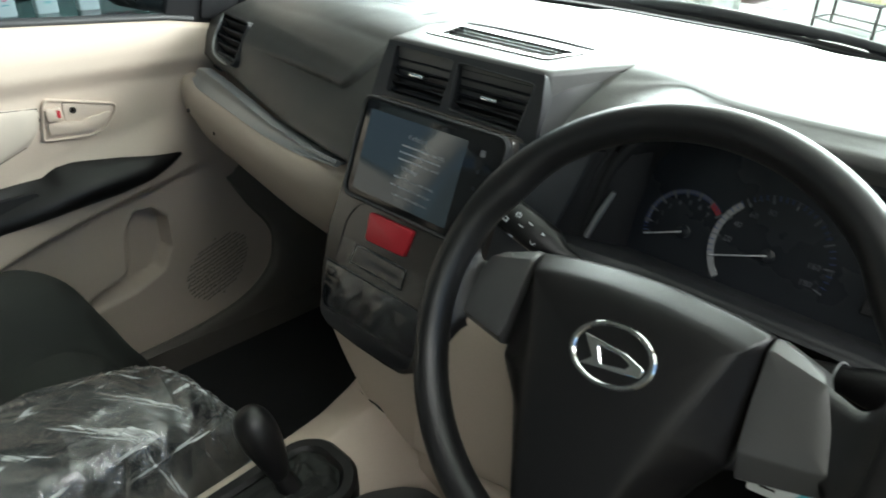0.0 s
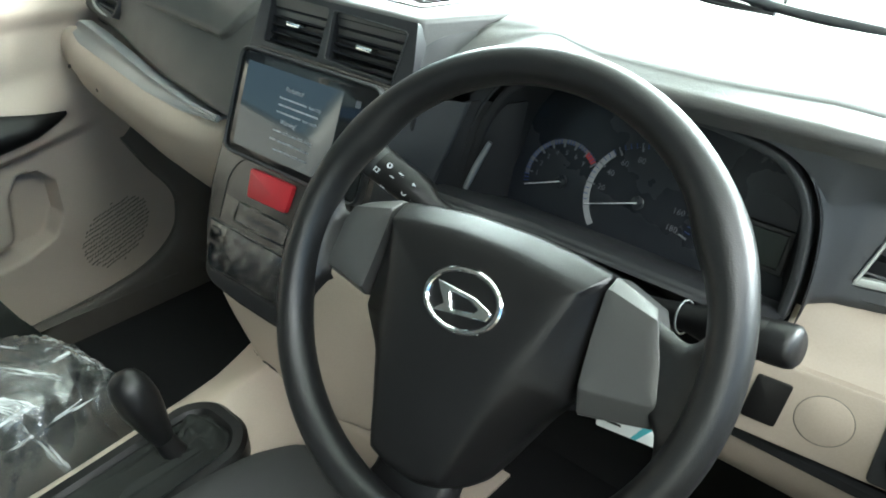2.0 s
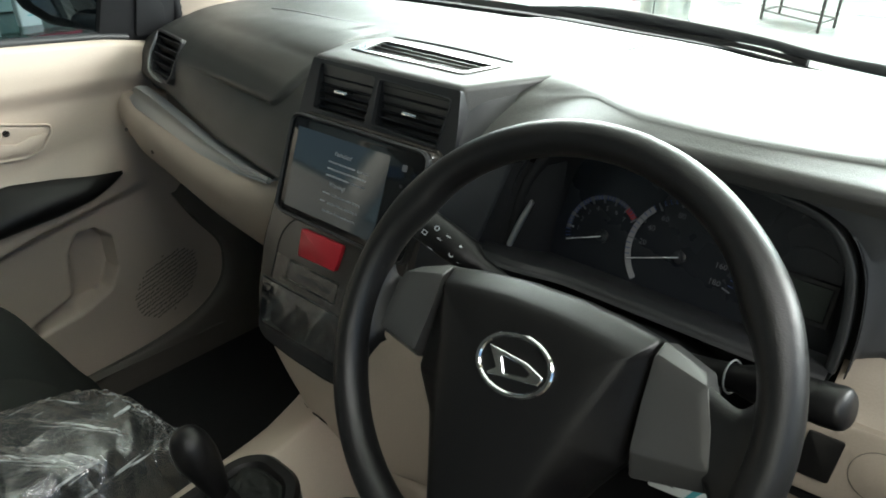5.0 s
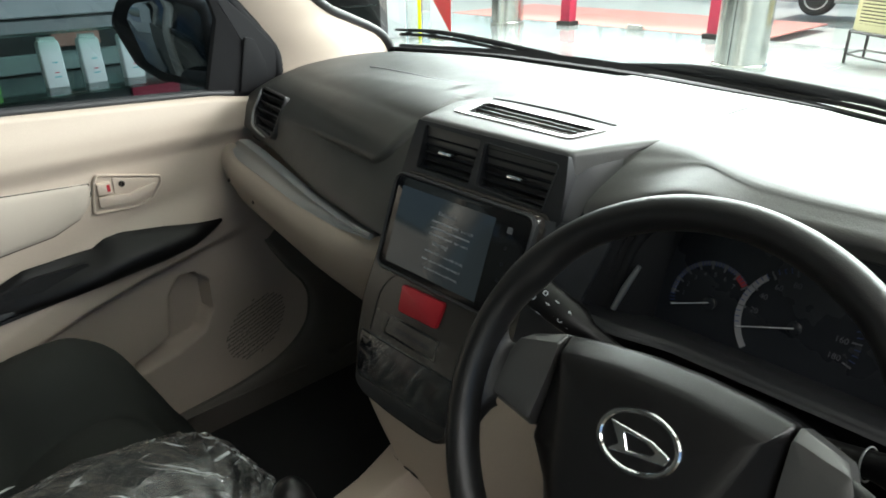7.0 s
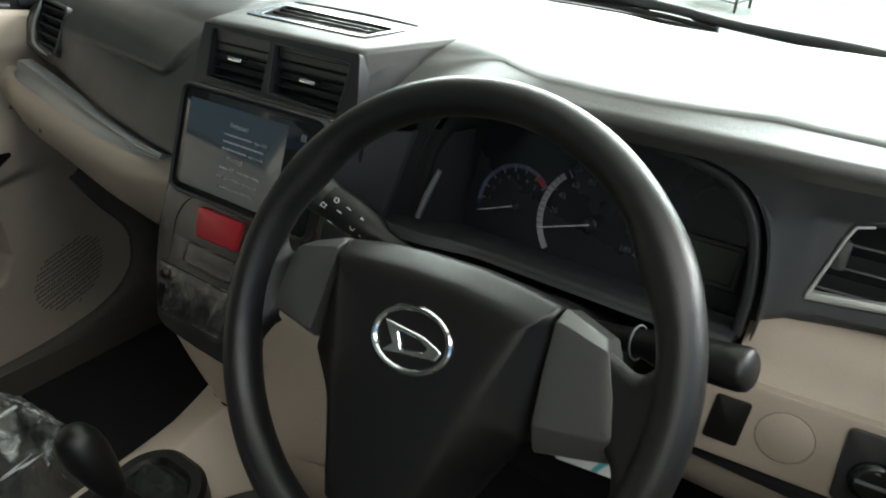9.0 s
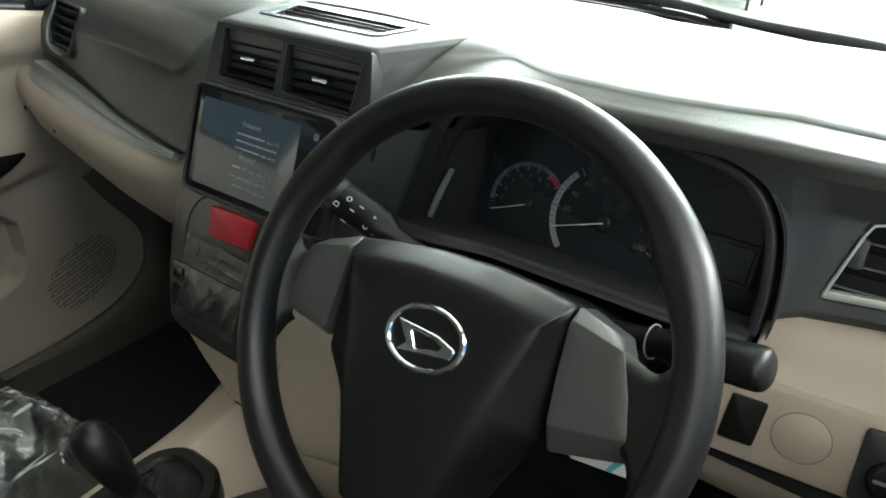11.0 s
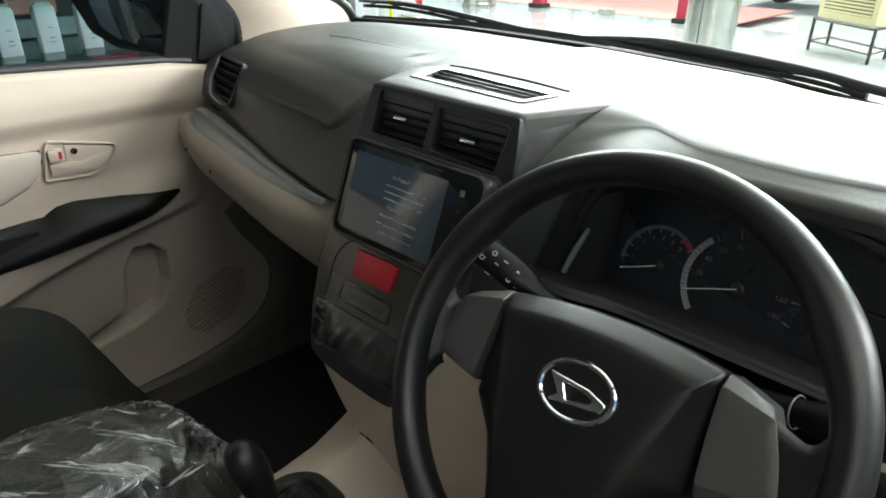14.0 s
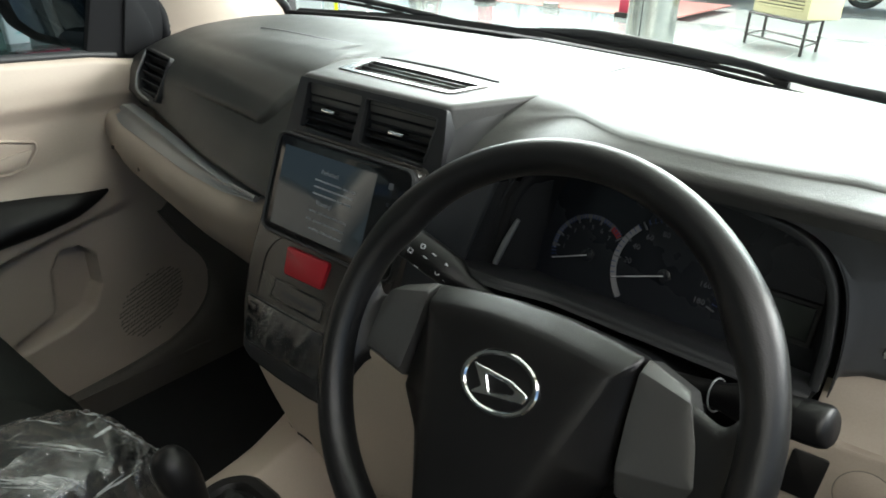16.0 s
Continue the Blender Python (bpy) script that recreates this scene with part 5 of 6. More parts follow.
WD = [(-0.0235, 0.0085), (0.010, 0.0045), (0.0255, -0.0015), (0.0225, -0.0080), (-0.020, -0.0125), (-0.0125, -0.0058)]
WI = [(-0.0105, 0.0035), (0.006, 0.0016), (0.0145, -0.0022), (0.012, -0.0052), (-0.0045, -0.0080), (-0.0065, -0.004)]
frame_ring("wedge", rounded(WD, [0.001, 0.008, 0.003, 0.001, 0.001, 0.001], 4), rounded(WI, [0.001, 0.006, 0.001, 0.001, 0.001, 0.001], 4), ef, eh - 0.003, eh + 0.0025, CHROME, em, "", 0.0008)

# column, stalks, ignition and key tag
col = thing("steering_column", (0.368, 0.12, 0.92), "black steering column shroud", "steering column")
ax = -wf.n
rings = []
for d, w, h in ((0.035, 0.058, 0.046), (0.06, 0.072, 0.055), (0.12, 0.082, 0.060), (0.20, 0.085, 0.065), (0.28, 0.08, 0.07)):
    c = wf.o + ax * d
    rings.append([c + wf.u * w * math.copysign(abs(math.cos(t)) ** 0.7, math.cos(t)) + wf.v * (h * math.copysign(abs(math.sin(t)) ** 0.7, math.sin(t)) - 0.014) for t in [2 * math.pi * k / 28 for k in range(28)]])
mesh("shroud", *stack_rings(rings), DEEP, col, "black grained shroud", 50)


def stalk(name, root, tip, r0, r1, label, cap, flat=0.72):
    """A lever with a flattened grip and an end cap."""
    s = thing(name, root, label, "stalk", "stalks on the steering column")
    root, tip = Vector(root), Vector(tip)
    pts = [root.lerp(tip, t) for t in (0, 0.25, 0.45, 0.55, 0.75, 0.93, 1.0)]
    tube("lever", pts, [r0 * 0.8, r0 * 0.85, r0, r1 * 0.97, r1, r1, r1 * 0.8], HUB, s, "black lever", 16, flat=flat, up=(0, -0.5, 1))
    e = (tip - root).normalized()
    tube("end_cap", [tip - e * 0.013, tip - e * 0.010, tip + e * 0.001, tip + e * 0.004, tip + e * 0.006], [r1 * 1.0, r1 * 1.03, r1 * 1.03, r1 * 0.96, r1 * 0.80], cap, s, "", 16, flat=flat, up=(0, -0.5, 1))
    return s


ls = stalk("wiper_stalk", (0.305, 0.110, 0.955), (0.178, 0.095, 1.004), 0.009, 0.0175, "black wiper stalk with small white symbols", BLACK)
rs = stalk("light_stalk", (0.44, 0.11, 0.960), (0.556, 0.086, 0.994), 0.011, 0.0148, "black light stalk with a rounded end cap", WHEEL, 0.95)
rd, rt2 = Vector((0.44, 0.11, 0.960)), Vector((0.558, 0.086, 0.994))
ra = (rt2 - rd).normalized()
rs_u = ra.orthogonal().normalized()
rs_v = ra.cross(rs_u)
tube("collar_ring", [rd.lerp(rt2, 0.385) + rs_u * 0.0125 * math.cos(q) + rs_v * 0.0115 * math.sin(q) for q in [2 * math.pi * k / 32 for k in range(32)]], 0.0008, SILVER, rs, "thin bright ring", 6, closed=True)
lf = Frame((0.2136, 0.0992, 0.9905), (0.127, 0.015, -0.049), (0.1, 0.6, 0.8))
for u, v, k in ((-0.014, 0.004, 0), (0.0, 0.004, 1), (0.016, 0.003, 2), (-0.022, -0.006, 3), (-0.006, -0.003, 1), (0.012, -0.008, 0), (0.022, -0.010, 2), (0.004, -0.009, 1), (-0.02, -0.013, 1), (-0.010, -0.014, 3)):
    hgt = 0.0132 - v * v / 0.03
    if k == 0:
        frame_ring("symbol", ring2(u, v, 0.0025, 12), ring2(u, v, 0.0018, 12), lf, hgt, hgt + 0.0018, GLYPH, ls, "", 0.0)
    elif k == 1:
        slab("symbol", box2(u - 0.0022, u + 0.0022, v - 0.0005, v + 0.0005), lf, hgt, hgt + 0.0018, GLYPH, ls, "", 0.0)
    elif k == 2:
        slab("symbol", [(u - 0.0018, v - 0.001), (u + 0.0018, v), (u - 0.0018, v + 0.0014)], lf, hgt, hgt + 0.0018, GLYPH, ls, "", 0.0)
    else:
        frame_ring("symbol", box2(u - 0.0025, u + 0.0025, v - 0.0021, v + 0.0021), box2(u - 0.0018, u + 0.0018, v - 0.0014, v + 0.0014), lf, hgt, hgt + 0.0018, GLYPH, ls, "", 0.0)
ig = thing("ignition_lock", (0.470, 0.08, 0.945), "small black ignition lock beside the column", "ignition lock")
igf = Frame((0.468, 0.062, 0.945), (0.75, 0.66, 0), (0.1, -0.1, 1))
dome("barrel", ring2(0, 0, 0.013, 28), igf, [(0, -0.05), (0, -0.002), (0.002, 0.0)], BLACK, ig)
frame_ring("lock_ring", ring2(0, 0, 0.0115, 32), ring2(0, 0, 0.0100, 32), igf, -0.002, 0.001, SILVER, ig, "thin bright ring", 0.0005)
slab("key_blade", box2(-0.0012, 0.0012, -0.007, 0.007), igf, -0.001, 0.014, STEEL, ig, "", 0.0)
kt = thing("key_tag", (0.485, 0.035, 0.90), "white plastic key tag with a teal stripe", "key tag")
tf = Frame((0.490, 0.032, 0.920), (1, 0.05, 0.12), (0.0, 0.45, 1))
slab("card", rounded(box2(-0.026, 0.018, -0.009, 0.011), 0.002, 3), tf, -0.001, 0.001, TAG, kt, "", 0.0004)
slab("printed_stripe", [(0.000, -0.0085), (0.004, -0.0085), (0.0175, 0.007), (0.0175, 0.0105), (0.013, 0.0105)], tf, 0.001, 0.0014, TEAL, kt, "teal printed stripe", 0.0)
for i in range(3):
    slab("print_bar", box2(-0.018, -0.008, -0.004 + i * 0.003, -0.0025 + i * 0.003), tf, 0.001, 0.0014, IRON, kt, "", 0.0)
tube("key_ring", [tf.at(-0.004 + 0.008 * math.cos(t), 0.019 + 0.008 * math.sin(t), 0.0005) for t in [2 * math.pi * k / 20 for k in range(20)]], 0.0008, CHROME, kt, "", 6, closed=True)

# ---- passenger door ----
door = thing("passenger_door", (-0.72, 0.0, 0.42), "closed front door lined with beige plastic and fabric", "car door")


def sill_z(y):
    return 1.050 - 0.055 * y + (0.0 if y < 0.2 else -0.1 * (y - 0.2))


def arm_low(y):
    return lerp([(-0.6, 0.55), (-0.312, 0.610), (-0.212, 0.656), (-0.107, 0.694), (0.004, 0.725), (0.1225, 0.749), (0.224, 0.760), (0.30, 0.766)], y)[0]


def edge_dist(y, z, poly):
    d = 9.0
    for i in range(len(poly)):
        a, b = Vector(poly[i - 1]), Vector(poly[i])
        e = b - a
        t = max(0, min(1, (Vector((y, z)) - a).dot(e) / e.length_squared))
        d = min(d, (a + e * t - Vector((y, z))).length)
    return d


POCKET = rounded([(-0.05, 0.512), (0.05, 0.531), (0.110, 0.561), (0.133, 0.605), (0.1355, 0.672), (0.105, 0.704), (0.072, 0.706), (0.045, 0.665), (0.033, 0.580), (-0.05, 0.548)], 0.012, 4)


def door_x(y, z):
    x = -0.696
    x += 0.016 * step(0.945, 0.985, z) * (1 - 0.5 * step(1.0, 1.06, z))
    lo = arm_low(y)
    fade = 1 - step(0.10, 0.24, y)
    x += 0.030 * fade * step(lo - 0.012, lo + 0.016, z) * (1 - step(lo + 0.055, lo + 0.13, z))
    x -= 0.004 * (1 - step(lo - 0.012, lo + 0.016, z))
    x += 0.012 * (1 - step(0.40, 0.50, z))
    if -0.08 < y < 0.14 and 0.48 < z < 0.72 and in_poly(y, z, POCKET):
        x -= 0.038 * step(0.0, lerp([(0.04, 0.024), (0.09, 0.007)], y)[0], edge_dist(y, z, POCKET))
    x -= 0.015 * step(0.24, 0.36, y)
    x += 0.03 * step(0.26, 0.42, y) * (1 - step(0.80, 0.9, z))
    return x


ys = [-0.62 + 1.06 * i / 240 for i in range(241)]
rows = []
for i in range(160):
    t = i / 159
    rows.append([(door_x(y, 0.40 + (sill_z(y) - 0.40) * t), y, 0.40 + (sill_z(y) - 0.40) * t) for y in ys])
for dx, dz in ((-0.006, 0.004), (-0.016, 0.006)):
    rows.append([(door_x(y, sill_z(y)) + dx, y, sill_z(y) + dz) for y in ys])
sheet("lining", rows, BEIGE, door, "beige moulded door lining", 0.006)
# fabric insert as a draped grid
top_of = lambda y: lerp([(-0.62, 0.972), (-0.055, 0.930)], y)[0]
low_of = lambda y: lerp([(-0.62, 0.815), (-0.227, 0.838), (-0.122, 0.852), (-0.075, 0.872), (-0.052, 0.90), (-0.048, 0.915)], y)[0]
rows = []
for i in range(60):
    y = -0.62 + 0.572 * i / 59
    zt, zl = top_of(y), low_of(y)
    e = step(0, 0.02, -0.046 - y)
    rows.append([(door_x(y, zl + (zt - zl) * j / 15) - 0.002 + 0.008 * e * math.sin(math.pi * j / 15) ** 0.35, y, zl + (zt - zl) * j / 15) for j in range(16)])
sheet("fabric_insert", rows, FABRIC_B, door, "beige padded fabric insert", 0.003)
groove = [(y, low_of(y)) for y in np.linspace(-0.62, -0.049, 40)] + [(y, top_of(y)) for y in np.linspace(-0.049, -0.62, 30)]
tube("insert_groove", [Vector((door_x(y, z) + 0.0012, y, z)) for y, z in groove], 0.0013, STACK, door, "", 6)
# handle recess
HB = rounded([(-0.050, 0.876), (0.024, 0.871), (0.052, 0.880), (0.072, 0.905), (0.074, 0.917), (-0.034, 0.942), (-0.040, 0.930)], [0.004, 0.012, 0.012, 0.008, 0.006, 0.006, 0.003], 5)
frame_ring("handle_bezel", inset(HB, -0.003), inset(HB, 0.001), Frame((-0.692, 0, 0), (0, 1, 0), (0, 0, 1)), -0.006, 0.0035, BEIGE, door, "beige handle bezel", 0.0015)
slab("handle_well", HB, Frame((-0.692, 0, 0), (0, 1, 0), (0, 0, 1)), -0.01, -0.0015, BEIGE, door, "", 0.0)
slab("pull_lever", rounded([(-0.040, 0.884), (0.030, 0.879), (0.054, 0.891), (0.066, 0.908), (0.03, 0.9035), (0.012, 0.898), (-0.012, 0.903), (-0.040, 0.904)], [0.004, 0.01, 0.006, 0.003, 0.01, 0.01, 0.008, 0.004], 5), Frame((-0.692, 0, 0), (0, 1, 0), (0, 0, 1)), -0.004, 0.006, BEIGE, door, "beige pull lever", 0.0008)
slab("handle_plate", rounded([(-0.011, 0.895), (0.012, 0.890), (0.04, 0.893), (0.064, 0.905), (0.070, 0.9145), (-0.010, 0.9335)], 0.003, 4), Frame((-0.692, 0, 0), (0, 1, 0), (0, 0, 1)), -0.004, 0.001, BEIGE, door, "", 0.001)
slab("lock_knob", rounded(box2(-0.040, -0.016, 0.907, 0.929), 0.004, 4), Frame((-0.692, 0, 0), (0, 1, 0), (0, 0, 1)), -0.004, 0.009, BEIGE, door, "beige lock slider", 0.003)
slab("lock_mark", rounded(box2(-0.024, -0.0185, 0.912, 0.925), 0.001, 2), Frame((-0.692, 0, 0), (0, 1, 0), (0, 0, 1)), 0.008, 0.0096, RED, door, "red lock mark", 0.0)
dome("screw", ring2(0.004, 0.919, 0.0055, 16), Frame((-0.692, 0, 0), (0, 1, 0), (0, 0, 1)), [(0, 0), (0, 0.0032), (0.0015, 0.0034), (0.003, 0.001)], STACK, door, "small screw")
# black armrest plate: a boat-shaped piece with a pull recess
ARM_T = [(-0.62, 0.775), (-0.30, 0.768), (-0.242, 0.785), (-0.185, 0.808), (-0.10, 0.813), (-0.069, 0.813), (-0.048, 0.826), (-0.02, 0.829), (0.06, 0.822), (0.13, 0.812), (0.172, 0.805)]
ARM_B = [(-0.62, 0.705), (-0.253, 0.738), (-0.114, 0.750), (0.04, 0.765), (0.10, 0.778), (0.15, 0.795), (0.172, 0.804)]
rows = []
for i in range(70):
    y = -0.62 + 0.792 * i / 69
    zt, zb3 = lerp(ARM_T, y)[0], lerp(ARM_B, y)[0]
    zt = max(zt, zb3 + 0.001)
    row = []
    for j in range(15):
        t = j / 14
        z = zb3 + (zt - zb3) * t
        lift = 0.002 + 0.022 * math.sin(math.pi * min(1.0, t * 1.0 + 0.0)) ** 0.5 * (1 - 0.55 * t) * min(1.0, (zt - zb3) / 0.04)
        row.append((max(door_x(y, z), -0.69) + lift, y, z))
    rows.append(row)
arm = sheet("armrest", rows, HUB, door, "black armrest plate", 0.004)
REC = rounded([(-0.236, 0.778), (-0.15, 0.772), (-0.085, 0.790), (-0.088, 0.801), (-0.17, 0.800), (-0.225, 0.788)], 0.006, 4)
slab("pull_recess", REC, Frame((-0.662, 0, 0), (0, 1, 0), (0, 0, 1)), -0.01, -0.0005, DEEP, arm, "dark pull recess", 0.0)
slab("window_switch", rounded(box2(0.03, 0.055, 0.789, 0.800), 0.002, 3), Frame((-0.664, 0, 0), (0, 1, 0), (0, 0, 1)), -0.01, 0.003, GLOSS, arm, "black window switch", 0.001)
slab("arm_band", rounded([(-0.62, 0.70), (-0.253, 0.733), (-0.114, 0.746), (0.04, 0.760), (0.10, 0.772), (0.10, 0.784), (0.04, 0.772), (-0.114, 0.763), (-0.253, 0.752), (-0.62, 0.735)], 0.003, 3), Frame((-0.667, 0, 0), (0, 1, 0), (0, 0, 1)), -0.01, 0.004, FASCIA, arm, "charcoal grip band", 0.003)
# speaker grille: dashes pressed through the lining
rg = random.Random(3)
gv, gfc = [], []
for i in range(28):
    for j in range(17):
        y, z = 0.145 + 0.0062 * i + 0.003 * (j % 2) + rg.uniform(-0.001, 0.001), 0.452 + 0.0088 * j + 0.3 * (0.0062 * i - 0.08) + rg.uniform(-0.001, 0.001)
        if ((y - 0.226) / 0.076) ** 2 + ((z - 0.527 - 0.3 * (y - 0.226)) / 0.066) ** 2 > 1:
            continue
        a, l, w = rg.uniform(0.3, 1.0), 0.0030, 0.0013
        k = len(gv)
        for du, dv in ((-l, -w), (l, -w), (l, w), (-l, w)):
            yy, zz = y + du * math.cos(a) - dv * math.sin(a), z + du * math.sin(a) + dv * math.cos(a)
            gv.append((door_x(yy, zz) + 0.0012, yy, zz))
        gfc.append((k, k + 1, k + 2, k + 3))
gr = mesh("speaker_grille", gv, gfc, BEIGE_SHADE, door, "speaker grille of short dark slots")
gr["kind"] = "stuff"
# the lining's rounded lower front edge: a painted shade line, then the kick trim
EDGE = smooth_line([(0.27, 0.72), (0.316, 0.645), (0.352, 0.590), (0.360, 0.545), (0.345, 0.485), (0.29, 0.440), (0.193, 0.415), (0.103, 0.404), (-0.05, 0.396)], 48)
tube("edge_shade", [(door_x(y, z) + 0.001, y, z) for y, z in EDGE], [0.0004, 0.0007, 0.001, 0.0014, 0.0018] + [0.0024] * 38 + [0.0022, 0.0018, 0.0015, 0.0012, 0.001], BEIGE_SHADE, door, "dim seal round the lining's edge", 8)
rows = []
for d, lift in ((0.002, 0.000), (0.004, 0.006), (0.008, 0.011), (0.016, 0.014), (0.035, 0.016), (0.07, 0.016), (0.12, 0.014), (0.18, 0.008)):
    row = []
    for y, z in EDGE:
        n = Vector((y - 0.16, z - 0.60 + 0.06 * (y < 0.2))).normalized() if y > 0.2 else Vector((0.1, -1.0)).normalized()
        yy, zz = y + n.x * d, max(z + n.y * d, 0.386)
        row.append((min(door_x(min(yy, 0.40), zz), -0.685) + lift, yy, zz))
    rows.append(row)
# beige trim coloured dark to carry the footwell's shade
sheet("kick_trim", rows, BEIGE_SHADE, body, "beige trim round the door opening, its shade in the colour", 0.004)
# window, sill seal, frame and corner cover
tube("sill_seal", [(-0.712, y, sill_z(y) + 0.010) for y in np.linspace(-0.62, 0.25, 30)], 0.010, BLACK, door, "black window seal", 10, flat=0.8)
wy = [-0.62 + 0.96 * i / 20 for i in range(21)]
sheet("window_pane", [[(-0.722 + 0.28 * (z - 1.04), y, z) for y in wy] for z in (1.03, 1.2, 1.4, 1.6)], TINT, door, "smoked window pane")
CORN = [(0.195, 1.030), (0.218, 1.19), (0.18, 1.29), (0.24, 1.225), (0.285, 1.185), (0.34, 1.13), (0.352, 1.075), (0.35, 1.02)]
slab("corner_cover", rounded([(y, z - 1.04) for y, z in CORN], [0.01, 0.03, 0.004, 0.03, 0.03, 0.03, 0.03, 0.004], 5), Frame((-0.712, 0, 1.04), (0, 1, 0), (0.28, 0, 1)), -0.012, 0.002, DEEP, door, "black corner cover with mirror mount", 0.003)
slab("corner_inset", rounded([(0.265, 0.0), (0.272, 0.115), (0.294, 0.105), (0.322, 0.05), (0.327, 0.0)], 0.008, 4), Frame((-0.706, 0, 1.04), (0, 1, 0), (0.28, 0, 1)), -0.004, 0.0015, DEEP, door, "", 0.001)
fr_pts = smooth_line([(-0.712, 0.350, 1.04), (-0.705, 0.354, 1.08), (-0.70, 0.340, 1.125), (-0.687, 0.280, 1.187), (-0.66, 0.195, 1.275), (-0.625, 0.03, 1.40), (-0.59, -0.17, 1.53), (-0.565, -0.35, 1.59)], 26)
tube("frame_seal", fr_pts, 0.011, DEEP, door, "black door frame seal", 10)

# ---- door mirror outside the window ----
dm = thing("door_mirror", (-0.92, 0.24, 1.03), "black outside mirror with a rounded housing", "mirror")
mf = Frame((-0.985, 0.222, 1.108), (0.735, 0.678, 0), (0, -0.05, 1))
MO = rounded([(-0.088, 0.050), (-0.050, -0.040), (0.000, -0.072), (0.105, -0.088), (0.135, -0.07), (0.135, 0.085), (0.05, 0.115), (-0.06, 0.105)], [0.03, 0.04, 0.05, 0.03, 0.02, 0.03, 0.06, 0.05], 7)
MG = rounded([(-0.046, 0.060), (-0.022, -0.028), (0.010, -0.052), (0.078, -0.070), (0.112, -0.06), (0.118, 0.078), (0.04, 0.10), (-0.03, 0.09)], [0.02, 0.03, 0.03, 0.02, 0.02, 0.03, 0.05, 0.03], 7)
dome("housing", MO, mf, [(0.035, -0.075), (0.012, -0.055), (0.0, -0.02), (0.0, 0.004), (0.006, 0.010), (0.014, 0.012)], DEEP, dm, "black plastic housing")
slab("mirror_glass", MG, mf, 0.004, 0.0135, MIRROR, dm, "blue-grey mirror glass", 0.001)
tube("mirror_arm", [(-0.93, 0.26, 1.045), (-0.80, 0.285, 1.045), (-0.72, 0.27, 1.06)], [0.02, 0.024, 0.03], BLACK, dm, "black mirror foot", 12, flat=0.8)

# ---- seats ----


def seat(name, x0, x1, front, mid_top, out_top, in_top, y_back, material, label, flip=False):
    """A cushion with raised bolsters, its base and backrest. front: (y, drop) from the top edge down."""
    s = thing(name, ((x0 + x1) / 2, y_back / 2, 0.36), label, "car seat", "front seats")
    rows = []
    for i in range(49):
        t = i / 48
        x = x0 + (x1 - x0) * t
        lift = lerp([(0, out_top - 0.09), (0.05, out_top - 0.025), (0.14, out_top), (0.24, out_top - 0.012), (0.36, mid_top), (0.64, mid_top), (0.78, in_top - 0.008), (0.88, in_top), (0.95, in_top - 0.02), (1, in_top - 0.08)], 1 - t if flip else t)[0]
        e = abs(2 * t - 1)
        back = 0.03 * step(0.7, 1.0, e)
        row = []
        for y, d in smooth_line([(y_back, 0.05), (y_back + 0.25, 0.02)] + front, 40):
            row.append((x, y - back, lift - d + 0.003 * noise.noise(Vector((x * 14, y * 14, d * 20)))))
        rows.append(row)
    sheet("cushion", rows, material, s, "", 0.02)
    y1 = front[-1][0]
    block("seat_base", (x0 + 0.03, y_back, 0.34), (x1 - 0.03, y1 - 0.10, mid_top - 0.10), BLACK_F, s, "black seat base", 0.02)
    for t in (0.34, 0.66):
        x = x0 + (x1 - x0) * t
        tube("seam", [(x, yy, mid_top + 0.001) for yy in np.linspace(y_back + 0.1, front[0][0], 8)], 0.002, BLACK_F, s, "", 6)
    block("backrest", (x0 + 0.03, y_back - 0.14, mid_top - 0.08), (x1 - 0.03, y_back - 0.0, 1.22), material, s, "", 0.05)
    return s


seat("passenger_seat", -0.62, -0.10, [(-0.32, 0.042), (-0.245, 0.008), (-0.195, 0.0), (-0.160, 0.008), (-0.122, 0.045), (-0.088, 0.120), (-0.050, 0.207), (-0.026, 0.265), (-0.026, 0.36)], 0.625, 0.716, 0.64, -0.66, BLACK_F, "black fabric passenger seat partly under plastic wrap")
seat("driver_seat", 0.082, 0.62, [(-0.20, 0.0), (-0.08, 0.002), (0.0, 0.02), (0.04, 0.06), (0.05, 0.13), (0.02, 0.3)], 0.655, 0.668, 0.672, -0.62, GREY_F, "dark grey fabric driver seat", True)

# clear wrap lying over the inner half of the passenger seat
wrap = thing("plastic_wrap", (-0.2, -0.2, 0.66), "crumpled clear plastic wrap over the passenger seat", "plastic wrap")


def fold(q, p, z):
    """A sharp long fold along p, where the noise crosses zero."""
    return max(0.0, 1 - 3.2 * abs(noise.noise(Vector((q, p, z)))))


def crumple(x, l, front):
    """Folds of the film: along the seat on top, slanting where it hangs over the front edge."""
    a = noise.noise(Vector((x * 7, l * 7, 1.3)))
    th = 0.69 - 1.25 * front
    p, q = x * math.cos(th) + l * math.sin(th), l * math.cos(th) - x * math.sin(th)
    q += 0.012 * noise.noise(Vector((x * 15, l * 15, 6.0)))
    gate = 0.4 + 0.6 * max(0.0, noise.noise(Vector((x * 9, l * 9, 3.0))) + 0.4)
    return 0.012 * a + gate * (0.008 * fold(q * 20, p * 4, 4.1) ** 1.5 + 0.006 * fold(q * 44, p * 6, 8.7) ** 1.5 + 0.003 * fold(q * 95, p * 11, 2.3))


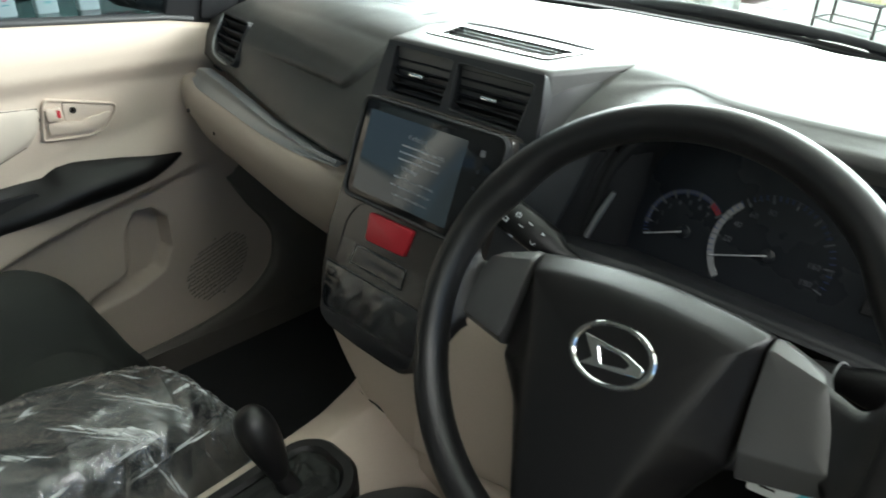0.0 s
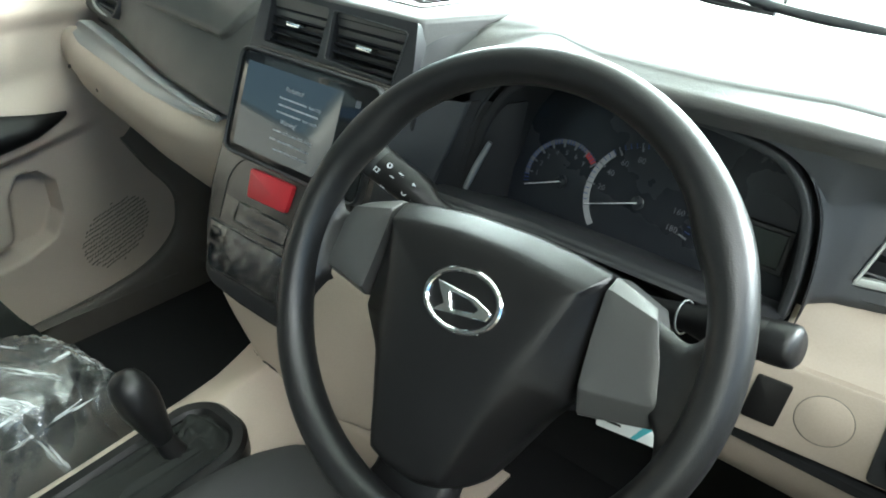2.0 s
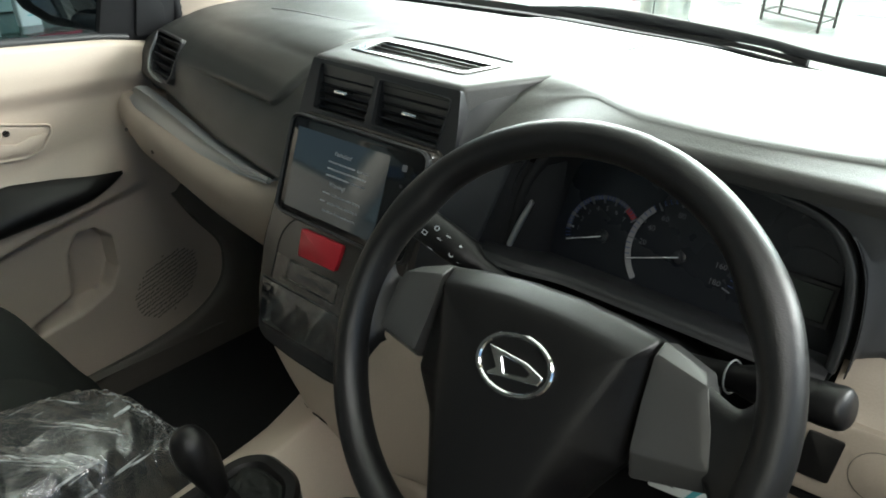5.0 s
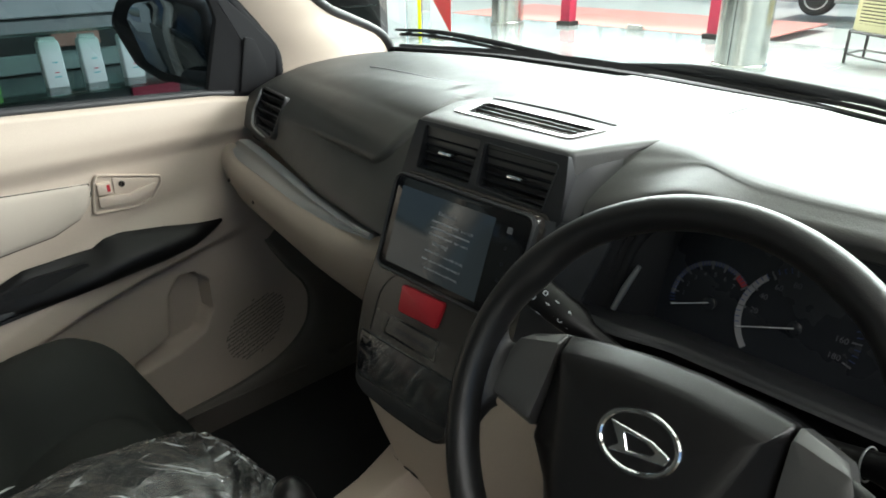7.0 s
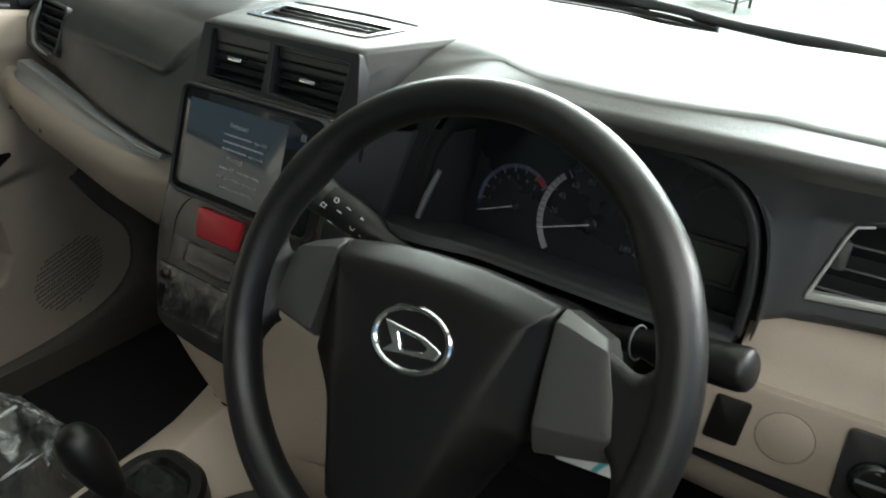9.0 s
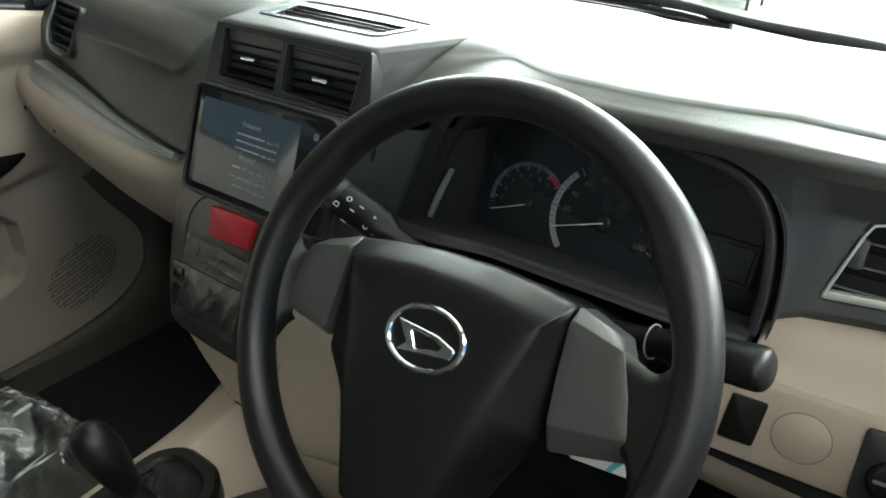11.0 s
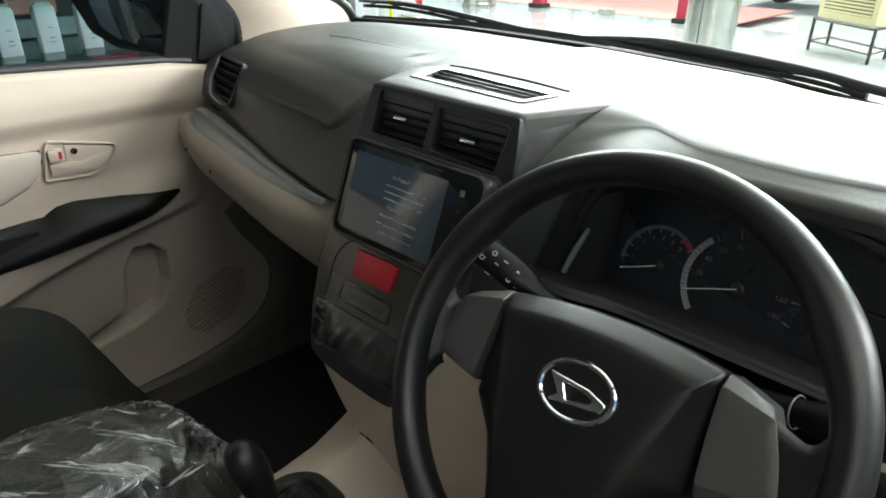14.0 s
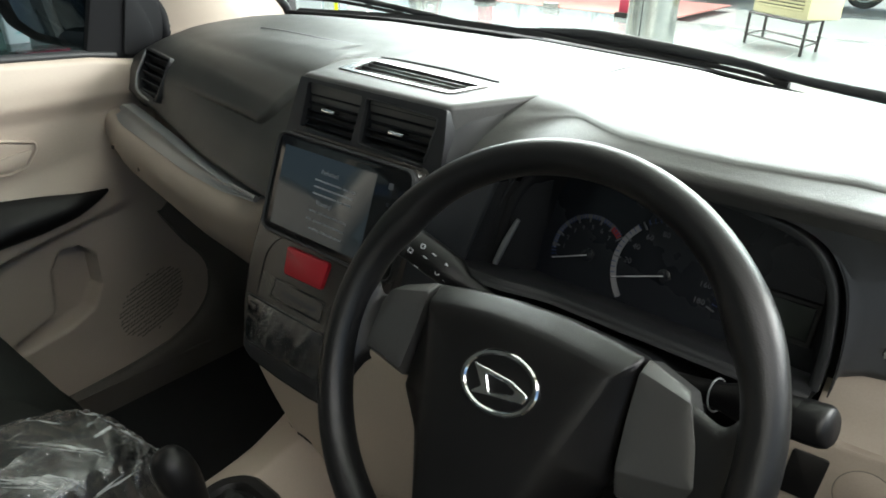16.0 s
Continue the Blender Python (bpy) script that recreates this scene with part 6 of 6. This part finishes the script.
def film_point(s, t, lift=0.0):
    x = -0.415 + 0.365 * t
    y, z = lerp([(0, -0.62, 0.68), (0.35, -0.28, 0.697), (0.52, -0.165, 0.696), (0.62, -0.105, 0.680), (0.70, -0.065, 0.645), (0.78, -0.040, 0.595), (0.88, -0.024, 0.53), (1, -0.015, 0.44)], s)
    e = 2 * t - 1
    z -= 0.16 * step(0.62, 1.05, e) ** 1.5 + 0.09 * step(0.0, 1.0, -e)
    y -= 0.03 * step(0.5, 1.0, abs(e))
    f = step(0.58, 0.85, s)
    d = crumple(x, y - 0.7 * z, f) + lift
    return (x + d * 0.6 * step(0.5, 1, e), y + d * f, z + d * (1 - 0.6 * f))


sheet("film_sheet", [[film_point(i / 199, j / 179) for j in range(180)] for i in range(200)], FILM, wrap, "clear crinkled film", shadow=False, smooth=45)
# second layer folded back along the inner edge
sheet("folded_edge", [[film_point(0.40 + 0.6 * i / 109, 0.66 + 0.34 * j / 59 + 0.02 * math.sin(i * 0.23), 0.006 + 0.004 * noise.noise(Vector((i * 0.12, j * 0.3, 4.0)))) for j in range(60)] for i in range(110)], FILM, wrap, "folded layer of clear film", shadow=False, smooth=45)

# ---- tunnel console and gear lever ----
tun = thing("tunnel_console", (0.03, 0.0, 0.4), "beige tunnel console with a black gaiter frame", "console")
rows = []
for i in range(30):
    t = i / 29
    y = -0.62 + 0.80 * t
    zt = lerp([(-0.62, 0.640), (-0.16, 0.652), (0.0, 0.662), (0.09, 0.672), (0.18, 0.70)], y)[0]
    x0, x1 = lerp([(-0.62, -0.045, 0.125), (-0.05, -0.050, 0.128), (0.09, -0.078, 0.14), (0.18, -0.09, 0.14)], y)
    k = lerp([(-0.05, 0.25), (0.04, 1.0)], y)[0]
    zt -= 0.012 * (1 - k)
    rows.append([(x, y, z) for x, z in [(x0 - 0.014, 0.34), (x0 - 0.006, zt - 0.10), (x0 - 0.001, zt - 0.01 - 0.04 * k), (x0 + 0.003, zt - 0.005 - 0.035 * k), (x0 + 0.012, zt - 0.033 * k), (-0.008, zt - 0.006 * k), (0.006, zt - 0.0005), (0.012, zt), (0.016, zt - 0.003 * k), (0.05, zt - 0.030 * k), (x1 - 0.02, zt - 0.082 * k), (x1 - 0.006, zt - 0.01 - 0.090 * k), (x1, zt - 0.02 - 0.095 * k), (x1 + 0.012, 0.34)]])
sheet("cover", rows, BEIGE, tun, "beige tunnel cover", 0.005)
tube("foot_joint", smooth_line([(-0.069, 0.103, 0.640), (-0.02, 0.083, 0.658), (0.011, 0.074, 0.670), (0.034, 0.084, 0.655), (0.054, 0.096, 0.640)], 16), 0.0014, DEEP, tun, "dark joint before the stack", 6)
tf2 = Frame((0.035, -0.105, 0.648), (1, 0, 0), (0, 0.995, 0.06))
GO = rounded([(-0.054, -0.16), (0.066, -0.16), (0.066, 0.075), (0.035, 0.104), (-0.028, 0.104), (-0.054, 0.075)], [0.02, 0.02, 0.05, 0.05, 0.05, 0.05], 10)
frame_ring("gaiter_frame", GO, inset(GO, 0.021), tf2, -0.02, 0.010, HUB, tun, "black gaiter frame", 0.005)
slab("well", inset(GO, 0.020), tf2, -0.02, 0.002, BLACK_F, tun, "", 0.0)
gl = thing("gear_lever", (0.03, -0.10, 0.62), "black gear lever with a rounded knob", "gear lever")
# knob: rounded, leaning grip
base, tip = Vector((0.048, -0.092, 0.690)), Vector((0.012, -0.108, 0.775))
ax2 = (tip - base)
pts, rad = [], []
for t, r in ((0.0, 0.0095), (0.06, 0.0115), (0.2, 0.0145), (0.42, 0.0190), (0.62, 0.0220), (0.80, 0.0212), (0.92, 0.0165), (0.98, 0.0095), (1.0, 0.002)):
    pts.append(base + ax2 * t + Vector((0.006 * math.sin(t * 3.1), 0, 0)))
    rad.append(r)
tube("knob", smooth_line(pts, 26), [float(np.interp(k / 25 * 8, range(9), rad)) for k in range(26)], WHEEL, gl, "black grained knob", 24, up=(0, 1, 0))
tube("collar", [Vector((0.056, -0.086, 0.672)), Vector((0.048, -0.092, 0.692))], [0.0135, 0.0115], WHEEL, gl, "", 16)
tube("shaft", [Vector((0.070, -0.078, 0.61)), Vector((0.056, -0.086, 0.675))], 0.006, IRON, gl, "", 10)
rim_in, rings = [tf2.at(u, v, 0.004) for u, v in inset(GO, 0.0185)], []
for k in range(19):
    t = k / 18
    c = Vector((0.0555, -0.0865, 0.676))
    ring = []
    for q, p in enumerate(rim_in):
        d = p - c
        ang = math.atan2(d.y, d.x)
        sag = 0.010 * math.sin(math.pi * t) - 0.006 * math.sin(t * 17) * (1 - t)
        pleat = (0.0045 * math.sin(9 * ang + 3 * t) + 0.003 * math.sin(17 * ang)) * math.sin(math.pi * min(1, t * 1.1))
        reach = (1 - t) ** 1.25 + 0.012 / max(0.02, math.hypot(d.x, d.y)) * t
        ring.append(Vector((c.x + d.x * reach, c.y + d.y * reach, p.z + (c.z - p.z) * t ** 1.1 + sag + pleat)))
    rings.append(ring)
mesh("gaiter", *stack_rings(rings, False, True), BLACK_F, gl, "black soft folded gaiter", 70)

# ---- showroom ----
GX0, GX1, GY0, GY1 = -14.0, 9.0, -7.0, 9.55
tagged(block("floor", (GX0, GY0, -0.10), (GX1, GY1, 0.0), TILE), "pale polished showroom floor of large tiles", "floor", kind="structure")
tagged(block("ground", (-90, -90, -0.30), (90, 120, -0.11), PAVE), "pale sunlit paving outside the glass front", "ground", kind="structure")
tagged(block("ceiling", (GX0, GY0, 6.5), (GX1, GY1 - 0.1, 6.6), WALL), "white showroom ceiling", "ceiling", kind="structure")
tagged(block("wall_west", (GX0 - 0.2, GY0, 0), (GX0, GY1, 6.5), DARKWALL), "dark panelled showroom wall", "wall", kind="structure")
for lo, hi in (((GX0, GY0 - 0.2, 0), (GX1, GY0, 0.7)), ((GX0, GY0 - 0.2, 3.4), (GX1, GY0, 6.5)), ((-1.0, GY0 - 0.2, 0.7), (GX1, GY0, 3.4)), ((-5.2, GY0 - 0.2, 0.7), (-4.9, GY0, 3.4))):
    tagged(block("wall_south", lo, hi, WALL), "pale showroom wall with wide windows", "wall", kind="structure")
tagged(block("wall_partition", (-3.2, -0.9, 0), (-3.05, 2.05, 6.5), DARKWALL), "dark partition behind the display shelves", "wall", kind="structure")
tagged(block("header_beam", (GX0, GY1 - 0.1, 6.2), (GX1, GY1 + 0.1, 6.6), WALL), "white beam over the glass front", "beam", kind="structure")
# tile joints, recessed lines in the floor
jv, jf = [], []
for i in range(38):
    for axis in (0, 1):
        c = -14 + 0.6 * i
        k = len(jv)
        q = [(c - 0.0015, GY0, 0.001), (c + 0.0015, GY0, 0.001), (c + 0.0015, GY1, 0.001), (c - 0.0015, GY1, 0.001)] if axis == 0 else [(GX0, c + 7, 0.001), (GX1, c + 7, 0.001), (GX1, c + 7.003, 0.001), (GX0, c + 7.003, 0.001)]
        if axis == 1 and not GY0 < c + 7 < GY1:
            continue
        jv += q
        jf.append((k, k + 1, k + 2, k + 3))
tagged(mesh("tile_joints", jv, jf, PAVE), "thin grey joints between floor tiles", "joints", kind="structure")


def column(x, y, r):
    c = thing("column", (x, y, 0), "round column clad in brushed stainless steel", "column", "steel-clad columns", "")
    fr = Frame((x, y, 0), (1, 0, 0), (0, 1, 0))
    dome("cladding", ring2(0, 0, r, 40), fr, [(0, 0.06), (0, 6.5)], STEEL, c, "brushed steel cladding", 60)
    dome("plinth", ring2(0, 0, r + 0.02, 40), fr, [(0, 0.0), (0, 0.055), (0.008, 0.062)], STEEL, c, "", 40)
    block("joint", (x - 0.004, y - r - 0.003, 0.06), (x + 0.004, y - r + 0.01, 6.5), IRON, c, "", 0.0005)
    return c


column(-2.77, 7.20, 0.27)
column(-7.55, 8.75, 0.27)


def red_frame(x0, x1, y, name="door_1"):
    d = thing(name, ((x0 + x1) / 2, y, 0), "frameless glass door between red metal posts", "door", kind="structure")
    for x in (x0, x1):
        block("post", (x - 0.09, y - 0.09, 0), (x + 0.09, y + 0.09, 3.2), REDPAINT, d, "red painted post")
        block("post_shoe", (x - 0.13, y - 0.14, 0), (x + 0.13, y + 0.12, 0.07), IRON, d, "dark post shoe")
    pane = mesh("pane", [(x0 + 0.1, y, 0.02), (x1 - 0.1, y, 0.02), (x1 - 0.1, y, 3.0), (x0 + 0.1, y, 3.0)], [(0, 1, 2, 3)], CLEARGLASS, d, "clear glass", shadow=False)
    block("patch_fitting", (0.5 * (x0 + x1) - 0.14, y - 0.03, 0.01), (0.5 * (x0 + x1) + 0.14, y + 0.03, 0.09), STEEL, d, "steel floor fitting")
    return d


red_frame(-6.72, -4.12, 9.35)
for k, x in enumerate((-12.0, -9.5, -1.2, 1.6, 4.4, 7.2)):
    w = thing(f"window_{k + 1}", (x, 9.45, 0), "tall pane of the glass showroom front", "window", kind="structure")
    mesh("pane", [(x - 1.4, 9.45, 0.03), (x + 1.4, 9.45, 0.03), (x + 1.4, 9.45, 6.2), (x - 1.4, 9.45, 6.2)], [(0, 1, 2, 3)], CLEARGLASS, w, "clear glass", shadow=False)
    block("window_frame", (x + 1.37, 9.40, 0), (x + 1.43, 9.5, 6.2), STEEL, w, "slim steel mullion")
tagged(block("ramp", (-9.8, 9.6, -0.02), (-3.6, 12.2, 0.004), REDCLOTH), "pale red entrance ramp outside the glass", "ramp", kind="structure")

# air cooler on an iron stand
st = thing("iron_stand", (-1.68, 8.3, 0), "dark iron stand with thin legs", "stand")
P = [(-1.31, 7.78), (-2.07, 8.31), (-2.02, 8.80), (-1.27, 8.25)]
for x, y in P:
    block("leg", (x - 0.014, y - 0.014, 0), (x + 0.014, y + 0.014, 0.36), IRON, st, "", 0.003)
for i in range(4):
    (xa, ya), (xb, yb3) = P[i - 1], P[i]
    tube("rail", [(xa, ya, 0.345), (xb, yb3, 0.345)], 0.016, IRON, st, "", 4)
    tube("stretcher", [(xa, ya, 0.10), (xb, yb3, 0.10)], 0.010, IRON, st, "", 4)
ac = thing("air_cooler", (-1.68, 8.3, 0.36), "cream air cooler box with a louvred front", "air cooler")
af = Frame((-1.69, 8.045, 0.36), (0.82, -0.572, 0), (0, 0, 1))
slab("case", rounded(box2(-0.44, 0.44, 0.0, 0.80), 0.03, 4), af, -0.42, 0.0, CREAM, ac, "cream enamel case", 0.015)
slab("grille_ground", box2(-0.36, 0.36, 0.08, 0.72), af, -0.001, 0.002, IRON, ac, "", 0.0)
for i in range(18):
    v = 0.095 + 0.035 * i
    slab("louvre", box2(-0.36, 0.36, v - 0.011, v + 0.011), af, 0.0, 0.014, CREAM, ac, "", 0.004)

# display boards by the entrance
bd = thing("display_board", (-7.8, 6.25, 0), "pale grey display board with a yellow edge", "board")
bf = Frame((-7.8, 6.25, 0), (0.88, 0.47, 0), (0, 0, 1))
slab("board_panel", box2(-0.90, 0.36, 0.0, 2.0), bf, -0.03, 0.0, FROST, bd, "pale panel", 0.004)
slab("edge_band", box2(0.56, 0.60, 0.0, 2.0), bf, -0.03, 0.004, YELLOWGLOW, bd, "bright yellow edge", 0.002)
slab("board_panel", box2(0.40, 0.56, 0.0, 2.0), bf, -0.03, 0.0, FROST, bd, "pale panel", 0.004)
bn = thing("banner", (-7.15, 6.75, 0), "standing red and white banner", "banner")
nf = Frame((-7.1, 6.78, 0), (0.88, 0.47, 0), (0, 0, 1))
slab("banner_sheet", box2(-0.16, 0.16, 0.03, 1.8), nf, -0.004, 0.0, FROST, bn, "white sheet", 0.0)
slab("banner_print", [(-0.16, 0.6), (0.16, 0.05), (0.16, 1.6), (-0.16, 1.7)], nf, 0.0, 0.003, REDSHEET, bn, "red printed field", 0.0)
block("banner_foot", (-7.3, 6.68, 0), (-6.9, 6.88, 0.03), STEEL, bn, "")

# parked car outside
pc = thing("parked_car", (-3.4, 14.4, 0), "silver car parked outside the glass front", "car")
cf = Frame((-3.3, 13.35, 0), (1, 0.05, 0), (0, 0, 1))
slab("car_side", rounded([(-1.7, 0.22), (2.4, 0.22), (2.4, 0.75), (2.1, 0.95), (1.3, 1.05), (0.7, 1.45), (-0.9, 1.45), (-1.5, 1.0), (-1.75, 0.8)], 0.12), cf, -1.6, 0.0, CARPAINT, pc, "silver body", 0.06)
slab("side_glass", rounded([(-0.85, 1.0), (0.95, 1.0), (0.6, 1.36), (-0.75, 1.36)], 0.06), cf, -0.01, 0.006, GLOSS, pc, "dark side windows", 0.002)
for u in (-0.95, 1.45):
    w = dome("wheel", ring2(u, 0.31, 0.31, 40), cf, [(0.03, -0.2), (0, -0.17), (0, -0.01), (0.02, 0.015), (0.10, 0.017)], RUBBER, pc, "black tyre")
    dome("wheel_rim", ring2(u, 0.31, 0.205, 32), cf, [(0, 0.0), (0, 0.022), (0.01, 0.026), (0.03, 0.012)], CARPAINT, w, "silver alloy rim")
    for k in range(5):
        a = 2 * math.pi * k / 5 + 0.3
        a1, a2 = a + 0.22, a + 1.03
        slab("rim_gap", [(u + 0.07 * math.cos((a1 + a2) / 2), 0.31 + 0.07 * math.sin((a1 + a2) / 2)), (u + 0.175 * math.cos(a1), 0.31 + 0.175 * math.sin(a1)), (u + 0.175 * math.cos(a2), 0.31 + 0.175 * math.sin(a2))], cf, 0.012, 0.0165, RUBBER, w, "", 0.0)

# low hedge beyond
rh = random.Random(11)
hv, hf = [], []
for i in range(2600):
    x, y, z = rh.uniform(-16, -4.5), rh.uniform(16.2, 17.6), rh.uniform(0.0, 1.3) ** 1.0
    if z > 1.0 + 0.3 * noise.noise(Vector((x * 2, y, 0))):
        continue
    d = Vector((rh.uniform(-1, 1), rh.uniform(-1, 1), rh.uniform(-0.4, 1))).normalized()
    e = d.orthogonal().normalized()
    l = rh.uniform(0.06, 0.13)
    k, c = len(hv), Vector((x, y, z))
    hv += [c - d * l, c + e * l * 0.4, c + d * l, c - e * l * 0.4]
    hf.append((k, k + 1, k + 2, k + 3))
tagged(mesh("hedge", hv, hf, LEAF), "low green hedge across the forecourt", "hedge", kind="stuff")

# ---- display shelves beside the car ----
sh = thing("display_shelf", (-2.35, 0.3, 0), "dark display cabinet with two lit glass shelves", "shelf")
block("cabinet_back", (-2.62, -0.9, 0), (-2.58, 1.70, 2.0), DARKWALL, sh, "dark back panel")
for y in (-0.9, 1.66):
    block("cabinet_side", (-2.58, y, 0), (-2.02, y + 0.04, 2.0), DARKWALL, sh)
block("cabinet_base", (-2.58, -0.86, 0), (-2.02, 1.66, 0.55), DARKWALL, sh)
for z in (0.838, 1.045):
    block("glass_shelf", (-2.56, -0.855, z), (-2.03, 1.655, z + 0.010), SHELFGLASS, sh, "green-edged glass shelf", 0.002)
    block("light_rail", (-2.57, -0.855, z + 0.014), (-2.545, 1.655, z + 0.085), RAIL, sh, "pale back rail")
block("red_panel", (-2.575, 0.69, 0.60), (-2.56, 0.90, 0.835), REDPAINT, sh, "red picture panel")
block("brown_panel", (-2.575, 0.42, 0.94), (-2.56, 0.60, 1.03), REDCLOTH, sh, "reddish picture panel")
slab("small_card", box2(0.36, 0.41, 0.735, 0.765), Frame((-2.03, 0, 0), (0, 1, 0), (0, 0, 1)), -0.003, 0.0, WHITE, sh, "small white card", 0.0)


def bottle(y, lean, x=-2.2):
    b = thing("bottle", (x, y, 0.848), "white squared plastic bottle with clear edges", "bottle", "bottles on the glass shelf")
    fr = Frame((x, y, 0.848), (0, 1, 0), (1, 0, 0))
    o = rounded(box2(-0.036, 0.036, -0.022, 0.022), 0.008, 4)
    rings = []
    for d, h in ((0.003, 0.0), (0.0, 0.004), (0.0, 0.148), (0.004, 0.158), (0.012, 0.162), (0.012, 0.172), (0.014, 0.173)):
        rings.append([Vector((x + v, y + u - lean * h, 0.848 + h)) for u, v in inset(o, d)])
    mesh("bottle_body", *stack_rings(rings), WHITE, b, "white bottle body", 40)
    lf2 = Frame((x + 0.0222, y, 0.848), (0, 1, 0), (0, -lean, 1))
    for v0, w, m2 in ((0.05, 0.016, REDPAINT), (0.035, 0.022, TEAL), (0.085, 0.018, TEAL)):
        slab("print_bar", box2(-w * 0.5 + 0.004, w * 0.5 + 0.004, v0, v0 + 0.004), lf2, 0, 0.0006, m2, b, "", 0.0)
    return b


for y in (0.311, 0.444, 0.585):
    bottle(y, 0.02)
gp = thing("green_packet", (-2.2, 0.06, 0.85), "small green and white packet on the glass shelf", "packet")
block("packet_box", (-2.24, 0.085, 0.849), (-2.18, 0.128, 0.893), GREEN, gp, "", 0.003)
